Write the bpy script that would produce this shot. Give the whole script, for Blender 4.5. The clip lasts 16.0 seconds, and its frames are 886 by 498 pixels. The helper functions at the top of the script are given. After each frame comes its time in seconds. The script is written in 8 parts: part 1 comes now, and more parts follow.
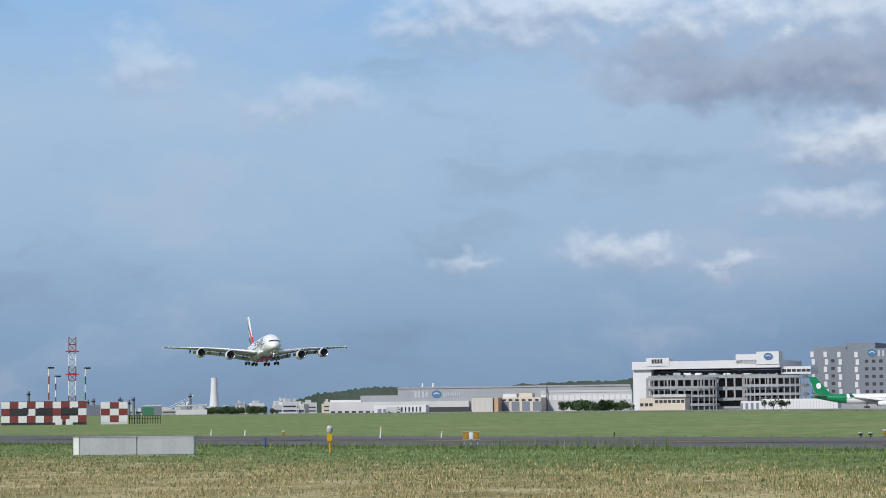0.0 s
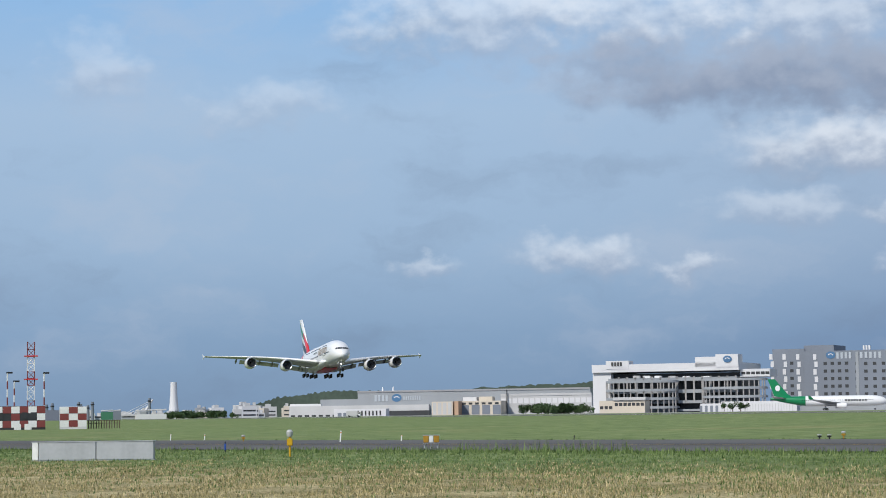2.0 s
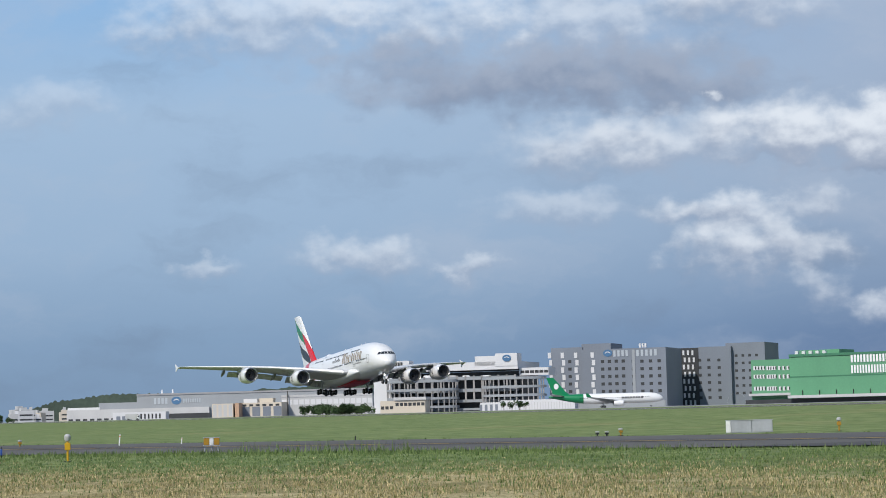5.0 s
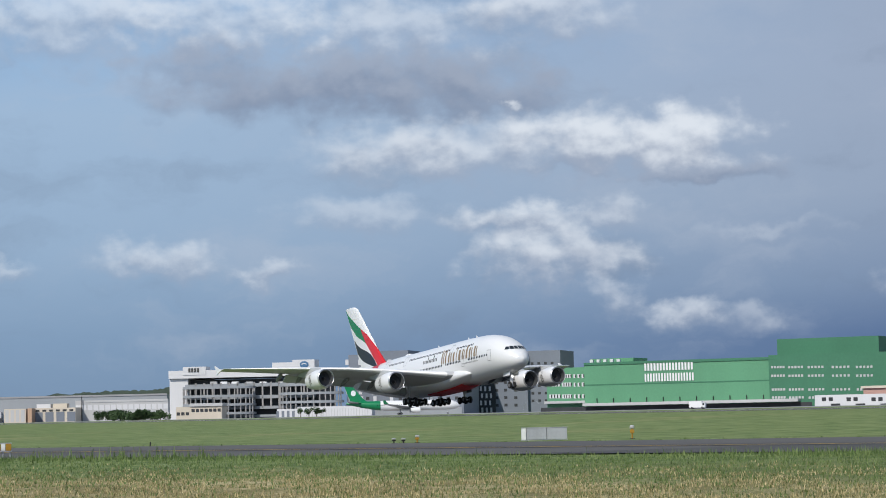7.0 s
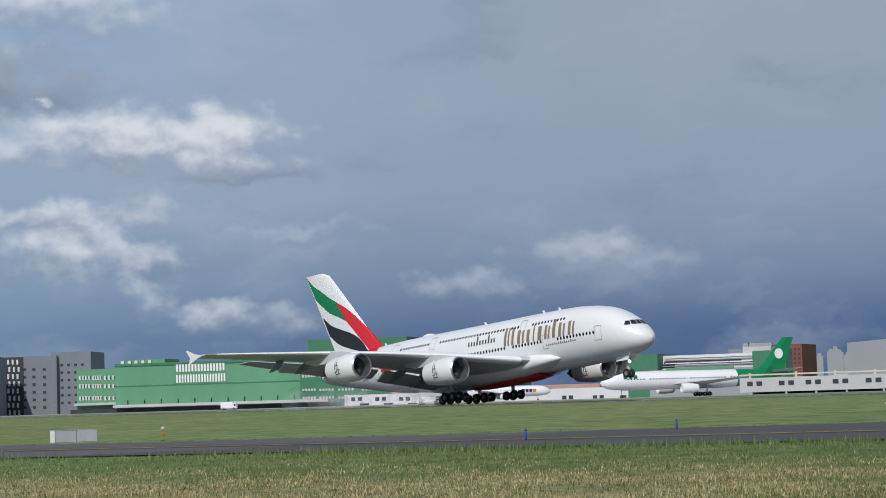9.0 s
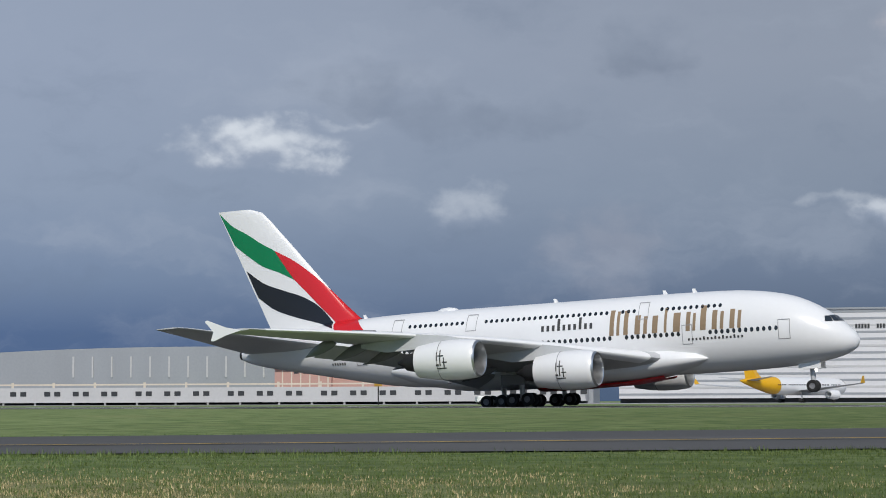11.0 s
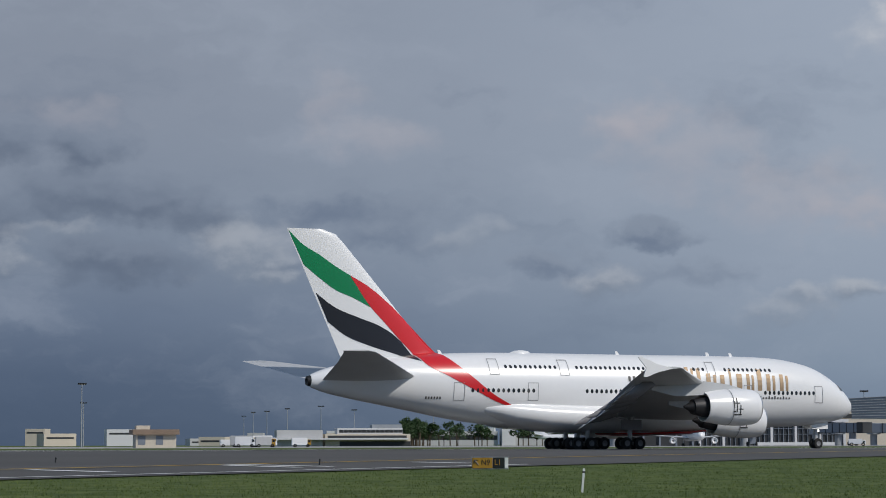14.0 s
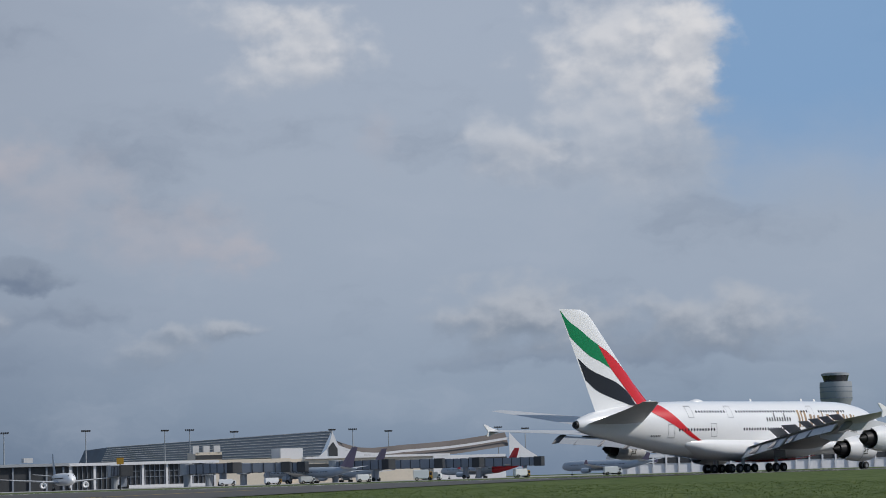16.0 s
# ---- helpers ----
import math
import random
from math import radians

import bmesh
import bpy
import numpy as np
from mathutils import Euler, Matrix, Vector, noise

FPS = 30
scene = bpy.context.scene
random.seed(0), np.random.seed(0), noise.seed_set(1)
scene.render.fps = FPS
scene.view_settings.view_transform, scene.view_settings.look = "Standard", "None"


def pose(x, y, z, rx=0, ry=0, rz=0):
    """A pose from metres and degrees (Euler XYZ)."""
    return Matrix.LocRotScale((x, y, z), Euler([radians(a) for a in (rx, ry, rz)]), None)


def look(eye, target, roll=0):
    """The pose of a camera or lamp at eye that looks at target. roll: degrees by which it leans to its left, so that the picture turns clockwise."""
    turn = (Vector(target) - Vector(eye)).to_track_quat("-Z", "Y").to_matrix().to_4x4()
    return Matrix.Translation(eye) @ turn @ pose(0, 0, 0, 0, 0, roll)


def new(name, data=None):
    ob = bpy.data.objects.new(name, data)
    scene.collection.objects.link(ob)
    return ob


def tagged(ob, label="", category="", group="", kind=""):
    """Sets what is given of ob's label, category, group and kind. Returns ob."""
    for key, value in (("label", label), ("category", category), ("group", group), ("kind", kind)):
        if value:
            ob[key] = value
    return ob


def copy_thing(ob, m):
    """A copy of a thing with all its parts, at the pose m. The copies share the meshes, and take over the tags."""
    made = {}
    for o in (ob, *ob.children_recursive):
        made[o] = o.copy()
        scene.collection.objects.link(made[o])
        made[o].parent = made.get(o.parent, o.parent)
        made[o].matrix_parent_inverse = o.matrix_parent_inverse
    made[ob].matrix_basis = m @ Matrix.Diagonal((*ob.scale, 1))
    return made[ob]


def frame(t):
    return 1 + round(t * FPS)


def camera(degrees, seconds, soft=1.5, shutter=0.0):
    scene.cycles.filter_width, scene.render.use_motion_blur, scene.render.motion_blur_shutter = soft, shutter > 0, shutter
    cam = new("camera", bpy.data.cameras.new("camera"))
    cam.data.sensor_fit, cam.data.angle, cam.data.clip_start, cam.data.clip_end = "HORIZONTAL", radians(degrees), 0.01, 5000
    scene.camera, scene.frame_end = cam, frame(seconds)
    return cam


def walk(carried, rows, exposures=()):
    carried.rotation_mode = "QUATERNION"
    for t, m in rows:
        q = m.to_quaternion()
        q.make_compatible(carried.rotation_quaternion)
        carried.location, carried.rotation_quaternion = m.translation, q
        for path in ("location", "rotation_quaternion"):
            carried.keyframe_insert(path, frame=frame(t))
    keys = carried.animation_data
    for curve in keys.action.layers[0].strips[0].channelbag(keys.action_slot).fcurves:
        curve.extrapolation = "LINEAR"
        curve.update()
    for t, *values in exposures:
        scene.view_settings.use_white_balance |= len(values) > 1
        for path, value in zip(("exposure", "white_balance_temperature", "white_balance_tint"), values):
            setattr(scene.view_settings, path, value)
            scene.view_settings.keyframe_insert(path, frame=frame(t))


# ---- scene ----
EYE = 0.6          # the eye above the runway's surface
RUNWAY_Y = 217.22     # the runway's centre line, parallel to x
HEADING = -0.400

cam = camera(23.186, 16.0, soft=0.95)
PATH = [(0, -72.210, 4.298, -0.563),
        (0.5, -72.207, 4.293, -0.616),
        (1, -72.175, 4.289, -0.613),
        (1.5, -71.726, 4.337, -0.685),
        (2, -71.138, 4.380, -0.769),
        (2.1, -69.469, 4.399, -0.810),
        (2.2, -68.949, 4.417, -0.852),
        (2.5, -68.529, 4.472, -0.976),
        (3, -68.522, 4.461, -1.034),
        (3.4, -67.879, 4.369, -1.143),
        (3.5, -67.142, 4.346, -1.170),
        (3.7, -66.552, 4.291, -1.168),
        (4.4, -65.511, 4.228, -1.333),
        (5.1, -65.247, 4.305, -1.501),
        (5.8, -64.143, 4.410, -1.583),
        (6, -63.656, 4.413, -1.608),
        (6.5, -62.081, 4.491, -1.592),
        (7, -59.943, 4.337, -1.234),
        (7.5, -57.694, 4.192, -1.259),
        (8, -54.711, 4.170, -1.505),
        (8.5, -51.027, 4.002, -1.556),
        (9, -47.561, 4.045, -1.713),
        (9.2, -46.389, 4.016, -1.743),
        (9.7, -41.985, 4.000, -1.590),
        (10.2, -35.818, 3.970, -1.068),
        (10.8, -26.978, 3.996, -0.382),
        (11.3, -19.149, 4.138, -0.118),
        (11.6, -14.464, 4.269, -0.111),
        (12, -7.903, 4.611, -0.069),
        (12.3, -1.905, 4.796, -0.048),
        (12.5, 1.789, 5.009, 0.001),
        (12.8, 7.091, 5.053, 0.046),
        (13.1, 12.715, 5.062, 0.121),
        (13.5, 18.573, 5.244, 0.073),
        (14, 25.309, 5.173, -0.140),
        (14.5, 31.113, 5.268, -0.711),
        (15, 35.800, 5.442, -1.234),
        (15.3, 37.915, 5.518, -1.451),
        (15.5, 39.032, 5.679, -1.428),
        (15.6, 39.621, 5.768, -1.708),
        (16, 41.956, 6.037, -1.666)]
walk(cam, [(t, pose(0, 0, EYE, 90 + pitch, 0, -yaw) @ pose(0, 0, 0, 0, 0, roll)) for t, yaw, pitch, roll in PATH],
     exposures=[(0, 0.24), (7, 0.13), (9, -0.02), (11.5, 0.0), (13, -0.04), (14.5, -0.26), (15.5, -0.15), (16, -0.1)])


# ---- small builders ----
def bm_of(verts, faces):
    bm = bmesh.new()
    vs = [bm.verts.new(v) for v in verts]
    for f in faces:
        try:
            bm.faces.new([vs[i] for i in f])
        except ValueError:
            pass
    return bm


def mesh_of(bm, name, material, smooth=False, recalc=True):
    if recalc:
        bmesh.ops.recalc_face_normals(bm, faces=bm.faces)
    me = bpy.data.meshes.new(name)
    bm.to_mesh(me)
    bm.free()
    for m in (material if isinstance(material, (list, tuple)) else [material]):
        me.materials.append(m)
    if smooth:
        me.polygons.foreach_set("use_smooth", [True] * len(me.polygons))
        me.set_sharp_from_angle(angle=radians(40))
    return me


def part(name, bm, material, parent=None, label="", smooth=False, at=None):
    ob = new(name, mesh_of(bm, name, material, smooth))
    if parent is not None:
        ob.parent = parent
    if at is not None:
        ob.matrix_basis = at
    return tagged(ob, label)


def thing(name, label, category, group="", kind="", at=None):
    ob = new(name)
    ob.empty_display_size = 0.5
    if at is not None:
        ob.matrix_basis = at
    return tagged(ob, label, category, group, kind)


def add_box(bm, x0, x1, y0, y1, z0, z1, mi=0):
    v = [bm.verts.new(p) for p in ((x0, y0, z0), (x1, y0, z0), (x1, y1, z0), (x0, y1, z0),
                                   (x0, y0, z1), (x1, y0, z1), (x1, y1, z1), (x0, y1, z1))]
    for f in ((3, 2, 1, 0), (4, 5, 6, 7), (0, 1, 5, 4), (1, 2, 6, 5), (2, 3, 7, 6), (3, 0, 4, 7)):
        bm.faces.new([v[i] for i in f]).material_index = mi
    return bm


def box(x0, x1, y0, y1, z0, z1, bevel=0.0):
    bm = add_box(bmesh.new(), x0, x1, y0, y1, z0, z1)
    if bevel:
        bmesh.ops.bevel(bm, geom=bm.edges[:], offset=bevel, segments=2, affect="EDGES")
    return bm


def add_tube(bm, p, q, r0, r1=None, n=10, caps=True):
    p, q = Vector(p), Vector(q)
    r1 = r0 if r1 is None else r1
    m = (q - p).to_track_quat("Z", "Y").to_matrix()
    rings = []
    for c, r in ((p, r0), (q, r1)):
        rings.append([bm.verts.new(c + m @ Vector((r * math.cos(2 * math.pi * i / n), r * math.sin(2 * math.pi * i / n), 0))) for i in range(n)])
    for i in range(n):
        bm.faces.new((rings[0][i], rings[0][(i + 1) % n], rings[1][(i + 1) % n], rings[1][i]))
    if caps:
        bm.faces.new(rings[0][::-1])
        bm.faces.new(rings[1])
    return bm


def tube(p, q, r0, r1=None, n=10):
    return add_tube(bmesh.new(), p, q, r0, r1, n)


def loft(rings, closed=True, caps=True):
    """Rings of points, each of the same count, joined into one skin."""
    bm = bmesh.new()
    vs = [[bm.verts.new(p) for p in r] for r in rings]
    n = len(rings[0])
    for a, b in zip(vs, vs[1:]):
        for i in range(n if closed else n - 1):
            bm.faces.new((a[i], a[(i + 1) % n], b[(i + 1) % n], b[i]))
    if caps and closed:
        bm.faces.new(vs[0][::-1])
        bm.faces.new(vs[-1])
    return bm


def lathe(profile, n=28, axis="X"):
    """A closed turned body from (along, radius) pairs, about the x axis."""
    rings = []
    for a, r in profile:
        rings.append([(a, r * math.cos(2 * math.pi * i / n), r * math.sin(2 * math.pi * i / n)) for i in range(n)])
    return loft(rings, True, False)


# ---- materials ----
def mat(name, base, rough=0.6, metal=0.0, var=0.12, scale=0.4, fine=6.0, bump=0.0, spec=0.5, tint=None, coat=0.0, streak=0.0):
    """A surface with stains at one scale and grain at another, in metres."""
    m = bpy.data.materials.new(name)
    m.use_nodes = True
    nt = m.node_tree
    bs = nt.nodes["Principled BSDF"]
    bs.inputs["Roughness"].default_value = rough
    bs.inputs["Metallic"].default_value = metal
    bs.inputs["Specular IOR Level"].default_value = spec
    bs.inputs["Coat Weight"].default_value = coat
    bs.inputs["Coat Roughness"].default_value = 0.22
    co = nt.nodes.new("ShaderNodeTexCoord")
    a = nt.nodes.new("ShaderNodeTexNoise")
    a.inputs["Scale"].default_value, a.inputs["Detail"].default_value = scale, 5
    b = nt.nodes.new("ShaderNodeTexNoise")
    b.inputs["Scale"].default_value, b.inputs["Detail"].default_value = fine, 3
    src = co.outputs["Object"]
    if streak:
        mp = nt.nodes.new("ShaderNodeMapping")
        mp.inputs["Scale"].default_value = (1, 1, streak)
        nt.links.new(src, mp.inputs["Vector"])
        src = mp.outputs["Vector"]
    nt.links.new(src, a.inputs["Vector"])
    nt.links.new(co.outputs["Object"], b.inputs["Vector"])
    mix = nt.nodes.new("ShaderNodeMath")
    mix.operation = "MULTIPLY_ADD"
    nt.links.new(a.outputs["Fac"], mix.inputs[0])
    mix.inputs[1].default_value = 0.65
    half = nt.nodes.new("ShaderNodeMath")
    half.operation = "MULTIPLY"
    nt.links.new(b.outputs["Fac"], half.inputs[0])
    half.inputs[1].default_value = 0.35
    nt.links.new(half.outputs[0], mix.inputs[2])
    ramp = nt.nodes.new("ShaderNodeValToRGB")
    lo = tint or tuple(c * (1 - 2 * var) for c in base)
    ramp.color_ramp.elements[0].position, ramp.color_ramp.elements[1].position = 0.32, 0.62
    ramp.color_ramp.elements[0].color = (*lo, 1)
    ramp.color_ramp.elements[1].color = (*base, 1)
    nt.links.new(mix.outputs[0], ramp.inputs["Fac"])
    nt.links.new(ramp.outputs["Color"], bs.inputs["Base Color"])
    if bump:
        bp = nt.nodes.new("ShaderNodeBump")
        bp.inputs["Strength"].default_value, bp.inputs["Distance"].default_value = 0.6, bump
        nt.links.new(b.outputs["Fac"], bp.inputs["Height"])
        nt.links.new(bp.outputs["Normal"], bs.inputs["Normal"])
    return m


def glow(name, colour, strength):
    m = bpy.data.materials.new(name)
    m.use_nodes = True
    bs = m.node_tree.nodes["Principled BSDF"]
    bs.inputs["Base Color"].default_value = (*colour, 1)
    bs.inputs["Emission Color"].default_value = (*colour, 1)
    bs.inputs["Emission Strength"].default_value = strength
    return m


WHITE = mat("white_paint", (0.80, 0.80, 0.80), 0.28, var=0.02, scale=0.15, fine=2, coat=0.3)
WING_GREY = mat("wing_grey_paint", (0.50, 0.51, 0.52), 0.42, var=0.06, scale=0.3)
RED = mat("red_paint", (0.62, 0.015, 0.02), 0.3, var=0.03, coat=0.3)
GREEN = mat("green_paint", (0.0, 0.20, 0.07), 0.3, var=0.03, coat=0.3)
BLACK = mat("black_paint", (0.012, 0.013, 0.02), 0.3, var=0.03, coat=0.3)
GOLD = mat("gold_paint", (0.32, 0.225, 0.135), 0.5, metal=0.3, var=0.04)
INK = mat("dark_lettering", (0.05, 0.05, 0.05), 0.5, var=0.03)
DARK = mat("dark_metal", (0.03, 0.03, 0.033), 0.5, metal=0.4, var=0.1)
RUBBER = mat("tyre_rubber", (0.018, 0.018, 0.018), 0.85, var=0.15, scale=3)
STEEL = mat("bare_metal", (0.55, 0.56, 0.57), 0.3, metal=0.9, var=0.08, scale=2)
PANE = mat("dark_glass", (0.02, 0.025, 0.03), 0.08, var=0.05, spec=0.8)
# grey of fairings and spoilers; on the wing gear doors it paints shade
FAIRING = mat("fairing_and_shade_grey", (0.20, 0.20, 0.21), 0.5, var=0.1)
DULL_RED = mat("dull_red_paint", (0.22, 0.045, 0.04), 0.6, var=0.15, scale=0.6)
LINE = mat("panel_line_grey", (0.30, 0.30, 0.31), 0.5, var=0.05)

CONCRETE = mat("grey_concrete", (0.36, 0.35, 0.34), 0.8, var=0.14, scale=0.12, fine=2, bump=0.01, streak=0.3)
PALE = mat("pale_cladding", (0.50, 0.50, 0.50), 0.6, var=0.07, scale=0.08, fine=1.5, streak=0.25)
WHITE_WALL = mat("white_wall", (0.64, 0.64, 0.65), 0.6, var=0.05, scale=0.06, fine=1.5, streak=0.25)
GREY_WALL = mat("grey_wall", (0.185, 0.21, 0.25), 0.6, var=0.07, scale=0.06, fine=1.2, streak=0.25)
MID_WALL = mat("mid_grey_cladding", (0.30, 0.32, 0.34), 0.55, var=0.07, scale=0.06, fine=1.2, streak=0.25)
GREEN_WALL = mat("green_cladding", (0.11, 0.31, 0.17), 0.5, var=0.09, scale=0.05, fine=1, streak=0.2)
GREEN_DEEP = mat("deep_green_cladding", (0.05, 0.19, 0.105), 0.5, var=0.09, scale=0.05, fine=1, streak=0.2)
PINK_WALL = mat("pink_wall", (0.50, 0.30, 0.25), 0.7, var=0.07, scale=0.1, fine=1.5, streak=0.25)
CREAM = mat("cream_wall", (0.62, 0.55, 0.45), 0.7, var=0.08, scale=0.1, fine=1.5, streak=0.25)
ORANGE_WALL = mat("tan_brick_wall", (0.50, 0.33, 0.22), 0.75, var=0.10, scale=0.1, fine=2, streak=0.25)
BROWN_ROOF = mat("brown_grey_roof", (0.15, 0.13, 0.12), 0.8, var=0.14, scale=0.1, fine=2)
ROOF_GREY = mat("blue_grey_roof", (0.095, 0.125, 0.165), 0.65, var=0.12, scale=0.08, fine=2)
# stained pale render, its base colour also lowered to carry cloud shade
DULL = mat("weathered_shaded_render", (0.47, 0.45, 0.42), 0.8, var=0.2, scale=0.25, fine=2, streak=0.3)
TAN_BRICK = mat("sandy_brick", (0.36, 0.235, 0.15), 0.8, var=0.14, scale=0.2, fine=2, streak=0.3)
RED_ROOF = mat("red_brown_roof", (0.19, 0.085, 0.055), 0.8, var=0.15, scale=0.3, fine=2)
# near-black for panes and dark panels; also painted shade inside openings
SHADE = mat("dark_pane_and_shade", (0.035, 0.038, 0.042), 0.6, var=0.2, scale=0.2)
YELLOW = mat("yellow_paint", (0.62, 0.36, 0.01), 0.45, var=0.06, scale=2)
EMBLEM = mat("emblem_blue", (0.06, 0.16, 0.30), 0.5, var=0.06, scale=0.5)
SIGN_GREY = mat("pale_sign_grey", (0.42, 0.46, 0.50), 0.5, var=0.06, scale=0.5)
BLUE = mat("blue_plastic", (0.01, 0.06, 0.30), 0.4, var=0.06, scale=3)
ORANGE = mat("orange_paint", (0.65, 0.20, 0.01), 0.45, var=0.06, scale=3)
TRUNK = mat("bark", (0.10, 0.075, 0.05), 0.9, var=0.2, scale=2)
LEAF = mat("foliage", (0.035, 0.075, 0.018), 0.75, var=0.25, scale=0.5, fine=3)
# woods green with some bluish distance haze mixed into the base colour
HILL = mat("hazy_far_woods", (0.085, 0.115, 0.095), 0.9, var=0.2, scale=0.02, fine=0.2)


def ground_z(x, y):
    u = min(max((y - 60) / 110, 0), 1)
    return -1.1 + 1.1 * u * u * (3 - 2 * u)


def at(az, dist, z=0.0):
    """The place at that bearing (degrees, clockwise from +y) and distance from the eye's foot."""
    a = radians(az)
    return Vector((dist * math.sin(a), dist * math.cos(a), z))


def height(el, dist):
    return EYE + dist * math.tan(radians(el))

# ---- world and sun ----
SUN_EL, SUN_AZ = 40.0, 150.0      # the sun's bearing, clockwise from +y: behind the camera
world = bpy.data.worlds.new("sky")
scene.world = world
world.use_nodes = True
wn, wl = world.node_tree.nodes, world.node_tree.links


def srgb(r, g, b):
    return tuple((c / 255 / 12.92) if c < 10.3 else ((c / 255 + 0.055) / 1.055) ** 2.4 for c in (r, g, b))


def w_math(op, a, b=0.0, c=0.0):
    n = wn.new("ShaderNodeMath")
    n.operation = op
    for i, v in enumerate((a, b, c)):
        if isinstance(v, (int, float)):
            n.inputs[i].default_value = v
        else:
            wl.new(v, n.inputs[i])
    return n.outputs[0]


def w_vec(op, a, b=None, c=None):
    n = wn.new("ShaderNodeVectorMath")
    n.operation = op
    for i, v in enumerate((a, b, c)):
        if v is None:
            continue
        if isinstance(v, tuple):
            n.inputs[i].default_value = v
        else:
            wl.new(v, n.inputs[i])
    return n.outputs["Value" if op in ("LENGTH", "DOT_PRODUCT") else "Vector"]


def w_smooth(v, a, b, lo=0.0, hi=1.0):
    n = wn.new("ShaderNodeMapRange")
    n.interpolation_type = "SMOOTHSTEP"
    wl.new(v, n.inputs["Value"])
    for k, q in (("From Min", a), ("From Max", b), ("To Min", lo), ("To Max", hi)):
        n.inputs[k].default_value = q
    return n.outputs["Result"]


def w_noise(vec, scale, detail=5, rough=0.55):
    n = wn.new("ShaderNodeTexNoise")
    n.inputs["Scale"].default_value, n.inputs["Detail"].default_value, n.inputs["Roughness"].default_value = scale, detail, rough
    wl.new(vec, n.inputs["Vector"])
    return n


def w_mix(fac, a, b):
    n = wn.new("ShaderNodeMix")
    n.data_type = "RGBA"
    ins = [s for s in n.inputs if s.enabled]
    for sock, v in zip(ins, (fac, a, b)):
        if isinstance(v, (int, float)):
            sock.default_value = v
        elif isinstance(v, tuple):
            sock.default_value = (*v, 1)
        else:
            wl.new(v, sock)
    return [s for s in n.outputs if s.enabled][0]


def w_ramp(fac, stops):
    n = wn.new("ShaderNodeValToRGB")
    e = n.color_ramp.elements
    while len(e) < len(stops):
        e.new(0.5)
    for k, (p, c) in zip(e, stops):
        k.position, k.color = p / 30.0, (*srgb(*c), 1)
    wl.new(fac, n.inputs["Fac"])
    return n.outputs["Color"]


# clouds: bearing, elevation, half width and half height in degrees, density
HEAPS = [(-70.0, 10.44, 3.00, 1.12, 0.60), (-65.7, 10.31, 2.55, 0.90, 0.55), (-61.0, 10.25, 3.15, 0.90, 0.60), (-57.0, 10.53, 1.80, 0.67, 0.60), (-56.0, 7.07, 2.02, 0.75, 0.95), (-53.6, 6.96, 1.72, 0.78, 1.00), (-58.5, 6.92, 2.25, 0.67, 0.55), (-60.9, 6.86, 1.65, 0.63, 0.45), (-57.7, 5.01, 1.72, 0.36, 0.80), (-57.2, 4.04, 1.68, 0.63, 0.85), (-56.3, 4.60, 0.67, 0.51, 0.60), (-55.4, 5.22, 0.67, 0.39, 0.50), (-61.9, 5.25, 1.80, 0.42, 0.40), (-55.4, 3.04, 0.72, 0.39, 0.50), (-53.4, 2.52, 0.90, 0.36, 0.65), (-67.6, 4.08, 1.43, 0.45, 0.60), (-71.3, 3.93, 0.75, 0.21, 0.20), (-64.7, 3.83, 0.67, 0.21, 0.30), (-58.4, 8.02, 0.30, 0.18, 0.70),
     (-64.7, 3.80, 0.67, 0.22, 0.25), (-71.5, 3.93, 0.53, 0.21, 0.25), (-75.9, 8.15, 1.43, 0.51, 0.30), (-80.3, 9.09, 1.05, 0.82, 0.30), (-61.8, 6.94, 1.65, 0.53, 0.35),
     (-43.8, 3.94, 1.12, 0.39, 0.40), (-42.3, 3.66, 1.27, 0.36, 0.25), (-46.9, 3.00, 1.35, 0.33, 0.35), (-51.7, 2.36, 0.75, 0.30, 0.35), (-51.2, 4.70, 1.35, 0.21, 0.25),
     (-28.8, 6.77, 1.50, 0.51, 0.95), (-27.4, 6.25, 0.72, 0.27, 0.70), (-11.9, 4.92, 1.20, 0.36, 0.75), (-13.2, 5.28, 1.35, 0.22, 0.30), (-23.1, 5.20, 0.97, 0.48, 0.40), (-26.4, 7.33, 0.75, 0.18, 0.30),
     (3.0, 6.55, 0.97, 0.63, 0.50), (0.3, 6.45, 0.97, 0.48, 0.30), (8.8, 7.00, 1.05, 0.27, 0.45),
     (8.3, 6.97, 1.35, 0.39, 0.50), (10.5, 6.79, 1.65, 0.36, 0.50), (12.3, 6.90, 0.75, 0.27, 0.70), (13.6, 4.93, 0.82, 0.33, 0.50), (15.4, 5.50, 0.97, 0.24, 0.35), (20.4, 5.05, 1.43, 0.66, 0.50), (21.2, 4.42, 0.67, 0.20, 0.45), (2.9, 6.76, 0.97, 0.48, 0.40),
     (34.3, 3.51, 0.97, 0.39, 0.40), (35.9, 3.93, 0.57, 0.33, 0.45), (19.9, 4.93, 0.97, 0.63, 0.30), (26.1, 5.53, 0.90, 0.38, 0.30),
     (29.5, 4.22, 0.78, 0.33, 0.55), (34.7, 3.74, 0.72, 0.27, 0.45), (36.3, 4.00, 0.51, 0.24, 0.55), (44.0, 4.29, 1.90, 0.75, 0.90), (45.8, 3.78, 1.05, 0.51, 0.55), (49.2, 3.87, 2.05, 0.68, 0.80), (47.7, 4.22, 0.75, 0.38, 0.40)]
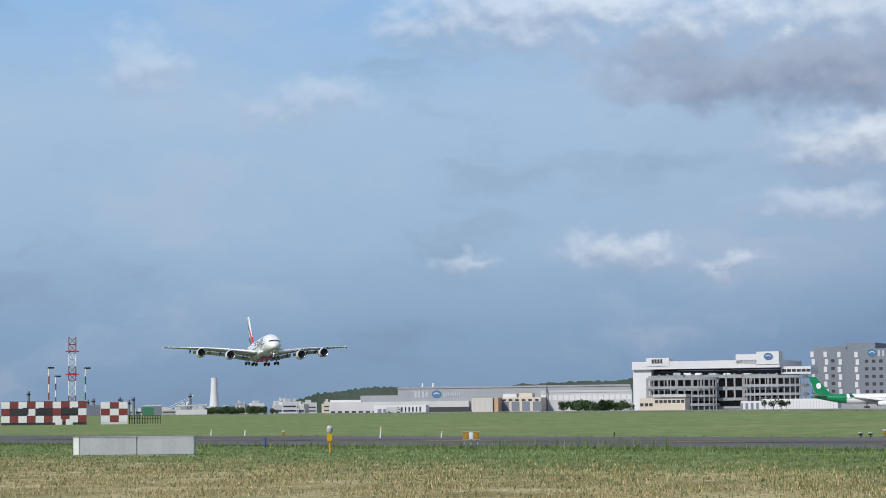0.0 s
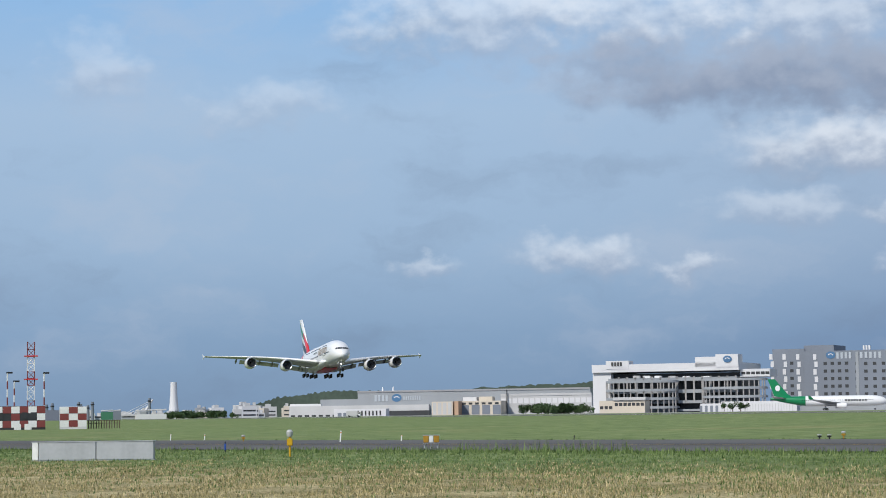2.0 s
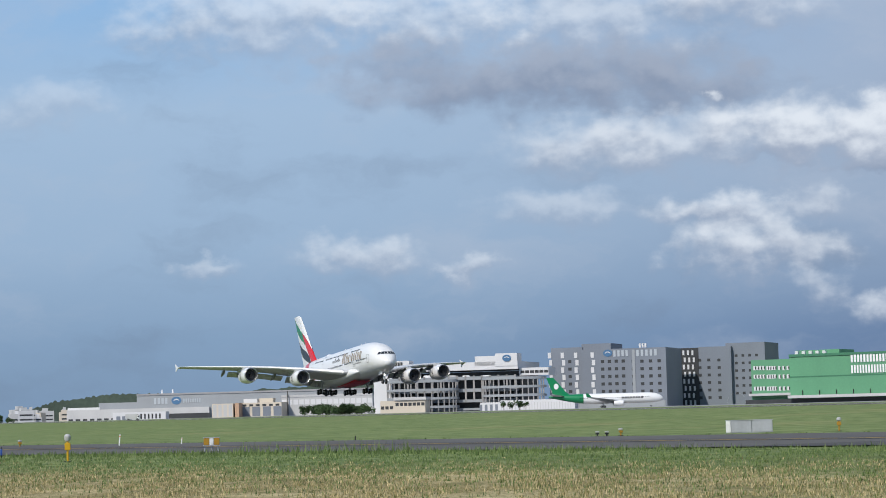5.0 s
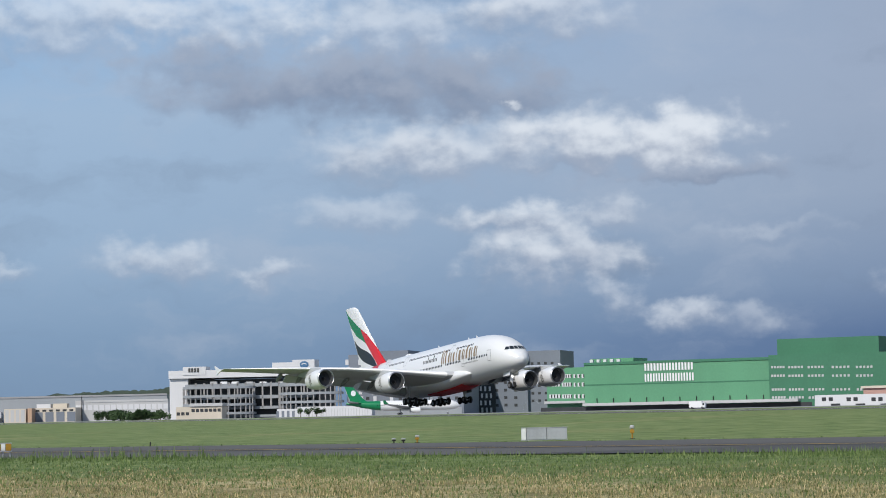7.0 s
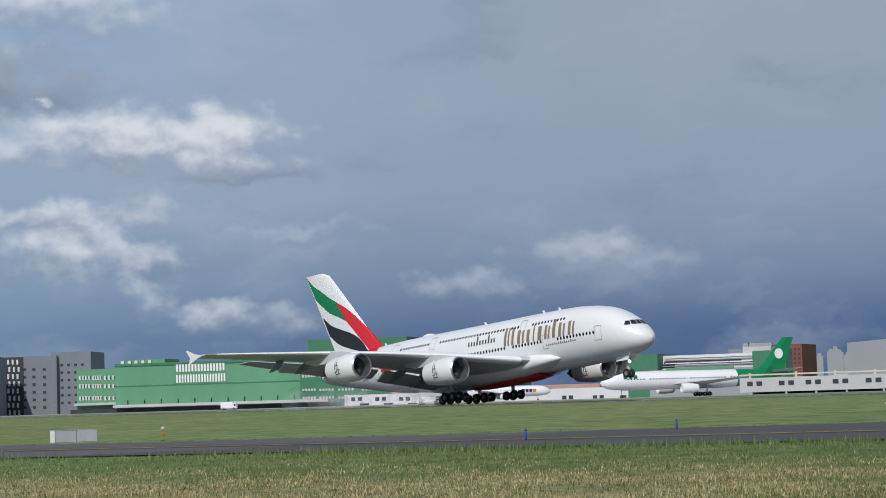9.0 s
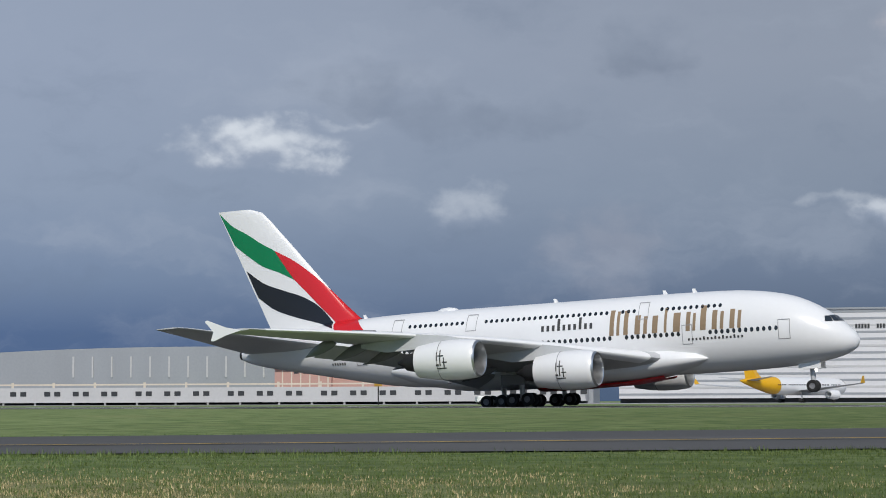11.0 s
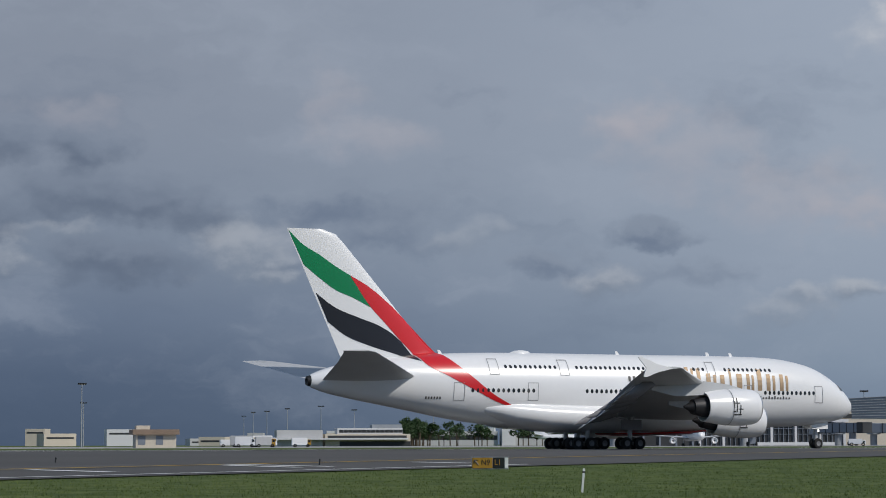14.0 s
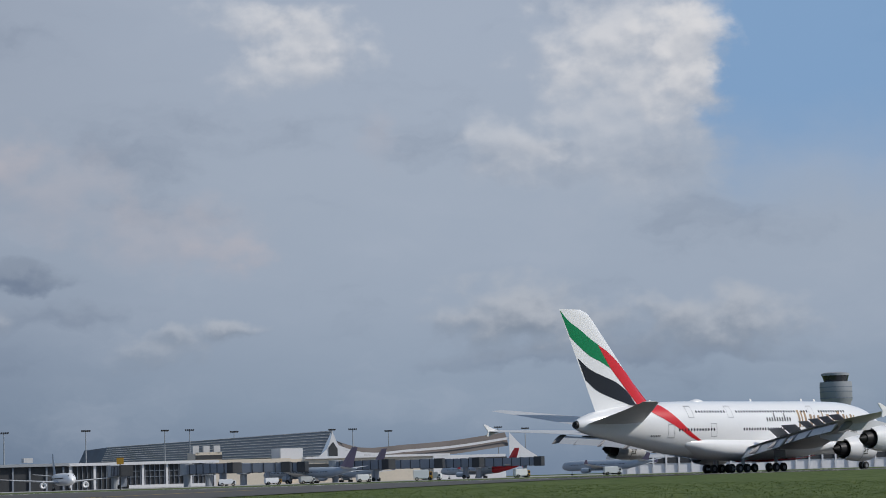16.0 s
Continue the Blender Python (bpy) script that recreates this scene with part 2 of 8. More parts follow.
GREYS = [(-62.4, 8.73, 4.35, 0.87, 0.90), (-66.3, 9.28, 1.65, 0.45, 0.50), (-58.6, 8.33, 2.25, 0.60, 0.75), (-53.1, 6.17, 1.65, 0.22, 0.75), (-56.5, 6.39, 1.35, 0.15, 0.30), (-60.9, 6.97, 1.35, 0.30, 0.35),
     (-25.7, 8.23, 1.65, 0.63, 0.35), (-18.6, 9.24, 1.12, 0.60, 0.40), (-22.7, 7.44, 2.25, 0.45, 0.30),
     (0.5, 7.13, 0.82, 0.36, 0.65), (8.6, 6.20, 1.65, 0.63, 0.80),
     (9.9, 6.14, 3.07, 0.78, 0.80), (11.7, 5.60, 2.25, 0.33, 0.70), (13.4, 7.77, 1.27, 0.53, 0.85), (15.8, 7.62, 1.05, 0.48, 0.85), (16.0, 6.54, 2.25, 0.72, 0.75), (18.2, 6.08, 1.57, 0.51, 0.75), (16.6, 4.92, 2.32, 0.54, 0.75), (22.1, 6.21, 1.43, 0.51, 0.80), (23.8, 5.82, 1.27, 0.67, 0.70), (21.2, 4.82, 0.82, 0.27, 0.60),
     (22.2, 6.31, 1.68, 0.42, 0.85), (23.7, 5.54, 1.72, 0.39, 0.55), (21.4, 4.91, 0.63, 0.21, 0.65), (20.7, 4.79, 0.24, 0.14, 0.50), (30.7, 5.53, 1.05, 0.36, 0.85), (28.3, 4.74, 0.93, 0.33, 0.75), (29.5, 4.19, 0.39, 0.15, 0.55), (31.0, 4.42, 2.25, 0.30, 0.35),
     (30.9, 5.53, 1.12, 0.36, 0.85), (28.5, 4.68, 0.97, 0.30, 0.60), (32.2, 4.54, 1.27, 0.24, 0.35), (45.0, 3.15, 3.30, 0.24, 0.45), (49.4, 3.05, 2.10, 0.21, 0.35)]
ROSY = [(-10.8, 9.71, 1.05, 0.82, 0.40), (-9.2, 8.71, 0.67, 0.82, 0.45), (-19.5, 3.85, 1.35, 0.90, 0.20),
     (-8.8, 10.72, 1.12, 0.63, 0.70), (-9.3, 8.86, 1.27, 0.75, 0.35), (-11.1, 9.63, 0.75, 0.60, 0.25), (7.4, 10.42, 1.65, 0.93, 0.55), (3.3, 9.70, 1.35, 0.90, 0.30),
     (11.7, 9.93, 0.67, 0.33, 0.35), (15.5, 8.67, 1.05, 0.38, 0.30), (5.9, 9.71, 1.50, 0.75, 0.30),
     (23.4, 8.08, 1.35, 0.48, 0.40), (22.3, 9.19, 0.67, 0.60, 0.35), (31.7, 7.73, 1.57, 0.90, 0.40), (34.9, 6.48, 1.88, 0.78, 0.45), (30.3, 8.64, 0.90, 0.45, 0.40),
     (36.0, 5.88, 0.97, 0.48, 0.55), (29.9, 8.50, 1.05, 0.33, 0.40), (40.3, 9.06, 0.60, 0.60, 0.30)]
TOWERS = [(38.4, 11.57, 1.43, 0.93, 0.75), (37.6, 10.70, 1.65, 0.45, 0.40), (37.0, 12.19, 1.35, 0.53, 0.45), (46.8, 11.17, 1.95, 1.35, 0.70), (48.5, 10.70, 0.93, 1.43, 0.95), (49.0, 11.63, 0.90, 0.67, 0.80), (43.9, 8.56, 1.27, 0.78, 0.40), (46.6, 9.10, 1.95, 1.80, 0.35)]


def build_sky():
    """Broken storm cloud: a gradient that changes with the bearing, wisps, and single clouds at (bearing, elevation) in degrees."""
    co = wn.new("ShaderNodeTexCoord")
    sep = wn.new("ShaderNodeSeparateXYZ")
    wl.new(co.outputs["Generated"], sep.inputs[0])
    az = w_math("MULTIPLY", w_math("ARCTAN2", sep.outputs["X"], sep.outputs["Y"]), 57.29578)
    el = w_math("MULTIPLY", w_math("ARCSINE", sep.outputs["Z"]), 57.29578)
    com = wn.new("ShaderNodeCombineXYZ")
    wl.new(az, com.inputs["X"])
    wl.new(el, com.inputs["Y"])
    flat = com.outputs["Vector"]
    warp = w_noise(w_vec("MULTIPLY", flat, (1.0, 1.3, 1.0)), 0.7, 7, 0.56)
    shift = w_vec("MULTIPLY", w_vec("SUBTRACT", warp.outputs["Color"], (0.5, 0.5, 0.5)), (2.6, 1.5, 0.0))
    p = w_vec("ADD", flat, shift)
    fac = w_math("DIVIDE", el, 30.0)
    west = w_ramp(fac, [(0, (116, 140, 168)), (2, (124, 150, 179)), (4.5, (144, 169, 196)), (8, (152, 177, 204)), (11, (134, 172, 211)), (30, (120, 150, 190))])
    mid = w_ramp(fac, [(0, (76, 100, 138)), (1.8, (84, 107, 145)), (3.2, (118, 137, 166)), (5.5, (142, 157, 180)), (9, (150, 163, 185)), (30, (140, 150, 165))])
    grey = w_ramp(fac, [(0, (78, 94, 117)), (1.8, (88, 104, 128)), (3.4, (110, 125, 148)), (5.5, (131, 144, 163)), (9, (143, 153, 170)), (30, (140, 150, 165))])
    east = w_ramp(fac, [(0, (118, 135, 158)), (2, (142, 158, 178)), (4.5, (158, 171, 189)), (8, (164, 176, 193)), (12, (166, 178, 196)), (30, (150, 165, 185))])
    c = w_mix(w_smooth(az, -72, -42), west, mid)
    c = w_mix(w_smooth(az, -40, -10), c, grey)
    c = w_mix(w_smooth(az, 14, 42), c, east)
    # soft layers, drawn out sideways
    wisp = w_noise(w_vec("MULTIPLY", p, (0.16, 0.40, 1.0)), 1.0, 7, 0.55).outputs["Fac"]
    c = w_mix(w_smooth(wisp, 0.48, 0.74, 0.0, 0.34), c, srgb(172, 182, 198))
    c = w_mix(w_smooth(wisp, 0.48, 0.26, 0.0, 0.30), c, srgb(104, 119, 142))
    psep = wn.new("ShaderNodeSeparateXYZ")
    wl.new(p, psep.inputs[0])
    blue = w_math("MULTIPLY", w_smooth(psep.outputs["X"], 48.7, 49.9), w_smooth(psep.outputs["Y"], 6.0, 10.0))
    c = w_mix(w_math("MULTIPLY", blue, 0.7), c, srgb(112, 158, 205))

    # billows, and the light and shade on them
    lump = w_noise(w_vec("MULTIPLY", flat, (1.0, 1.35, 1.0)), 0.85, 6, 0.5).outputs["Fac"]
    above = w_noise(w_vec("MULTIPLY", w_vec("ADD", flat, (0.12, 0.26, 0.0)), (1.0, 1.35, 1.0)), 0.85, 6, 0.5).outputs["Fac"]
    relief = w_math("MULTIPLY", w_math("SUBTRACT", lump, above), 1.5)
    edge = w_math("MULTIPLY_ADD", lump, 2.6, -1.3)

    def cloud(c, spot, top, low, soft=0.8, rag=1.0):
        a, e, ra, re, k = spot
        q = w_vec("MULTIPLY_ADD", c, (1e-7, 1e-7, 0), p)     # one cloud after another
        d = w_vec("LENGTH", w_vec("MULTIPLY_ADD", q, (1 / ra, 1 / re, 0), (-a / ra, -e / re, 0)))
        d = w_math("MULTIPLY_ADD", edge, -rag, d)
        body = w_smooth(d, 0.75 + soft, 0.75 - 0.55 * soft, 0.0, k)
        lit = w_math("ADD", w_math("ADD", w_vec("DOT_PRODUCT", q, (0, 0.55 / re, 0)), 0.55 - 0.55 * e / re), relief)
        return w_mix(body, c, w_mix(w_smooth(lit, 0.0, 1.0), low, top))

    for spot in GREYS:
        c = cloud(c, spot, *((srgb(150, 161, 180), srgb(122, 136, 160)) if spot[0] < -40 else (srgb(126, 138, 157), srgb(98, 111, 132)) if spot[0] < 20 else (srgb(140, 152, 170), srgb(116, 130, 152))), 0.85, 0.8)
    for spot in ROSY:
        c = cloud(c, spot, srgb(184, 182, 190), srgb(170, 172, 184), 1.0, 0.9)
    for spot in HEAPS:
        c = cloud(c, spot, *((srgb(212, 219, 228), srgb(150, 162, 182)) if spot[0] < -5 else (srgb(180, 186, 196), srgb(132, 144, 161))), 0.85, 0.9)
    for spot in TOWERS:
        c = cloud(c, spot, srgb(222, 222, 225), srgb(182, 188, 199), 0.75, 0.8)
    # clear sky overhead
    sky = wn.new("ShaderNodeTexSky")
    sky.sky_type, sky.sun_disc = "NISHITA", False
    sky.sun_elevation, sky.sun_rotation = radians(SUN_EL), radians(SUN_AZ)
    sky.air_density, sky.dust_density, sky.ozone_density = 1.2, 1.0, 1.5
    up = w_vec("SCALE", sky.outputs["Color"])
    up.node.inputs["Scale"].default_value = 0.10
    c = w_mix(w_smooth(el, 18, 45, 0.0, 0.8), c, up)
    back = wn["Background"]
    wl.new(c, back.inputs["Color"])
    back.inputs["Strength"].default_value = 1.0


build_sky()
sun = new("sun", bpy.data.lights.new("sun", "SUN"))
sun.data.energy, sun.data.angle, sun.data.color = 3.0, radians(0.6), (1.0, 0.95, 0.88)
sun.matrix_basis = look((0, 0, 0), -Vector((math.sin(radians(SUN_AZ)) * math.cos(radians(SUN_EL)),
                                            math.cos(radians(SUN_AZ)) * math.cos(radians(SUN_EL)), math.sin(radians(SUN_EL)))))


# ---- ground, runway, taxiway ----
def grass_material():
    """Mown grass: green, darker towards +x, drying to straw on the side towards the eye."""
    m = bpy.data.materials.new("grass")
    m.use_nodes = True
    nt = m.node_tree
    bs = nt.nodes["Principled BSDF"]
    bs.inputs["Roughness"].default_value = 0.95
    bs.inputs["Specular IOR Level"].default_value = 0.15
    geo = nt.nodes.new("ShaderNodeNewGeometry")

    def noise(scale, detail=5):
        n = nt.nodes.new("ShaderNodeTexNoise")
        n.inputs["Scale"].default_value, n.inputs["Detail"].default_value = scale, detail
        nt.links.new(geo.outputs["Position"], n.inputs["Vector"])
        return n.outputs["Fac"]

    def ramp(fac, a, b, p0=0.35, p1=0.65):
        r = nt.nodes.new("ShaderNodeValToRGB")
        r.color_ramp.elements[0].position, r.color_ramp.elements[1].position = p0, p1
        r.color_ramp.elements[0].color, r.color_ramp.elements[1].color = (*a, 1), (*b, 1)
        nt.links.new(fac, r.inputs["Fac"])
        return r.outputs["Color"]

    def math_(op, a, b):
        n = nt.nodes.new("ShaderNodeMath")
        n.operation = op
        for i, v in enumerate((a, b)):
            if isinstance(v, (int, float)):
                n.inputs[i].default_value = v
            else:
                nt.links.new(v, n.inputs[i])
        return n.outputs[0]

    def mix(fac, a, b):
        n = nt.nodes.new("ShaderNodeMix")
        n.data_type = "RGBA"
        ins = [s for s in n.inputs if s.enabled]
        for s, v in zip(ins, (fac, a, b)):
            nt.links.new(v, s)
        return [s for s in n.outputs if s.enabled][0]
    sep = nt.nodes.new("ShaderNodeSeparateXYZ")
    nt.links.new(geo.outputs["Position"], sep.inputs[0])
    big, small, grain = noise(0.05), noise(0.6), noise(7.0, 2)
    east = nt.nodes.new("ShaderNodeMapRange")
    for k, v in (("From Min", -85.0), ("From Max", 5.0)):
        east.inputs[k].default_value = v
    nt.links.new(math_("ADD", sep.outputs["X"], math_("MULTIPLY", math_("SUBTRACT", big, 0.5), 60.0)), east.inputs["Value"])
    # lighter green in the west, darker green in the east
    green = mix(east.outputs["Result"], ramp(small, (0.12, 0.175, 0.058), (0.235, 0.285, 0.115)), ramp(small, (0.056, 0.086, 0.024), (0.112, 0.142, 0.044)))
    band = noise(0.28, 4)
    straw = mix(ramp(band, (0, 0, 0), (1, 1, 1), 0.40, 0.62), ramp(grain, (0.15, 0.13, 0.05), (0.36, 0.29, 0.14)), ramp(grain, (0.27, 0.23, 0.10), (0.66, 0.54, 0.32)))
    line = math_("SUBTRACT", sep.outputs["Y"], math_("MULTIPLY", sep.outputs["X"], 0.47))
    wob = math_("ADD", line, math_("MULTIPLY", math_("SUBTRACT", big, 0.5), 26.0))
    wob = math_("ADD", wob, math_("MULTIPLY", math_("SUBTRACT", small, 0.5), 14.0))
    dry = nt.nodes.new("ShaderNodeMapRange")
    dry.interpolation_type = "SMOOTHSTEP"
    for k, v in (("From Min", 58.0), ("From Max", 46.0), ("To Min", 0.0), ("To Max", 0.9)):
        dry.inputs[k].default_value = v
    nt.links.new(wob, dry.inputs["Value"])
    patch = nt.nodes.new("ShaderNodeMapRange")
    for k, v in (("From Min", 0.56), ("From Max", 0.72), ("To Min", 0.0), ("To Max", 0.35)):
        patch.inputs[k].default_value = v
    nt.links.new(big, patch.inputs["Value"])
    west = math_("SUBTRACT", 1.0, east.outputs["Result"])
    fac = math_("MULTIPLY", math_("MAXIMUM", dry.outputs["Result"], patch.outputs["Result"]), math_("MAXIMUM", math_("MINIMUM", math_("SUBTRACT", math_("MULTIPLY", west, 3.0), 0.6), 1.0), 0.0))
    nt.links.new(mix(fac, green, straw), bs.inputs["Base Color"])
    bp = nt.nodes.new("ShaderNodeBump")
    bp.inputs["Strength"].default_value, bp.inputs["Distance"].default_value = 0.8, 0.12
    nt.links.new(grain, bp.inputs["Height"])
    nt.links.new(bp.outputs["Normal"], bs.inputs["Normal"])
    return m


def blade_material(name, a, b):
    m = mat(name, b, 0.8, var=0.2, scale=0.4, fine=5, spec=0.2, tint=a)
    nt = m.node_tree
    bs = nt.nodes["Principled BSDF"]
    geo = nt.nodes.new("ShaderNodeNewGeometry")
    r = nt.nodes.new("ShaderNodeValToRGB")
    r.color_ramp.elements[0].color, r.color_ramp.elements[1].color = (*a, 1), (*b, 1)
    nt.links.new(geo.outputs["Random Per Island"], r.inputs["Fac"])
    nt.links.new(r.outputs["Color"], bs.inputs["Base Color"])
    return m


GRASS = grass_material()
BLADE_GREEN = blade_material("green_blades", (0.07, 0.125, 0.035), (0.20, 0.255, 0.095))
# darker green blades for the eastern part
BLADE_DARK = blade_material("dark_green_blades", (0.06, 0.092, 0.024), (0.14, 0.178, 0.052))
BLADE_STRAW = blade_material("straw_blades", (0.17, 0.16, 0.06), (0.56, 0.46, 0.26))
ASPHALT = mat("asphalt", (0.08, 0.076, 0.07), 0.85, var=0.16, scale=0.05, fine=3, bump=0.005)
OLD_ASPHALT = mat("worn_asphalt", (0.115, 0.107, 0.097), 0.85, var=0.14, scale=0.04, fine=3, bump=0.005)
RUBBERED = mat("rubbered_asphalt", (0.085, 0.082, 0.08), 0.8, var=0.2, scale=0.08, fine=2)
MARKING = mat("white_marking", (0.75, 0.75, 0.72), 0.7, var=0.12, scale=0.8)
PINK_MARK = mat("faded_red_marking", (0.42, 0.10, 0.11), 0.75, var=0.3, scale=0.5)


def near_edge(x):
    return 80 + 0.5 * x


def far_edge(x):
    return 112 + 0.5 * x


def sheet(name, rows, lift, material, label, category, parent=None):
    """A strip laid on the ground: rows of (x, y) of one length."""
    n = len(rows[0])
    verts = [(x, y, ground_z(x, y) + lift) for r in rows for x, y in r]
    faces = [(j * n + i, j * n + i + 1, (j + 1) * n + i + 1, (j + 1) * n + i) for j in range(len(rows) - 1) for i in range(n - 1)]
    ob = part(name, bm_of(verts, faces), material, parent, smooth=True)
    return tagged(ob, label, category, kind="structure" if parent is None else "")


def build_ground():
    xs = [-4200, -3000, -2000, -1400, -1000, -700, -500, -350] + list(range(-260, 321, 10)) + [400, 550, 800, 1200, 1800, 2800, 4200]
    ys = [-4200, -2000, -800, -300, -100, -40] + list(range(0, 200, 4)) + [200, 240, 320, 500, 900, 1600, 2800, 4300]
    verts = [(x, y, ground_z(x, y)) for y in ys for x in xs]
    n = len(xs)
    faces = [(j * n + i, j * n + i + 1, (j + 1) * n + i + 1, (j + 1) * n + i) for j in range(len(ys) - 1) for i in range(n - 1)]
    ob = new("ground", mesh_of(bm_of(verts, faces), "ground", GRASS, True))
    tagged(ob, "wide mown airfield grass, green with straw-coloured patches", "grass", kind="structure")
    r = RUNWAY_Y
    tagged(part("runway", box(-4000, 4000, r - 32, r + 32, -0.5, 0.03), ASPHALT), "grey asphalt runway worn by tyre marks", "runway", kind="structure")
    rw = bpy.data.objects["runway"]
    part("tyre_marks", box(-600, 300, r - 8, r + 8, 0.03, 0.034), RUBBERED, rw, "dark band of tyre rubber")
    for dy in (-29, 29):
        part("edge_line", box(-3000, 3000, r + dy - 0.45, r + dy + 0.45, 0.03, 0.036), MARKING, rw)
    for k in range(40):
        part("centre_line", box(-1000 + 50 * k, -970 + 50 * k, r - 0.45, r + 0.45, 0.034, 0.04), MARKING, rw)
    # the exit taxiway runs at a slant into the runway; its fillet rounds the grass corner
    xs2 = [-420 + 6 * k for k in range(112)]
    rows = []
    for x in xs2:
        a, b = near_edge(x), far_edge(x)
        if x > 8:
            u = min((x - 8) / 16, 1)
            b = b + (r - 30 - b) * (1 - math.sqrt(max(1 - u * u, 0)))
        b = max(min(b, r - 30), a + 0.3)
        rows.append([(x, a + (b - a) * k / 12) for k in range(13)])
    cut = 58
    tx = sheet("taxiway", rows[cut:], 0.05, ASPHALT, "dark grey asphalt taxiway curving into the runway", "taxiway")
    sheet("old_surface", rows[:cut + 1], 0.05, OLD_ASPHALT, "", "", tx)
    # worn bands and markings on it
    for f0, f1, m, nm, x0, x1 in ((0.42, 0.60, RUBBERED, "worn_band", -420, 40), (0.455, 0.475, SIGN_LINE, "centre_line", -420, 120), (0.06, 0.075, MARKING, "edge_line", -8, 60)):
        rows = [[(x, near_edge(x) + 32 * f0), (x, near_edge(x) + 32 * f1)] for x in range(x0, x1, 6)]
        sheet(nm, rows, 0.062 if nm == "worn_band" else 0.07, m, "", "", tx)
    for k, (p, q) in enumerate(((((27.64, 106.88)), ((30.32, 101.35))), (((40.99, 115.33)), ((44.84, 108.82))), (((40.26, 113.15)), ((42.31, 107.36))), (((12.53, 101.32)), ((16.41, 98.03))), (((3.09, 94.34)), ((5.35, 90.93))), (((53.76, 118.03)), ((55.76, 114.43))))):
        p, q = Vector(p), Vector(q)
        d = (q - p).normalized()
        nrm = Vector((-d.y, d.x)) * 0.45
        rows = [[tuple(p + (q - p) * t / 8 - nrm), tuple(p + (q - p) * t / 8 + nrm)] for t in range(9)]
        sheet("lead_line", rows, 0.075, MARKING, "", "", tx)
    p, q = Vector(((-12.99, 102.47))), Vector(((-3.20, 97.94)))
    for t in range(9):
        a, b = p + (q - p) * t / 9, p + (q - p) * (t + 0.6) / 9
        rows = [[(a.x + (b.x - a.x) * k / 3, a.y + (b.y - a.y) * k / 3), (a.x + (b.x - a.x) * k / 3 + 1.0, a.y + (b.y - a.y) * k / 3 + 5.0)] for k in range(4)]
        sheet("hatch_mark", rows, 0.075, PINK_MARK if t % 2 else MARKING, "", "", tx)
    tagged(part("apron", box(-3000, 3000, 400, 700, -0.4, 0.04), CONCRETE), "pale concrete aircraft apron", "apron", kind="structure")


def tufts(name, label, material, count, seed, inside, size, width=0.02):
    """Loose grass blades in clumps, one mesh."""
    rng = np.random.default_rng(seed)
    many = count * (3 if count > 50000 else 40)
    az = np.radians(rng.uniform(-87, 58, many))
    r = 33 + 150 * rng.random(many) ** 1.5
    x, y = r * np.sin(az), r * np.cos(az)
    keep = inside(x, y, rng)
    x, y, r = x[keep][:count], y[keep][:count], r[keep][:count]
    n = len(x)
    u = np.clip((y - 60) / 110, 0, 1)
    z = -1.1 + 1.1 * u * u * (3 - 2 * u)
    blades = 4
    verts = np.zeros((n, blades, 3, 3))
    for b in range(blades):
        h = size[0] + (size[1] - size[0]) * rng.random(n) ** 2
        a = rng.uniform(0, 2 * np.pi, n)
        lean = rng.uniform(0.15, 0.6, n) * h
        w = width * (0.6 + r / 60) * rng.uniform(0.6, 1.4, n)
        ox, oy = rng.normal(0, 0.08, n), rng.normal(0, 0.08, n)
        verts[:, b, 0] = np.stack([x + ox - w * np.cos(a + 1.57), y + oy - w * np.sin(a + 1.57), z - 0.02], -1)
        verts[:, b, 1] = np.stack([x + ox + w * np.cos(a + 1.57), y + oy + w * np.sin(a + 1.57), z - 0.02], -1)
        verts[:, b, 2] = np.stack([x + ox + lean * np.cos(a), y + oy + lean * np.sin(a), z + h], -1)
    verts = verts.reshape(-1, 3)
    faces = np.arange(len(verts)).reshape(-1, 3)
    me = bpy.data.meshes.new(name)
    me.from_pydata(verts.tolist(), [], faces.tolist())
    me.materials.append(material)
    ob = new(name, me)
    return tagged(ob, label, "grass", kind="stuff")


def on_near_grass(x, y):
    return y < 80 + 0.5 * x - 0.6


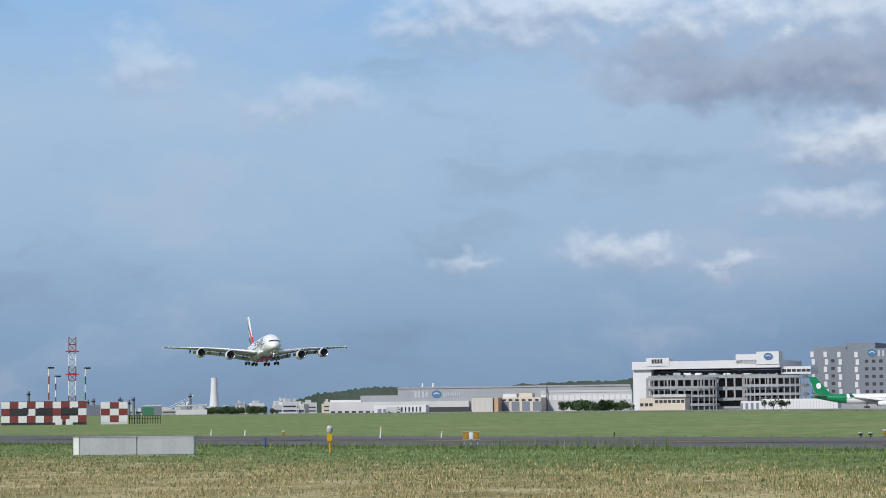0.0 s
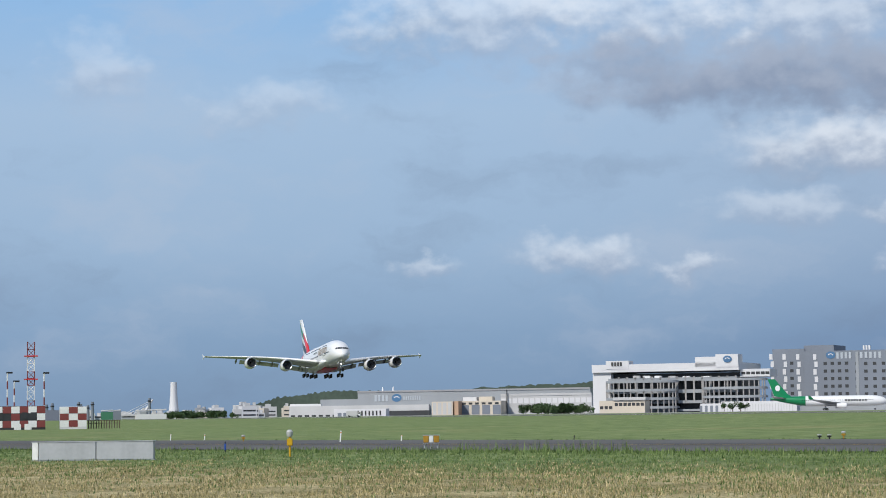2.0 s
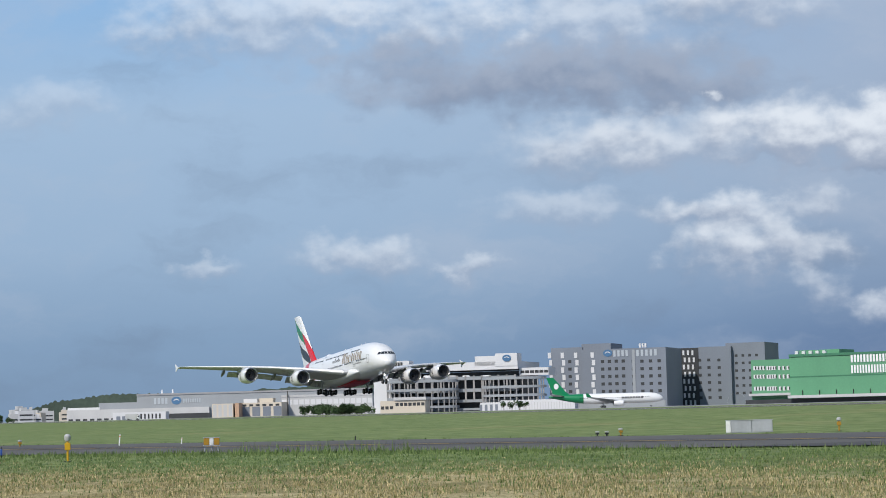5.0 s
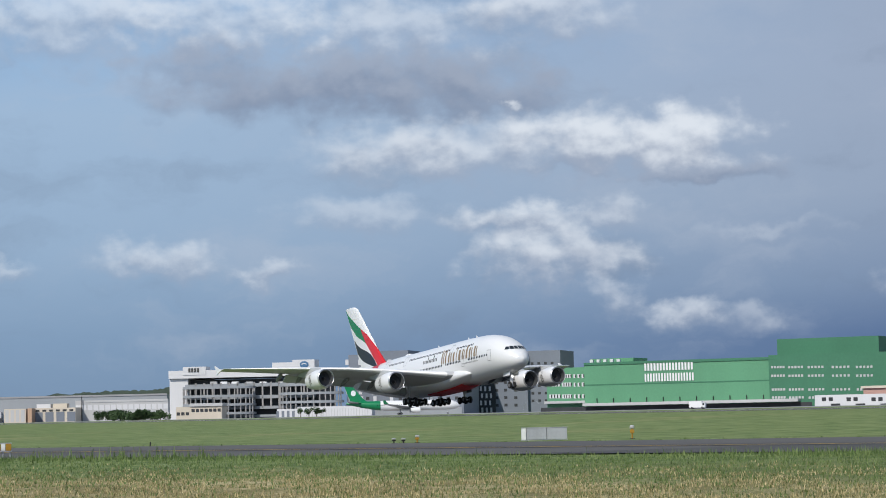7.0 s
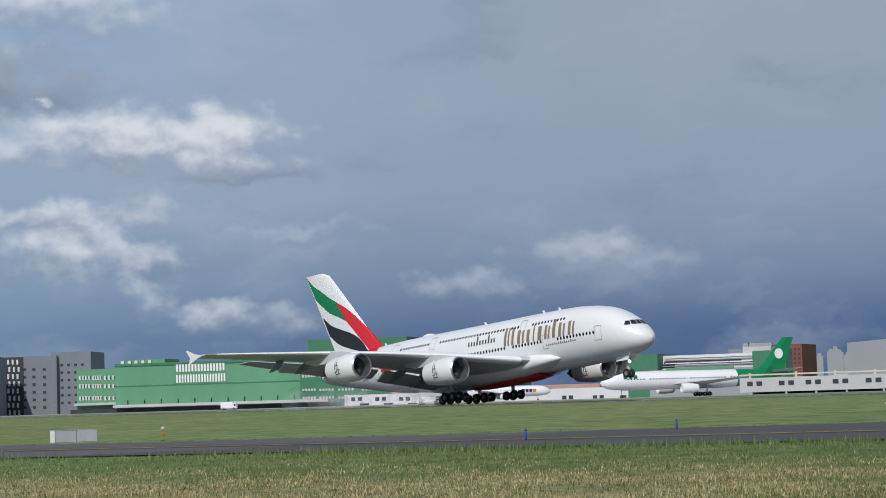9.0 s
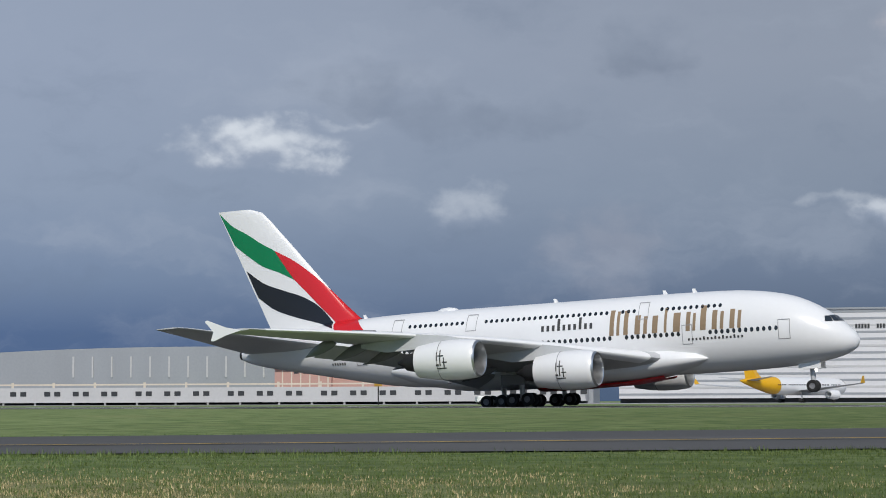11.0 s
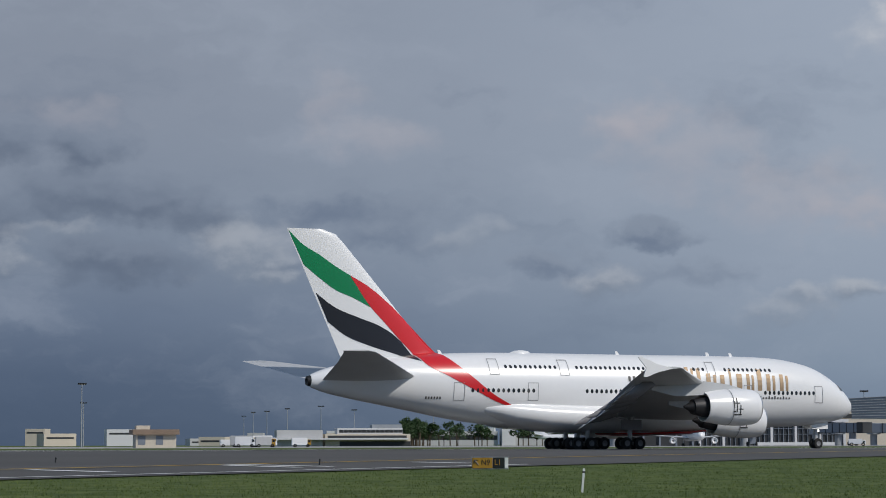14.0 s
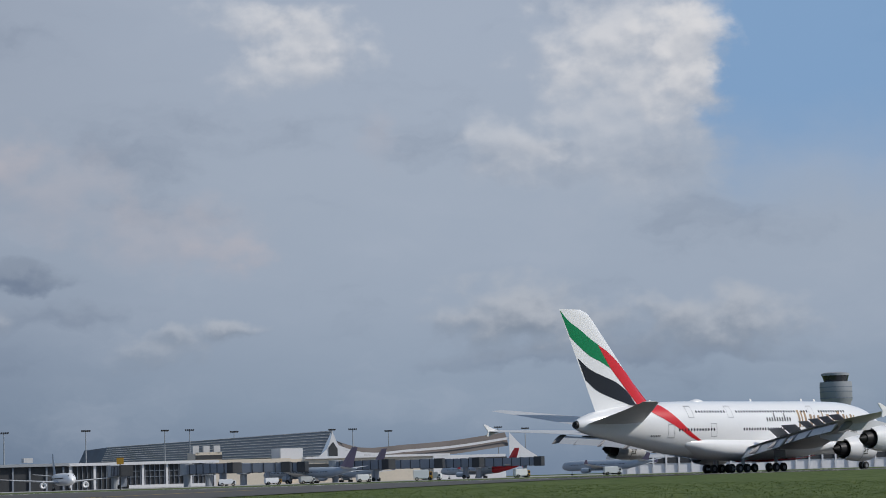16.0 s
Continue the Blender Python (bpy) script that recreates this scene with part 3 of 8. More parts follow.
def build_grass():
    tufts("dry_grass", "short straw-coloured mown grass", BLADE_STRAW, 110000, 1, lambda x, y, g: on_near_grass(x, y) & (y - 0.47 * x + g.normal(0, 5, len(x)) < 56) & (x + g.normal(0, 9, len(x)) < -20) & (np.sin(x * 0.9 + 2 * np.sin(y * 0.4)) + np.sin(y * 1.3 + x * 0.5) + g.normal(0, 0.7, len(x)) > -0.4), (0.02, 0.10), 0.012)
    tufts("green_grass", "short light green grass", BLADE_GREEN, 75000, 2, lambda x, y, g: on_near_grass(x, y) & (y - 0.47 * x + g.normal(0, 7, len(x)) > 42) & (x + g.normal(0, 14, len(x)) < -42), (0.02, 0.12), 0.011)
    tufts("dark_green_grass", "short dark green grass", BLADE_DARK, 75000, 5, lambda x, y, g: on_near_grass(x, y) & ((y - 0.47 * x + g.normal(0, 7, len(x)) > 42) | (x > -25)) & (x + g.normal(0, 14, len(x)) > -42), (0.02, 0.10), 0.010)
    tufts("rank_weeds", "clump of tall uncut weeds by the taxiway", BLADE_GREEN, 4500, 6, lambda x, y, g: on_near_grass(x, y) & (y > 80 + 0.5 * x - 1 - g.exponential(1.5, len(x))) & (np.degrees(np.arctan2(x, y)) > -70.805) & (np.degrees(np.arctan2(x, y)) < -66.343), (0.2, 0.75), 0.010)
    ragged = lambda x, y, g: on_near_grass(x, y) & (y > 80 + 0.5 * x - 0.8 - g.exponential(2.2, len(x))) & (np.sin(x * 0.31) + np.sin(x * 0.13 + 1) + g.normal(0, 0.9, len(x)) > -0.8)
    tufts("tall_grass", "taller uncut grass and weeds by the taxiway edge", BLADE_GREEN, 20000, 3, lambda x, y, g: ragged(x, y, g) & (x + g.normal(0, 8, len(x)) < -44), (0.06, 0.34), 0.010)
    tufts("tall_grass", "taller dark grass along the taxiway edge", BLADE_DARK, 13000, 8, lambda x, y, g: ragged(x, y, g) & (x + g.normal(0, 8, len(x)) > -44) & (x + g.normal(0, 6, len(x)) < 0), (0.05, 0.24), 0.009)
    tufts("edge_weeds", "ragged low weeds along the far taxiway edge", BLADE_GREEN, 3500, 4, lambda x, y, g: (y > 112 + 0.5 * x + 0.4) & (x < 8) & (y < 113.5 + 0.5 * x + g.exponential(1.0, len(x))), (0.04, 0.14), 0.012)


SIGN_LINE = mat("yellow_line", (0.55, 0.36, 0.05), 0.7, var=0.2, scale=0.8)
build_ground()
build_grass()

# ---- the airliner: x forward, s metres aft of the nose ----
NOSE = 36.0
HULL = [(0.0, 4.95, 0.06, 0.06), (0.25, 4.98, 0.62, 0.72), (0.8, 5.08, 1.15, 1.38), (1.6, 5.28, 1.72, 2.0), (2.6, 5.55, 2.25, 2.52),
        (4.0, 5.88, 2.85, 3.0), (6.0, 6.25, 3.45, 3.36), (8.5, 6.5, 3.85, 3.52), (12, 6.66, 4.13, 3.57), (16, 6.7, 4.2, 3.57), (30, 6.7, 4.2, 3.57),
        (43, 6.7, 4.2, 3.57), (48, 6.78, 4.1, 3.55), (53, 7.0, 3.75, 3.4), (58, 7.32, 3.15, 3.0), (62, 7.5, 2.6, 2.5), (66, 7.56, 1.92, 1.85),
        (69, 7.52, 1.2, 1.2), (70.4, 7.48, 0.66, 0.62)]
HULL_S = np.array([h[0] for h in HULL])
HULL_V = np.array([h[1:] for h in HULL])
HULL_D = np.gradient(HULL_V, HULL_S, axis=0)
POWER = 2.15


def hull(s):
    """Centre height, half height and half width of the hull s metres aft of the nose."""
    i = min(max(int(np.searchsorted(HULL_S, s)) - 1, 0), len(HULL) - 2)
    h = HULL_S[i + 1] - HULL_S[i]
    u = (s - HULL_S[i]) / h
    return ((2 * u ** 3 - 3 * u * u + 1) * HULL_V[i] + (u ** 3 - 2 * u * u + u) * h * HULL_D[i]
            + (3 * u * u - 2 * u ** 3) * HULL_V[i + 1] + (u ** 3 - u * u) * h * HULL_D[i + 1])


def hull_y(s, z):
    zc, hh, hw = hull(min(max(s, 0), 70.4))
    q = abs((z - zc) / hh)
    return hw * (1 - q ** POWER) ** (1 / POWER) if q < 1 else 0.0


def foil(u, thick):
    return 5 * thick * (0.2969 * math.sqrt(max(u, 0)) - 0.126 * u - 0.3516 * u * u + 0.2843 * u ** 3 - 0.1036 * u ** 4)


FIN_LE = [(9.2, 53.8), (10.3, 54.9), (10.9, 56.0), (12.0, 57.2), (15.0, 59.8), (19.0, 63.3), (22.5, 66.4), (23.5, 67.4), (24.0, 68.9)]
FIN_TE = [(9.2, 66.4), (24.0, 73.1)]


def fin_chord(z):
    return (float(np.interp(z, [a for a, b in FIN_LE], [b for a, b in FIN_LE])), float(np.interp(z, [a for a, b in FIN_TE], [b for a, b in FIN_TE])))


def fin_y(s, z):
    if z < 9.2 or z > 24.0:
        return 0.0
    a, b = fin_chord(z)
    u = (s - a) / (b - a)
    return foil(u, 0.095) * (b - a) if 0 < u < 1 else 0.0


def skin_y(s, z):
    return max(hull_y(s, z), fin_y(s, z))


def add_decal(bm, upper, lower, side, n=6, lift=0.03):
    """A strip of paint on the skin between two edges, lists of (s, z) of one length."""
    rows = []
    for (s0, z0), (s1, z1) in zip(upper, lower):
        row = []
        for k in range(n + 1):
            s, z = s0 + (s1 - s0) * k / n, z0 + (z1 - z0) * k / n
            slope = min(abs(skin_y(s, z + 0.04) - skin_y(s, z - 0.04)) / 0.08, 6.0)
            row.append(bm.verts.new((NOSE - s, side * (skin_y(s, z) + lift * math.sqrt(1 + slope * slope)), z + 0.5 * lift * min(slope, 1.5))))
        rows.append(row)
    for a, b in zip(rows, rows[1:]):
        for k in range(n):
            bm.faces.new((a[k], a[k + 1], b[k + 1], b[k]))


def spline(points, n):
    """n points along a smooth curve through a few."""
    p = np.array(points, float)
    t = np.concatenate([[0], np.cumsum(np.linalg.norm(np.diff(p, axis=0), axis=1))])
    d = np.gradient(p, t, axis=0)
    out = []
    for q in np.linspace(0, t[-1], n):
        i = min(int(np.searchsorted(t, q, "right")) - 1, len(t) - 2)
        h = t[i + 1] - t[i]
        u = (q - t[i]) / h
        out.append(tuple((2 * u ** 3 - 3 * u * u + 1) * p[i] + (u ** 3 - 2 * u * u + u) * h * d[i] + (3 * u * u - 2 * u ** 3) * p[i + 1] + (u ** 3 - u * u) * h * d[i + 1]))
    return out


def strip(name, upper, lower, material, parent, label, n=50, cross=14):
    bm = bmesh.new()
    for side in (-1, 1):
        add_decal(bm, spline(upper, n), spline(lower, n), side, cross)
    return part(name, bm, material, parent, label, smooth=True)


def bar_on(bm, side, s0, s1, z0, z1, slant=0.0):
    n = max(2, int(abs(s0 - s1) / 0.5) + 1)
    top = [(s0 + (s1 - s0) * i / n - slant, z1) for i in range(n + 1)]
    low = [(s0 + (s1 - s0) * i / n, z0) for i in range(n + 1)]
    add_decal(bm, top, low, side, 4)


def wing_rings(stations, side, n=12):
    rings = []
    for y, le, te, z, thick in stations:
        c = te - le
        top = [(NOSE - (le + c * u), side * y, z + foil(u, thick) * c + 0.02 * c * (1 - u)) for u in [(1 - math.cos(math.pi * k / n)) / 2 for k in range(n + 1)]]
        low = [(NOSE - (le + c * u), side * y, z - 0.7 * foil(u, thick) * c + 0.02 * c * (1 - u)) for u in [(1 - math.cos(math.pi * k / n)) / 2 for k in range(n - 1, 0, -1)]]
        rings.append(top + low)
    return rings


WING = [(2.4, 18.2, 38.2, 3.55, 0.12), (5, 20.4, 38.5, 3.95, 0.12), (9, 23.6, 39.4, 4.6, 0.115), (14, 27.5, 40.7, 5.4, 0.105),
        (20, 32.2, 43.1, 6.15, 0.10), (26, 36.9, 45.6, 6.7, 0.095), (33, 42.5, 48.6, 7.2, 0.09), (38.2, 46.5, 50.8, 7.5, 0.085), (39.3, 47.6, 51.2, 7.62, 0.07)]
WING_ROOT = (3.0, 3.7)     # where the wing bends: y, z


def wing_at(y):
    ys = [w[0] for w in WING]
    return [float(np.interp(y, ys, [w[k] for w in WING])) for k in (1, 2, 3)]


def build_engine(wing, side, y, inlet, z):
    """Nacelle, lip, fan, spinner, nozzle and pylon of one engine, under the wing."""
    m = Matrix.Translation((NOSE - inlet, side * y, z))
    part("engine_nacelle", lathe([(0.0, 1.62), (-0.15, 1.74), (-0.6, 1.84), (-1.6, 1.93), (-3.0, 1.93), (-4.6, 1.80), (-6.3, 1.52), (-6.3, 1.44), (-4.0, 1.40)], 36),
         WHITE, wing, smooth=True, at=m)
    part("inlet_lip", lathe([(-0.14, 1.745), (0.0, 1.66), (0.05, 1.6), (0.0, 1.53), (-0.3, 1.47), (-1.5, 1.45)], 36), STEEL, wing, "bare metal inlet lip", smooth=True, at=m)
    part("fan", lathe([(-1.35, 1.46), (-1.42, 0.9), (-1.3, 0.42)], 30), DARK, wing, "dark fan disc", at=m)
    part("spinner", lathe([(-1.3, 0.42), (-0.95, 0.3), (-0.6, 0.02)], 16), DARK, wing, smooth=True, at=m)
    part("engine_core", lathe([(-4.5, 1.2), (-6.3, 1.05), (-7.6, 0.78), (-7.6, 0.62), (-8.6, 0.12)], 24), DARK, wing, "dark exhaust cone", smooth=True, at=m)
    le, te, wz = wing_at(y)
    rings = []
    for s, z0, z1, w in ((inlet + 1.6, z + 1.85, z + 1.95, 0.10), (inlet + 3.4, z + 1.6, z + 2.35, 0.3), (le + 0.6, z + 1.2, wz + 0.35, 0.34), (le + 3.5, z + 1.1, wz - 0.1, 0.3), (le + 6.2, wz - 0.7, wz - 0.35, 0.08)):
        rings.append([(NOSE - s, side * y - w, z0), (NOSE - s, side * y + w, z0), (NOSE - s, side * y + w * 0.8, z1), (NOSE - s, side * y - w * 0.8, z1)])
    part("pylon", loft(rings), WING_GREY, wing, smooth=True)
    # painted emblem as plain strokes on the outer and inner cheek
    bm = bmesh.new()
    for face in (-1, 1):
        for s0, s1, a0, a1 in ((3.25, 3.37, -0.3, 0.5), (3.6, 3.72, -0.05, 0.4), (2.85, 2.97, -0.38, 0.1), (2.7, 3.7, -0.46, -0.4), (2.6, 3.1, -0.16, -0.1), (2.95, 3.55, 0.16, 0.22), (3.45, 3.75, -0.3, -0.22)):
            vs = []
            for s in (s0, s1):
                r = 1.955 if s < 3.1 else 1.94
                vs.append([bm.verts.new((-s, face * r * math.cos(a0 + (a1 - a0) * k / 5), r * math.sin(a0 + (a1 - a0) * k / 5))) for k in range(6)])
            for k in range(5):
                bm.faces.new((vs[0][k], vs[0][k + 1], vs[1][k + 1], vs[1][k]))
    part("emblem", bm, INK, wing, "dark painted emblem strokes", at=m)
    bm = lathe([(-3.62, 1.925), (-3.62, 1.936), (-3.68, 1.936), (-3.68, 1.92)], 36)
    part("cowl_seam", bm, LINE, wing, at=m)


SPOILERS = []


def build_wing(plane, side):
    wing = part("wing", loft([[(x, y - side * WING_ROOT[0], z - WING_ROOT[1]) for x, y, z in r] for r in wing_rings(WING, side)]), WING_GREY, plane,
                "light grey wing with flaps lowered", smooth=True, at=Matrix.Translation((0, side * WING_ROOT[0], WING_ROOT[1])))
    base = Matrix.Translation((0, -side * WING_ROOT[0], -WING_ROOT[1]))

    def sub(name, bm, material, label="", smooth=True):
        return part(name, bm, material, wing, label, smooth, at=base)
    # white leading edge band
    rings = []
    for y, le, te, z, thick in WING[1:-1]:
        c = te - le
        us = (0.07, 0.03, 0.008, 0.0)
        rings.append([(NOSE - (le + c * u) + 0.02, side * y, z + foil(u, thick) * c + 0.02 * c * (1 - u) + 0.02) for u in us]
                     + [(NOSE - (le + c * u) + 0.02, side * y, z - 0.7 * foil(u, thick) * c + 0.02 * c * (1 - u) - 0.02) for u in us[::-1]])
    sub("slat", loft(rings, closed=False), WHITE, "pale drooped slat along the leading edge")
    # lowered flaps in three panels
    for y0, y1 in ((4.2, 13.4), (14.4, 20.6), (20.9, 27.2)):
        rings = []
        for y in (y0, y1):
            le, te, z = wing_at(y)
            ch = 2.5 if y < 14 else 2.1
            ring = []
            for u, v in ((0, 0), (0.15, 0.07), (0.5, 0.06), (1, 0), (0.5, -0.05), (0.12, -0.06)):
                a = radians(-34)
                dx, dz = -u * ch, v * ch
                ring.append((NOSE - te + 0.5 + dx * math.cos(a) + dz * math.sin(a), side * y, z - 0.32 + dx * -math.sin(a) + dz * math.cos(a)))
            rings.append(ring)
        sub("flap", loft(rings), WING_GREY, "lowered trailing-edge flap", False)
    # aileron panel seam and flap track fairings
    for y, length in ((7.4, 5.6), (11.6, 5.2), (16.6, 4.8), (20.8, 4.4), (24.8, 4.0), (28.6, 3.4)):
        le, te, z = wing_at(y)
        prof = [(0, 0.05), (0.12, 0.36), (0.4, 0.58), (0.7, 0.46), (1, 0.04)]
        rings = []
        for u, r in prof:
            s, zc = te - 2.6 + u * length, z - 0.45 - 1.15 * u ** 1.6
            rings.append([(NOSE - s, side * y + r * 0.62 * math.cos(k * math.pi / 5), zc + r * math.sin(k * math.pi / 5)) for k in range(10)])
        sub("flap_track_fairing", loft(rings), FAIRING)
    # ground spoilers, hinged along the rear of the upper skin
    for y0, y1 in ((6.0, 9.4), (9.6, 13.2), (14.4, 17.2), (17.4, 20.2), (20.4, 23.2), (23.4, 26.4)):
        ym = (y0 + y1) / 2
        le, te, z = wing_at(ym)
        c = te - le
        hinge = Vector((NOSE - (le + 0.68 * c), side * ym, z + foil(0.68, 0.1) * c + 0.02 * c * 0.32 + 0.03))
        skew = math.atan2(wing_at(y1)[1] - wing_at(y0)[1], y1 - y0)
        sp = part("spoiler", box(-0.14 * c, 0, -(y1 - y0) / 2, (y1 - y0) / 2, 0, 0.06), FAIRING, wing, "hinged ground spoiler panel")
        SPOILERS.append((sp, hinge - Vector((0, side * WING_ROOT[0], WING_ROOT[1])), -math.degrees(skew) * side * -1))
    # wing tip fence
    s0 = 48.4
    pts = ((0.0, 0.0), (1.8, 0.55), (3.6, 1.55), (3.9, 1.45), (3.0, 0.0), (3.3, -1.15), (3.0, -1.2), (1.6, -0.5))
    rings = [[(NOSE - s0 - a, side * (39.35 + d), 7.62 + 0.72 * b) for a, b in pts] for d in (-0.06, 0.06)]
    fence = sub("wingtip_fence", loft(rings), WHITE, "white arrow-shaped wingtip fence", False)
    build_engine_at = ((14.7, 22.6, 3.1), (25.7, 30.4, 4.3))
    for y, inlet, z in build_engine_at:
        build_engine_local(wing, side, y, inlet, z, base)
    return wing


def build_engine_local(wing, side, y, inlet, z, base):
    before = set(wing.children)
    build_engine(wing, side, y, inlet, z)
    for ob in wing.children:
        if ob not in before:
            ob.matrix_basis = base @ ob.matrix_basis


def wheel_mesh():
    tyre = lathe([(-0.22, 0.34), (-0.25, 0.52), (-0.2, 0.65), (-0.1, 0.69), (0.1, 0.69), (0.2, 0.65), (0.25, 0.52), (0.22, 0.34)], 22)
    rim = lathe([(-0.16, 0.02), (-0.17, 0.25), (-0.2, 0.35), (0.2, 0.35), (0.17, 0.25), (0.16, 0.02)], 18)
    turn = Matrix.Rotation(radians(90), 4, "Z")
    for b in (tyre, rim):
        bmesh.ops.transform(b, matrix=turn, verts=b.verts[:])
    return mesh_of(tyre, "tyre", RUBBER, True), mesh_of(rim, "rim", FAIRING, True)


def build_gear(plane, name, s, y, rows, r, top, meshes, track):
    """One leg with its bogie beam and wheels."""
    leg = bmesh.new()
    add_tube(leg, (0, 0, r), (0, 0, top), 0.24, 0.3, 14)
    add_tube(leg, (0.1, 0, top - 0.3), (-1.7 if rows != [0] else -1.3, 0, top), 0.1, n=8)
    add_tube(leg, (0.0, 0, r + 0.6), (0, (0.9 if y > 0 else -0.9) if y else 0.5, top), 0.09, n=8)
    if len(rows) > 1:
        add_tube(leg, (max(rows) + 0.1, 0, r), (min(rows) - 0.1, 0, r), 0.17, n=10)
    for x in rows:
        add_tube(leg, (x, -track, r), (x, track, r), 0.1, n=8)
    gear = part(name, leg, WING_GREY, plane, "landing gear leg, lowered", smooth=True, at=Matrix.Translation((NOSE - s, y, 0)))
    k = r / 0.69
    for x in rows:
        for side in (-1, 1):
            w = new("tyre", meshes[0])
            w.parent = gear
            w.matrix_basis = Matrix.Translation((x, side * track, r)) @ Matrix.Scale(k, 4)
            q = new("rim", meshes[1])
            q.parent = gear
            q.matrix_basis = Matrix.Translation((x, side * track, r)) @ Matrix.Scale(k, 4)
    return gear


def build_airliner():
    plane = thing("airliner", "large white double-deck passenger jet landing with gear and flaps down", "airliner")
    # hull
    ss = [0, 0.06, 0.15, 0.3, 0.5, 0.8, 1.2, 1.7, 2.3, 3, 4, 5, 6, 7.2, 8.5, 10, 12, 14, 17, 22, 28, 34, 40, 43, 46, 49, 52, 55, 58, 60, 62, 64, 66, 67.5, 69, 70, 70.4]
    rings = []
    for s in ss:
        zc, hh, hw = hull(s)
        ring = []
        for k in range(48):
            a = 2 * math.pi * k / 48
            c, d = math.cos(a), math.sin(a)
            ring.append((NOSE - s, hw * math.copysign(abs(c) ** (2 / POWER), c), zc + hh * math.copysign(abs(d) ** (2 / POWER), d)))
        rings.append(ring)
    part("fuselage", loft(rings), WHITE, plane, "glossy white fuselage", smooth=True)
    part("exhaust_cone", lathe([(NOSE - 70.38, 0.60), (NOSE - 70.75, 0.5), (NOSE - 70.75, 0.3), (NOSE - 70.5, 0.05)], 20), DARK, plane, "dark tail exhaust",
         smooth=True, at=Matrix.Translation((0, 0, 7.48)))
    # belly fairing
    rings = []
    for s, zc, hh, hw in ((14.6, 4.0, 0.15, 2.6), (16.2, 4.0, 0.85, 3.6), (19, 3.95, 1.35, 4.1), (23, 3.75, 1.7, 4.3), (30, 3.6, 1.75, 4.35), (38, 3.6, 1.75, 4.3), (43, 3.8, 1.75, 4.1), (47, 4.2, 1.5, 3.7), (50.5, 4.6, 0.9, 3.0), (52, 4.9, 0.2, 2.2)):
        rings.append([(NOSE - s, hw * math.copysign(abs(math.cos(a)) ** 0.8, math.cos(a)), zc + hh * math.copysign(abs(math.sin(a)) ** 0.8, math.sin(a))) for a in [2 * math.pi * k / 32 for k in range(32)]])
    part("belly_fairing", loft(rings), WHITE, plane, "white belly fairing", smooth=True)
    rings = [[(NOSE - s, w * math.cos(a), z - 0.35 * math.sin(a)) for a in [math.pi * k / 8 for k in range(9)]] for s, w, z in ((20, 2.2, 2.47), (24, 2.6, 2.03), (30, 2.6, 1.86), (34, 2.4, 1.86))]
    part("belly_stripe", loft(rings, closed=False), RED, plane, "red paint under the belly")
    # fin and tailplane
    rings = []
    for z in (9.2, 10.3, 10.9, 12, 13.5, 15, 17, 19, 21, 22.5, 23.1, 23.5, 23.8, 24.0):
        a, b = fin_chord(z)
        us = [(1 - math.cos(math.pi * k / 10)) / 2 for k in range(11)]
        rings.append([(NOSE - (a + (b - a) * u), foil(u, 0.095) * (b - a), z) for u in us] + [(NOSE - (a + (b - a) * u), -foil(u, 0.095) * (b - a), z) for u in us[-2:0:-1]])
    fin = part("fin", loft(rings), WHITE, plane, "white tail fin with red, green and black stripes", smooth=True)
    strip("green_stripe", [(72.95, 23.83), (71.33, 22.31), (69.32, 21.14), (67.6, 20.02), (65.81, 19.02)], [(71.1, 20.03), (69.29, 18.62), (67.57, 17.44), (65.27, 16.5), (63.37, 15.56)], GREEN, fin, "green painted stripe", 60, 16)
    strip("red_stripe", [(65.81, 19.02), (63.55, 17.8), (61.25, 16.1), (58.95, 14.04), (56.6, 11.77), (55.5, 10.75), (54.03, 9.38), (52.41, 8.01), (50.1, 6.25), (46.6, 4.45)],
          [(65.7, 18.79), (63.37, 15.56), (61.8, 13.97), (60.05, 12.16), (58.32, 10.39), (57.75, 9.53), (55.27, 8.1), (52.42, 6.69), (49.47, 5.29), (46.6, 4.42)], RED, fin, "red painted stripe", 140, 44)
    strip("black_stripe", [(69.7, 17.02), (67.54, 15.5), (64.68, 14.39), (62.37, 13.56), (60.63, 12.55), (59.72, 11.76)],
          [(68.3, 13.9), (66.36, 12.49), (63.49, 11.37), (60.62, 10.54), (58.0, 9.68)], BLACK, fin, "black painted stripe", 80, 30)
    for side in (-1, 1):
        st = [(1.2, 58.0, 69.4, 7.55, 0.10), (5, 61.0, 70.2, 8.2, 0.095), (10, 65.0, 71.2, 9.1, 0.09), (14.6, 68.8, 72.4, 9.95, 0.085), (15.2, 69.9, 72.7, 10.1, 0.06)]
        part("tailplane", loft(wing_rings(st, side)), WING_GREY, plane, "grey horizontal tailplane", smooth=True)
    # cabin windows: a flush dark pane each
    pane_bm = bmesh.new()
    ring = [pane_bm.verts.new((0.15 * math.cos(2 * math.pi * k / 10), 0, 0.21 * math.sin(2 * math.pi * k / 10))) for k in range(10)]
    pane_bm.faces.new(ring)
    ring2 = [pane_bm.verts.new((0.19 * math.cos(2 * math.pi * k / 10), 0.04, 0.25 * math.sin(2 * math.pi * k / 10))) for k in range(10)]
    for k in range(10):
        pane_bm.faces.new((ring[k], ring[(k + 1) % 10], ring2[(k + 1) % 10], ring2[k]))
    pane = mesh_of(pane_bm, "cabin_window", PANE)
    rows = ((9.25, [(13.4, 20.0), (22.6, 24.4), (25.6, 39.6), (42.0, 48.4)]), (6.55, [(7.6, 14.6), (17.8, 24.0), (25.2, 38.5), (45.0, 52.6)]))
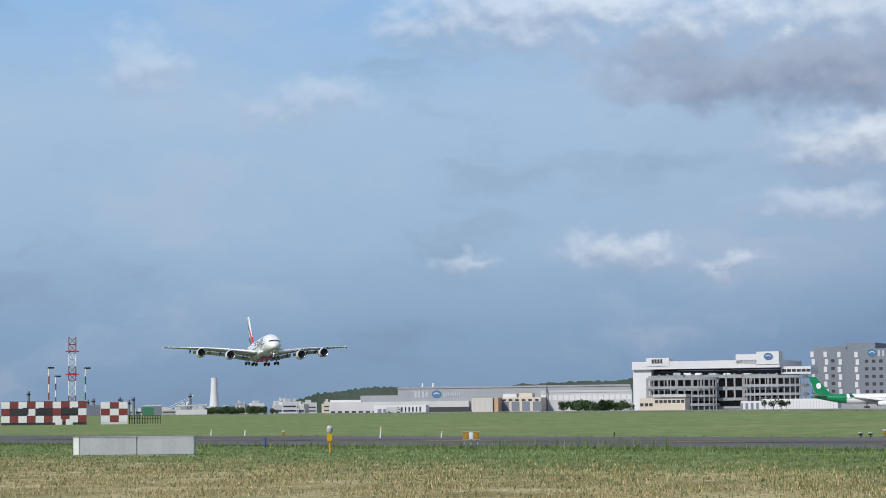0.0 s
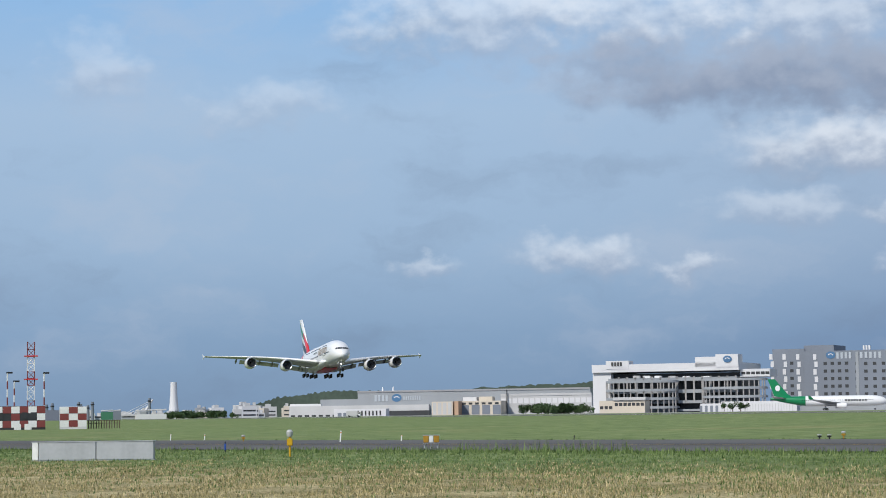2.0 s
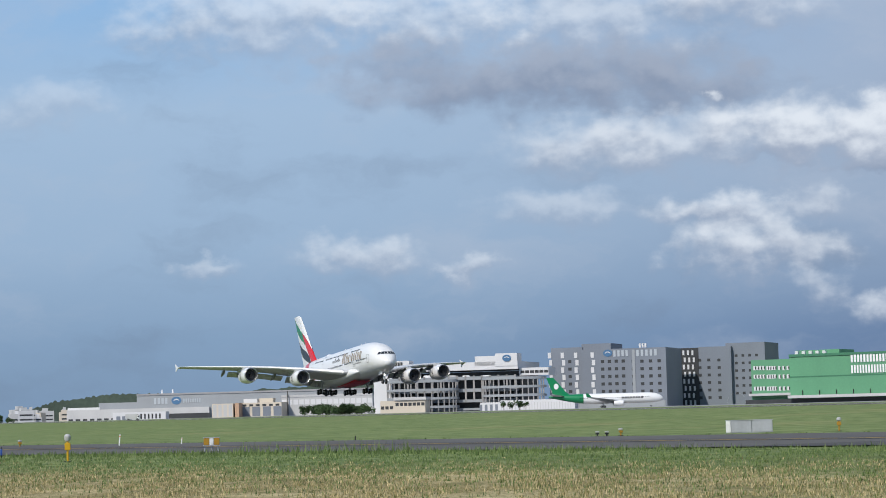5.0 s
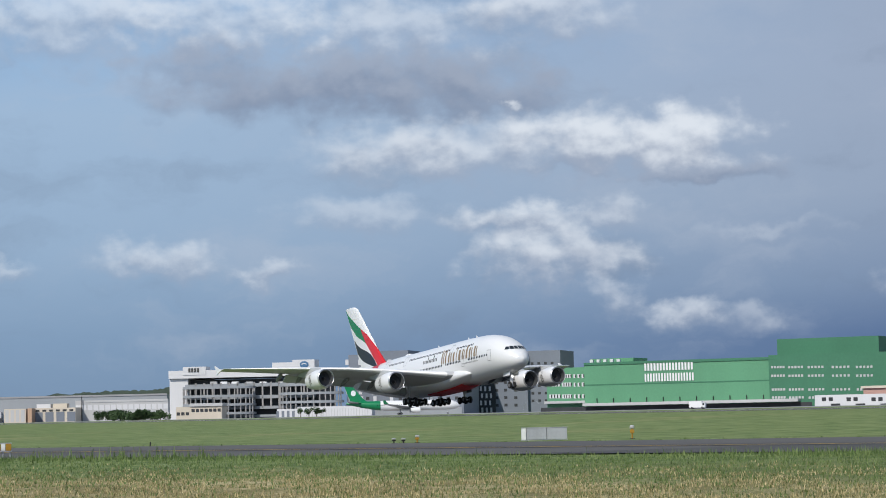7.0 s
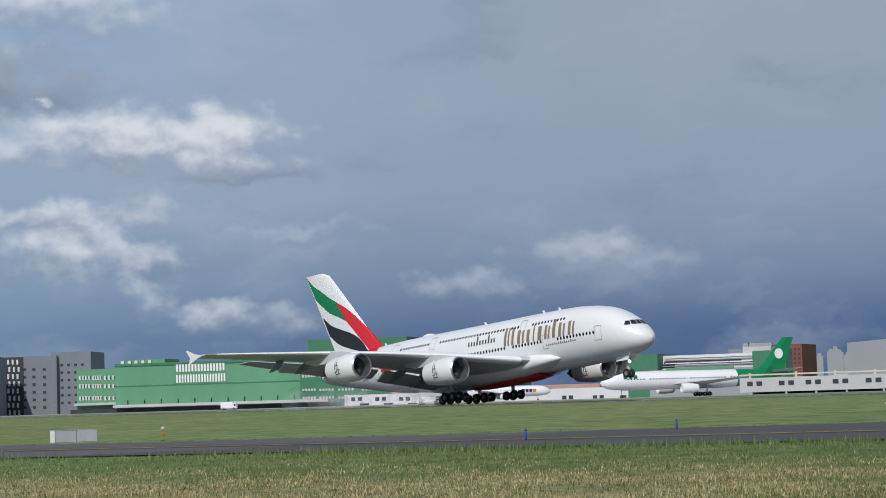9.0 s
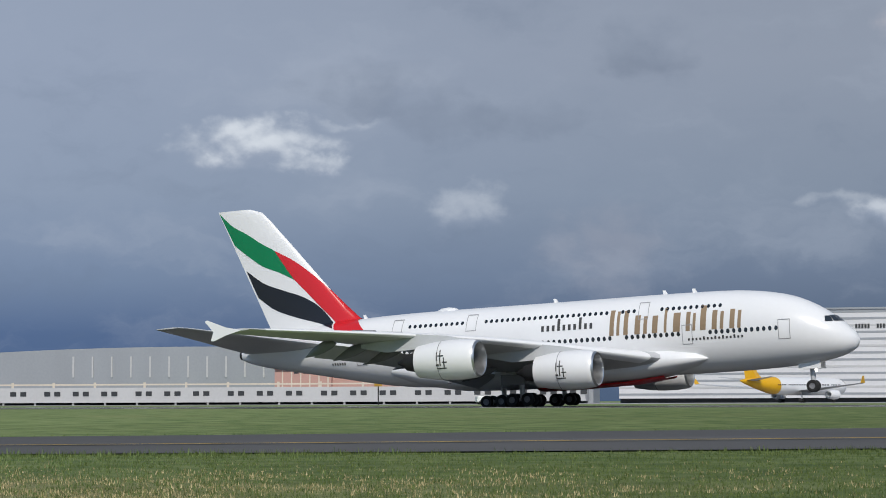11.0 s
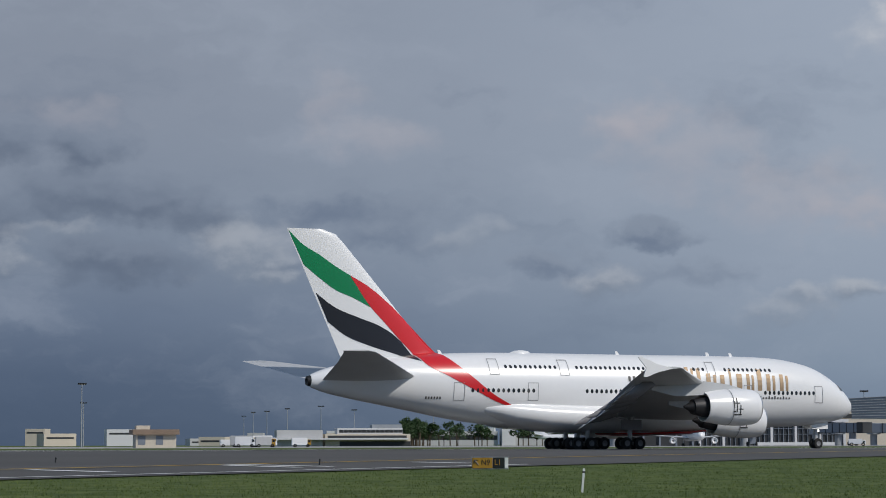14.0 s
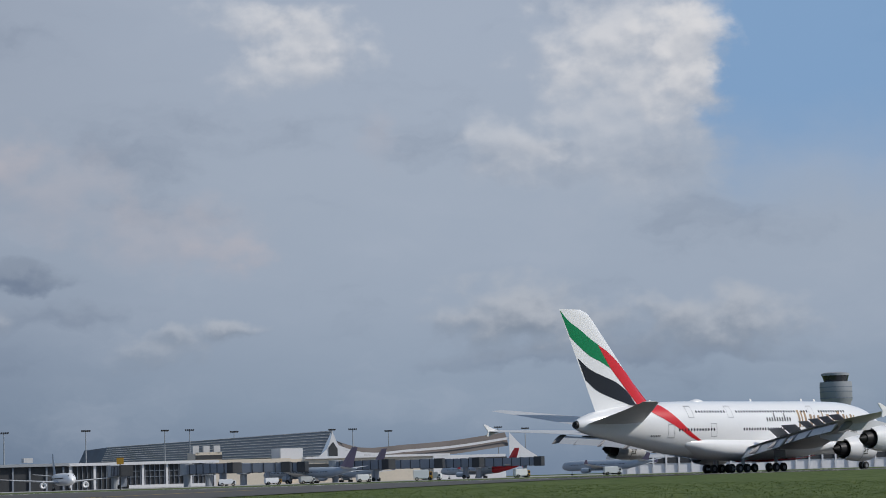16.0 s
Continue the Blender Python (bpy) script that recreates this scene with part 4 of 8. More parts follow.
    for z, spans in rows:
        for a, b in spans:
            for k in range(int((b - a) / 0.62) + 1):
                s = a + 0.62 * k
                for side in (-1, 1):
                    y = hull_y(s, z)
                    dz = 0.1
                    tilt = math.atan2(hull_y(s, z - dz) - hull_y(s, z + dz), 2 * dz)
                    yaw = math.atan2(hull_y(s + 0.1, z) - hull_y(s - 0.1, z), 0.2)
                    w = new("cabin_window", pane)
                    w.parent = plane
                    w.matrix_basis = Matrix.Translation((NOSE - s, side * (y + 0.035), z)) @ Matrix.Rotation(0 if side < 0 else math.pi, 4, "Z") @ Matrix.Rotation(-tilt if side < 0 else -tilt, 4, "X") @ Matrix.Rotation(side * 0 + (-yaw if side < 0 else yaw), 4, "Z")
    # flight deck panes
    def nose_s(y, z):
        lo, hi = 0.0, 14.0
        for _ in range(40):
            mid = (lo + hi) / 2
            if hull_y(mid, z) < y:
                lo = mid
            else:
                hi = mid
        return hi
    for side in (-1, 1):
        for y0, y1, z0, z1 in ((0.06, 0.78, 6.98, 7.60), (0.88, 1.62, 6.96, 7.58), (1.74, 2.30, 6.94, 7.50)):
            verts = []
            for k in range(4):
                for j in range(4):
                    z = z0 + (z1 - z0) * j / 3
                    y = (y0 + (y1 - y0) * k / 3) * (1 - 0.06 * j)
                    verts.append((NOSE - nose_s(y, z) + 0.05, side * (y + 0.03), z + 0.03))
            faces = [(k * 4 + j, k * 4 + j + 1, (k + 1) * 4 + j + 1, (k + 1) * 4 + j) for k in range(3) for j in range(3)]
            part("flight_deck_window", bm_of(verts, faces), PANE, plane)
    # doors as thin outlines
    for s0, s1, z0, z1 in ((50.3, 49.1, 8.3, 10.1), (41.5, 40.3, 8.3, 10.1), (22.1, 21.0, 8.3, 10.1), (54.7, 53.4, 5.4, 7.4), (45.7, 44.4, 5.45, 7.45), (17.4, 16.3, 5.45, 7.45), (7.4, 6.2, 5.4, 7.4)):
        for side in (-1, 1):
            bm = bmesh.new()
            for q in ((s0, s0 - 0.06, z0, z1), (s1 + 0.06, s1, z0, z1), (s0, s1, z0, z0 + 0.07), (s0, s1, z1 - 0.07, z1)):
                bar_on(bm, side, *q)
            part("cabin_door", bm, LINE, plane, "flush cabin door outlined in grey")
    # name along the side as plain gold strokes, and smaller dark strokes
    slots = ((25.24, 22.94, 9.45), (22.5, 19.67, 8.75), (19.33, 18.87, 9.3), (18.36, 17.16, 8.75), (17.0, 15.56, 8.75), (15.47, 14.5, 9.3), (14.24, 12.54, 8.75), (12.38, 10.74, 8.75))
    for side in (-1, 1):
        for a, b, top in slots:
            n = max(1, round((a - b) / 0.85))
            step = (a - b) / n
            for k in range(n):
                bm = bmesh.new()
                bar_on(bm, side, a - step * k, a - step * (k + (0.62 if k % 2 == 0 else 0.42)), 6.8, top - (0.0 if k == 0 else 0.15), 0.12)
                part("gold_bar", bm, GOLD, plane, "plain gold painted bar")
        for k in range(10):
            s = 32.8 - 0.6 * k
            bm = bmesh.new()
            bar_on(bm, side, s, s - 0.3, 7.7, 8.95 if k % 4 == 3 else 8.3)
            part("dark_bar", bm, INK, plane, "plain dark painted bar")
    bm = bmesh.new()
    for side in (-1, 1):
        for k in range(15):
            s = 16.8 - 0.4 * k
            bar_on(bm, side, s, s - 0.2, 5.82, 5.82 + (0.34 if k in (4, 7, 9, 12) else 0.22))
        for k in range(6):
            s = 57.9 - 0.32 * k
            bar_on(bm, side, s, s - 0.16, 5.55, 5.82)
    tagged(part("small_lettering", bm, INK, plane, "row of small dark painted bars"), kind="stuff")
    # small lumps on the crown
    dome = [[(NOSE - s, w * math.cos(math.pi * k / 8), 10.82 + h * math.sin(math.pi * k / 8)) for k in range(9)] for s, w, h in ((43.6, 0.1, 0.05), (44.0, 0.6, 0.3), (44.8, 0.8, 0.42), (45.6, 0.65, 0.32), (46.3, 0.1, 0.05))]
    part("antenna_dome", loft(dome, closed=False), WHITE, plane, smooth=True)
    for s in (54.6, 32.0, 19.8, 16.6):
        zc, hh, hw = hull(s)
        z = zc + hh - 0.05
        part("blade_antenna", loft([[(NOSE - s + a, -0.03, z), (NOSE - s + a - 0.5, -0.03, z), (NOSE - s + a - 0.5, 0.03, z), (NOSE - s + a, 0.03, z)] for a in (0,)]
                                   + [[(NOSE - s - 0.3, -0.02, z + 0.45), (NOSE - s - 0.6, -0.02, z + 0.45), (NOSE - s - 0.6, 0.02, z + 0.45), (NOSE - s - 0.3, 0.02, z + 0.45)]]), WHITE, plane)
    # landing gear
    meshes = wheel_mesh()
    build_gear(plane, "nose_gear", 5.0, 0.0, [0], 0.62, 3.4, meshes, 0.42)
    for side in (-1, 1):
        build_gear(plane, "wing_gear", 34.2, side * 6.1, [0.85, -0.85], 0.69, 3.6, meshes, 0.68)
        build_gear(plane, "body_gear", 37.7, side * 2.6, [1.7, 0, -1.7], 0.69, 3.0, meshes, 0.77)
        part("gear_door", box(NOSE - 6.2, NOSE - 3.9, side * 0.95 - 0.03, side * 0.95 + 0.03, 2.35, 3.2), WHITE, plane)
        # wing gear doors darkened in colour to carry the underwing shade
        part("gear_door", box(NOSE - 36.0, NOSE - 33.4, side * 7.3 - 0.04, side * 7.3 + 0.04, 2.2, 3.3), FAIRING, plane)
    part("landing_light", lathe([(NOSE - 4.62, 0.01), (NOSE - 4.6, 0.2), (NOSE - 4.8, 0.12)], 12), glow("landing_lamp", (1, 0.97, 0.9), 4), plane, "lit landing lamp on the nose leg",
         at=Matrix.Translation((0, 0, 2.2)))
    wings = [build_wing(plane, -1), build_wing(plane, 1)]
    return plane, wings


airliner, airliner_wings = build_airliner()

# ---- far buildings, each on its own line of sight ----
class Site:
    """A facade line: its middle at a bearing and distance, its far end turned back by some degrees."""

    def __init__(self, az, dist, turn=0.0):
        self.az, self.d, self.t = az, dist, radians(turn)
        self.m = Matrix.Translation(at(az, dist)) @ Matrix.Rotation(radians(-az) + self.t, 4, "Z")

    def x(self, az):
        k = math.tan(radians(az - self.az))
        return self.d * k / (math.cos(self.t) - k * math.sin(self.t))

    def z(self, az, el):
        s = self.x(az)
        return EYE + math.tan(radians(el)) * math.hypot(s * math.cos(self.t), self.d + s * math.sin(self.t))


def block(site, parent, name, p, q, depth, material, front=0.0, base=None, label=""):
    """A box from corner p to corner q, each (bearing, elevation); it stands on the ground unless a base elevation is given."""
    x0, x1 = sorted((site.x(p[0]), site.x(q[0])))
    z1 = max(site.z(*p), site.z(*q))
    z0 = 0.0 if base is None else site.z(p[0], base)
    return part(name, box(x0, x1, front, front + depth, z0, z1), material, parent, label)


def row_of(site, parent, name, az0, az1, n, el, w, h, material, front=0.0, proud=0.08, skip=()):
    """n alike panes along a facade, objects of their own on one mesh."""
    me = mesh_of(box(-w / 2, w / 2, -proud, proud, -h / 2, h / 2), name, material)
    for k in range(n):
        if k in skip:
            continue
        a = az0 + (az1 - az0) * k / max(n - 1, 1)
        ob = new(name, me)
        ob.parent = parent
        ob.matrix_basis = Matrix.Translation((site.x(a), front, site.z(a, el)))


def bars(site, parent, name, az0, az1, el0, el1, n, material, front=-0.2, gap=0.3, label=""):
    """Writing as plain bars."""
    bm = bmesh.new()
    step = (site.x(az1) - site.x(az0)) / n
    for k in range(n):
        x = site.x(az0) + step * k
        add_box(bm, x, x + step * (1 - gap), front - 0.1, front, site.z(az0, el0), site.z(az0, el1))
    return part(name, bm, material, parent, label)


def roundel(site, parent, az, el, r, material, front=-0.25):
    bm = bmesh.new()
    x, z = site.x(az), site.z(az, el)
    ring = [(x + r * math.cos(a), z + 0.75 * r * math.sin(a)) for a in [2 * math.pi * k / 20 for k in range(20)]]
    bm2 = loft([[(a, front, b) for a, b in ring], [(a, front + 0.2, b) for a, b in ring]])
    bm.free()
    emb = part("emblem", bm2, material, parent, "plain round emblem in blue")
    arc = [(x - 0.55 * r + 1.1 * r * k / 8, z + 0.25 * r * math.sin(math.pi * k / 8)) for k in range(9)]
    part("swoosh", loft([[(a, front - 0.06, b - 0.09 * r), (a, front - 0.06, b + 0.09 * r)] for a, b in arc], closed=False), WHITE_WALL, emb, "white swoosh")
    return emb


def house(name, label, category, site, group=""):
    return thing(name, label, category, group, at=site.m)


def long_hangar():
    s = Site(-70.487, 1800, -18)
    h = house("hangar", "long low grey cargo hangar with a blue round emblem", "hangar", s)
    block(s, h, "hall", (-73.446, 0.615), (-67.292, 0.555), 60, MID_WALL, label="tall grey clad hall")
    block(s, h, "hall", (-74.434, 0.432), (-73.448, 0.391), 50, MID_WALL, label="lower grey hall")
    block(s, h, "roof_edge", (-73.446, 0.644), (-67.292, 0.584), 1.2, LINE, -0.6, 0.600)
    block(s, h, "plinth", (-75.225, 0.263), (-71.538, 0.100), 3, PALE, -3)
    # dark sheet painted as the shade inside an opening
    block(s, h, "opening_shade", (-72.659, 0.113), (-71.508, 0.084), 1, SHADE, -3.6)
    block(s, h, "annex", (-75.225, 0.322), (-74.405, 0.313), 30, WHITE_WALL, -1)
    bars(s, h, "sign_bars", -72.999, -72.610, 0.368, 0.532, 4, SIGN_GREY, gap=0.4, label="pale plain sign bars")
    roundel(s, h, -72.416, 0.453, 4.4, EMBLEM)
    bars(s, h, "sign_bars", -72.236, -71.758, 0.389, 0.493, 8, SIGN_GREY, gap=0.45, label="pale plain sign bars")
    row_of(s, h, "door", -75.123, -72.735, 14, -0.038, 4, 4.5, SHADE, -3.1)
    for x in (708, 727):
        b = part("vent", tube((s.x(azof(x)), 10, 20), (s.x(azof(x)), 10, 24.5), 1.1, 0.5), WHITE, h)


def azof(x):
    return -83.340 + (-60.202 - -83.340) * x / 1568


def front_sheds():
    s = Site(-69.146, 1500, -10)
    h = house("freight_shed", "low white freight shed with roller doors", "shed", s)
    block(s, h, "hall", (-69.664, 0.450), (-67.264, 0.465), 30, PALE)
    row_of(s, h, "panel", -69.592, -67.326, 16, 0.332, 3.2, 3.4, WHITE_WALL, 0, 0.12)
    block(s, h, "parapet", (-69.664, 0.510), (-67.263, 0.524), 1, PALE, -0.4, 0.465)
    row_of(s, h, "roller_door", -69.520, -67.360, 9, 0.064, 6.5, 5.5, PALE, 0, 0.15)
    part("pole", tube((s.x(-69.489), -1.5, 0), (s.x(-69.489), -1.5, 17), 0.35), INK, h)
    s = Site(-70.191, 1480, -10)
    h = house("workshop", "cream concrete workshop with large grey doors", "workshop", s)
    block(s, h, "hall", (-70.742, 0.344), (-69.666, 0.346), 25, CREAM)
    block(s, h, "roof_room", (-70.277, 0.457), (-69.918, 0.453), 10, CREAM, 5, 0.322)
    block(s, h, "roof_room", (-70.696, 0.448), (-70.337, 0.443), 10, WHITE_WALL, 5, 0.328)
    row_of(s, h, "door", -70.611, -69.774, 4, 0.113, 5.5, 6.5, GREY_WALL)
    row_of(s, h, "window", -70.638, -69.772, 6, 0.277, 2.6, 1.4, SHADE)
    s = Site(-71.118, 1470, -10)
    h = house("plant_building", "cream and orange plant building", "building", s)
    block(s, h, "hall", (-71.490, 0.338), (-70.937, 0.331), 20, CREAM)
    block(s, h, "wing_block", (-70.892, 0.346), (-70.787, 0.344), 20, ORANGE_WALL)
    row_of(s, h, "panel", -71.417, -71.014, 4, 0.156, 2.2, 8, PALE)
    s = Site(-73.392, 1600, -10)
    h = house("louvre_house", "white low building with tall dark louvres", "building", s)
    block(s, h, "hall", (-74.078, 0.175), (-72.703, 0.173), 15, WHITE_WALL)
    row_of(s, h, "louvre", -73.436, -72.854, 7, 0.060, 1.2, 3.6, SHADE)
    row_of(s, h, "door", -73.930, -73.631, 3, 0.022, 3.0, 3, GREY_WALL)
    s = Site(-66.542, 1250, -10)
    h = house("gatehouse", "cream two-storey office beside the car park", "office", s)
    block(s, h, "hall", (-67.060, 0.224), (-65.872, 0.299), 18, CREAM)
    block(s, h, "roof_slab", (-66.701, 0.383), (-65.841, 0.387), 18, PALE, -1, 0.309)
    row_of(s, h, "window", -66.615, -65.934, 7, 0.200, 1.9, 1.8, SHADE)
    row_of(s, h, "window", -67.003, -66.765, 3, 0.118, 1.9, 1.8, SHADE)


def car_park():
    """White parking deck with curved ramps in front."""
    s = Site(-65.483, 1300, -15)
    h = house("parking_garage", "white multi-storey parking garage with open decks and curved ramps", "parking garage", s)
    block(s, h, "end_wall", (-67.221, 1.216), (-66.742, 1.177), 60, WHITE_WALL)
    # solid near-black block: the shade between the decks put into its colour
    block(s, h, "core_shade", (-66.746, 0.997), (-63.385, 0.927), 50, SHADE, 5, label="near-black block painted as the shade between the decks")
    block(s, h, "roof_parapet", (-67.220, 1.246), (-63.377, 1.240), 60, WHITE_WALL, -2, 1.042)
    block(s, h, "sign_tower", (-63.968, 1.477), (-63.386, 1.479), 12, WHITE_WALL, -2.4, 1.145)
    block(s, h, "sign_tower", (-64.507, 1.414), (-63.970, 1.402), 12, WHITE_WALL, -2, 1.158)
    block(s, h, "sign_tower", (-66.844, 1.343), (-66.245, 1.331), 10, WHITE_WALL, -2.4, 1.130)
    roundel(s, h, -63.657, 1.350, 2.7, EMBLEM, -2.8)
    bars(s, h, "sign_bars", -66.696, -66.396, 1.203, 1.307, 4, INK, -2.6, label="dark plain sign bars")
    for y0, y1 in ((672, 678), (693, 699), (712, 717), (727, 731)):
        block(s, h, "deck", (s_p(y0, 812)), (s_p(y0, 1040)), 50, MID_WALL, -1, s_p(y1, 812)[1], "concrete deck edge")
    row_of(s, h, "column", -66.530, -63.469, 15, 0.574, 1.0, 15.5, CONCRETE, -0.5, 0.5)
    # two curved ramps, drum-like, with bands and posts
    for a0, a1, y_top in ((-66.795, -64.956, 676), (-64.284, -62.645, 674)):
        x0, x1 = s.x(a0), s.x(a1)
        cx, r = (x0 + x1) / 2, (x1 - x0) / 2
        drum = [(cx + r * math.cos(a), -6 - 0.45 * r * abs(math.sin(a))) for a in [math.pi + math.pi * k / 16 for k in range(17)]]
        for lev in range(5):
            zt = s.z(a0, s_p(y_top + 15 * lev, 830)[1])
            if zt < 1.5:
                continue
            rings = [[(x, y, zt - 1.5), (x, y, zt), (x, y + 0.4, zt), (x, y + 6, zt - 0.3), (x, y + 6, zt - 1.5)] for x, y in drum]
            part("ramp", loft(rings), MID_WALL, h, "curved concrete ramp")
        for k in range(1, 16):
            part("ramp_post", tube((drum[k][0], drum[k][1] + 0.6, 0), (drum[k][0], drum[k][1] + 0.6, s.z(a0, s_p(y_top, 830)[1]) - 0.5), 0.4, n=6), CONCRETE, h)
    block(s, h, "stair_wing", (-63.381, 1.076), (-62.606, 1.089), 20, WHITE_WALL, 2, 0.882)
    row_of(s, h, "window", -63.294, -62.669, 6, 0.978, 2.4, 1.6, SHADE, 2)
    me = [(0.6, 0.6, 0.62), (0.1, 0.1, 0.12), (0.55, 0.55, 0.55)]
    for k, x in enumerate((862, 880, 900, 925, 950, 985)):
        a = azof35(x)
        part("parked_car", box(s.x(a) - 2.2, s.x(a) + 2.2, -0.5, 1.5, s.z(a, s_p(668, x)[1]) - 1.2, s.z(a, s_p(668, x)[1]) + 0.6, 0.3), WHITE if k % 3 else PALE, h)


def azof35(x):
    return -78.786 + (-55.651 - -78.786) * x / 1568


def s_p(y, x):
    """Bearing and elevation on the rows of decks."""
    a = azof35(x)
    return a, 0.619 - (y - 690) * 0.01496 - (x - 784) * 0.000306


def tall_offices():
    s = Site(-61.007, 1330, -14)
    h = house("office_block", "grey ten-storey office block with black and white panel strips", "office block", s)
    block(s, h, "body", (-62.533, 1.579), (-61.700, 1.590), 35, GREY_WALL, 2)
    block(s, h, "body", (-61.703, 1.515), (-59.484, 1.523), 45, GREY_WALL)
    block(s, h, "stair_tower", (-61.728, 1.665), (-60.956, 1.677), 30, GREY_WALL, 3)
    block(s, h, "plinth", (-62.572, 0.135), (-59.528, 0.072), 2, MID_WALL, -0.6)
    for col in ((1099, 1099), (1122, 1122), (1146, 1146), (1177, 1177)):
        for k in range(7):
            y = 632 + 13 * k
            row_of(s, h, "panel", azof35(col[0] + 2 * (k % 2)), azof35(col[0]), 1, s_p(y, col[0])[1], 2.0, 3.4, WHITE_WALL, -0.1 if col[0] > 1150 else 1.8, 0.12)
    for k in range(6):
        y = 643 + 13.2 * k
        row_of(s, h, "window", azof35(1195), azof35(1232), 4, s_p(y, 1213)[1], 2.1, 1.9, SHADE)
        row_of(s, h, "window", azof35(1250), azof35(1296), 4, s_p(y, 1273)[1], 2.1, 1.9, SHADE)
        row_of(s, h, "window", azof35(1135), azof35(1135), 1, s_p(y, 1135)[1], 2.1, 1.9, SHADE, 2)
    block(s, h, "recess", (-60.370, 1.484), (-60.296, 1.483), 0.6, MID_WALL, -0.3)
    roundel(s, h, -61.009, 1.410, 2.9, EMBLEM, -0.3)
    bars(s, h, "sign_bars", -60.861, -60.432, 1.313, 1.476, 4, SIGN_GREY, -0.2, 0.45, "white plain sign bars")
    bars(s, h, "sign_bars", -60.255, -59.665, 1.311, 1.475, 5, SIGN_GREY, -0.2, 0.45, "white plain sign bars")
    row_of(s, h, "roof_vent", azof35(1260), azof35(1270), 3, s_p(615, 1265)[1], 1.1, 2.6, WHITE_WALL, 4, 0.5)
    s = Site(-58.214, 1380, -14)
    h = house("office_block", "grey office block with a dense black and white panelled end", "office block", s)
    block(s, h, "body", (-59.339, 1.460), (-58.634, 1.487), 40, SHADE, -0.5, label="dark panelled end")
    block(s, h, "body", (-58.633, 1.502), (-57.785, 1.496), 40, GREY_WALL)
    block(s, h, "body", (-57.957, 1.589), (-56.938, 1.592), 40, GREY_WALL, 4)
    for k in range(8):
        for j in range(6):
            y = 629 + 12.5 * k
            x = 1316 + 8 * j + (2 if k % 2 else 0)
            if k > 3 and j < 3:
                continue
            row_of(s, h, "panel", azof35(x), azof35(x), 1, s_p(y, x)[1], 1.2, 3.0, WHITE_WALL, -0.7, 0.14)
    for k in range(6):
        y = 642 + 13.2 * k
        row_of(s, h, "window", azof35(1368), azof35(1384), 2, s_p(y, 1376)[1], 2.0, 1.8, SHADE)
        row_of(s, h, "window", azof35(1402), azof35(1402), 1, s_p(y, 1402)[1], 2.0, 1.8, SHADE)
        row_of(s, h, "window", azof35(1430), azof35(1466), 4, s_p(y - 8, 1448)[1], 1.8, 1.6, SHADE, 4)
    s = Site(-63.555, 1270, -10)
    h = house("long_shed", "long low white shed with a ribbed roof", "shed", s)
    block(s, h, "hall", (-63.879, 0.237), (-61.916, 0.226), 14, WHITE_WALL)
    block(s, h, "lean_to", (-64.417, 0.173), (-63.880, 0.192), 12, WHITE_WALL)
    row_of(s, h, "rib", azof35(1012), azof35(1136), 26, s_p(721, 1070)[1], 0.3, 4.5, PALE)
    row_of(s, h, "door", azof35(975), azof35(1003), 4, s_p(724, 990)[1], 1.6, 4.0, GREY_WALL)


def el7(x, y):
    return 0.610 - (y - 690) * 0.01496 - (x - 784) * 0.000322


def az7(x):
    return -71.591 + (-48.457 - -71.591) * x / 1568


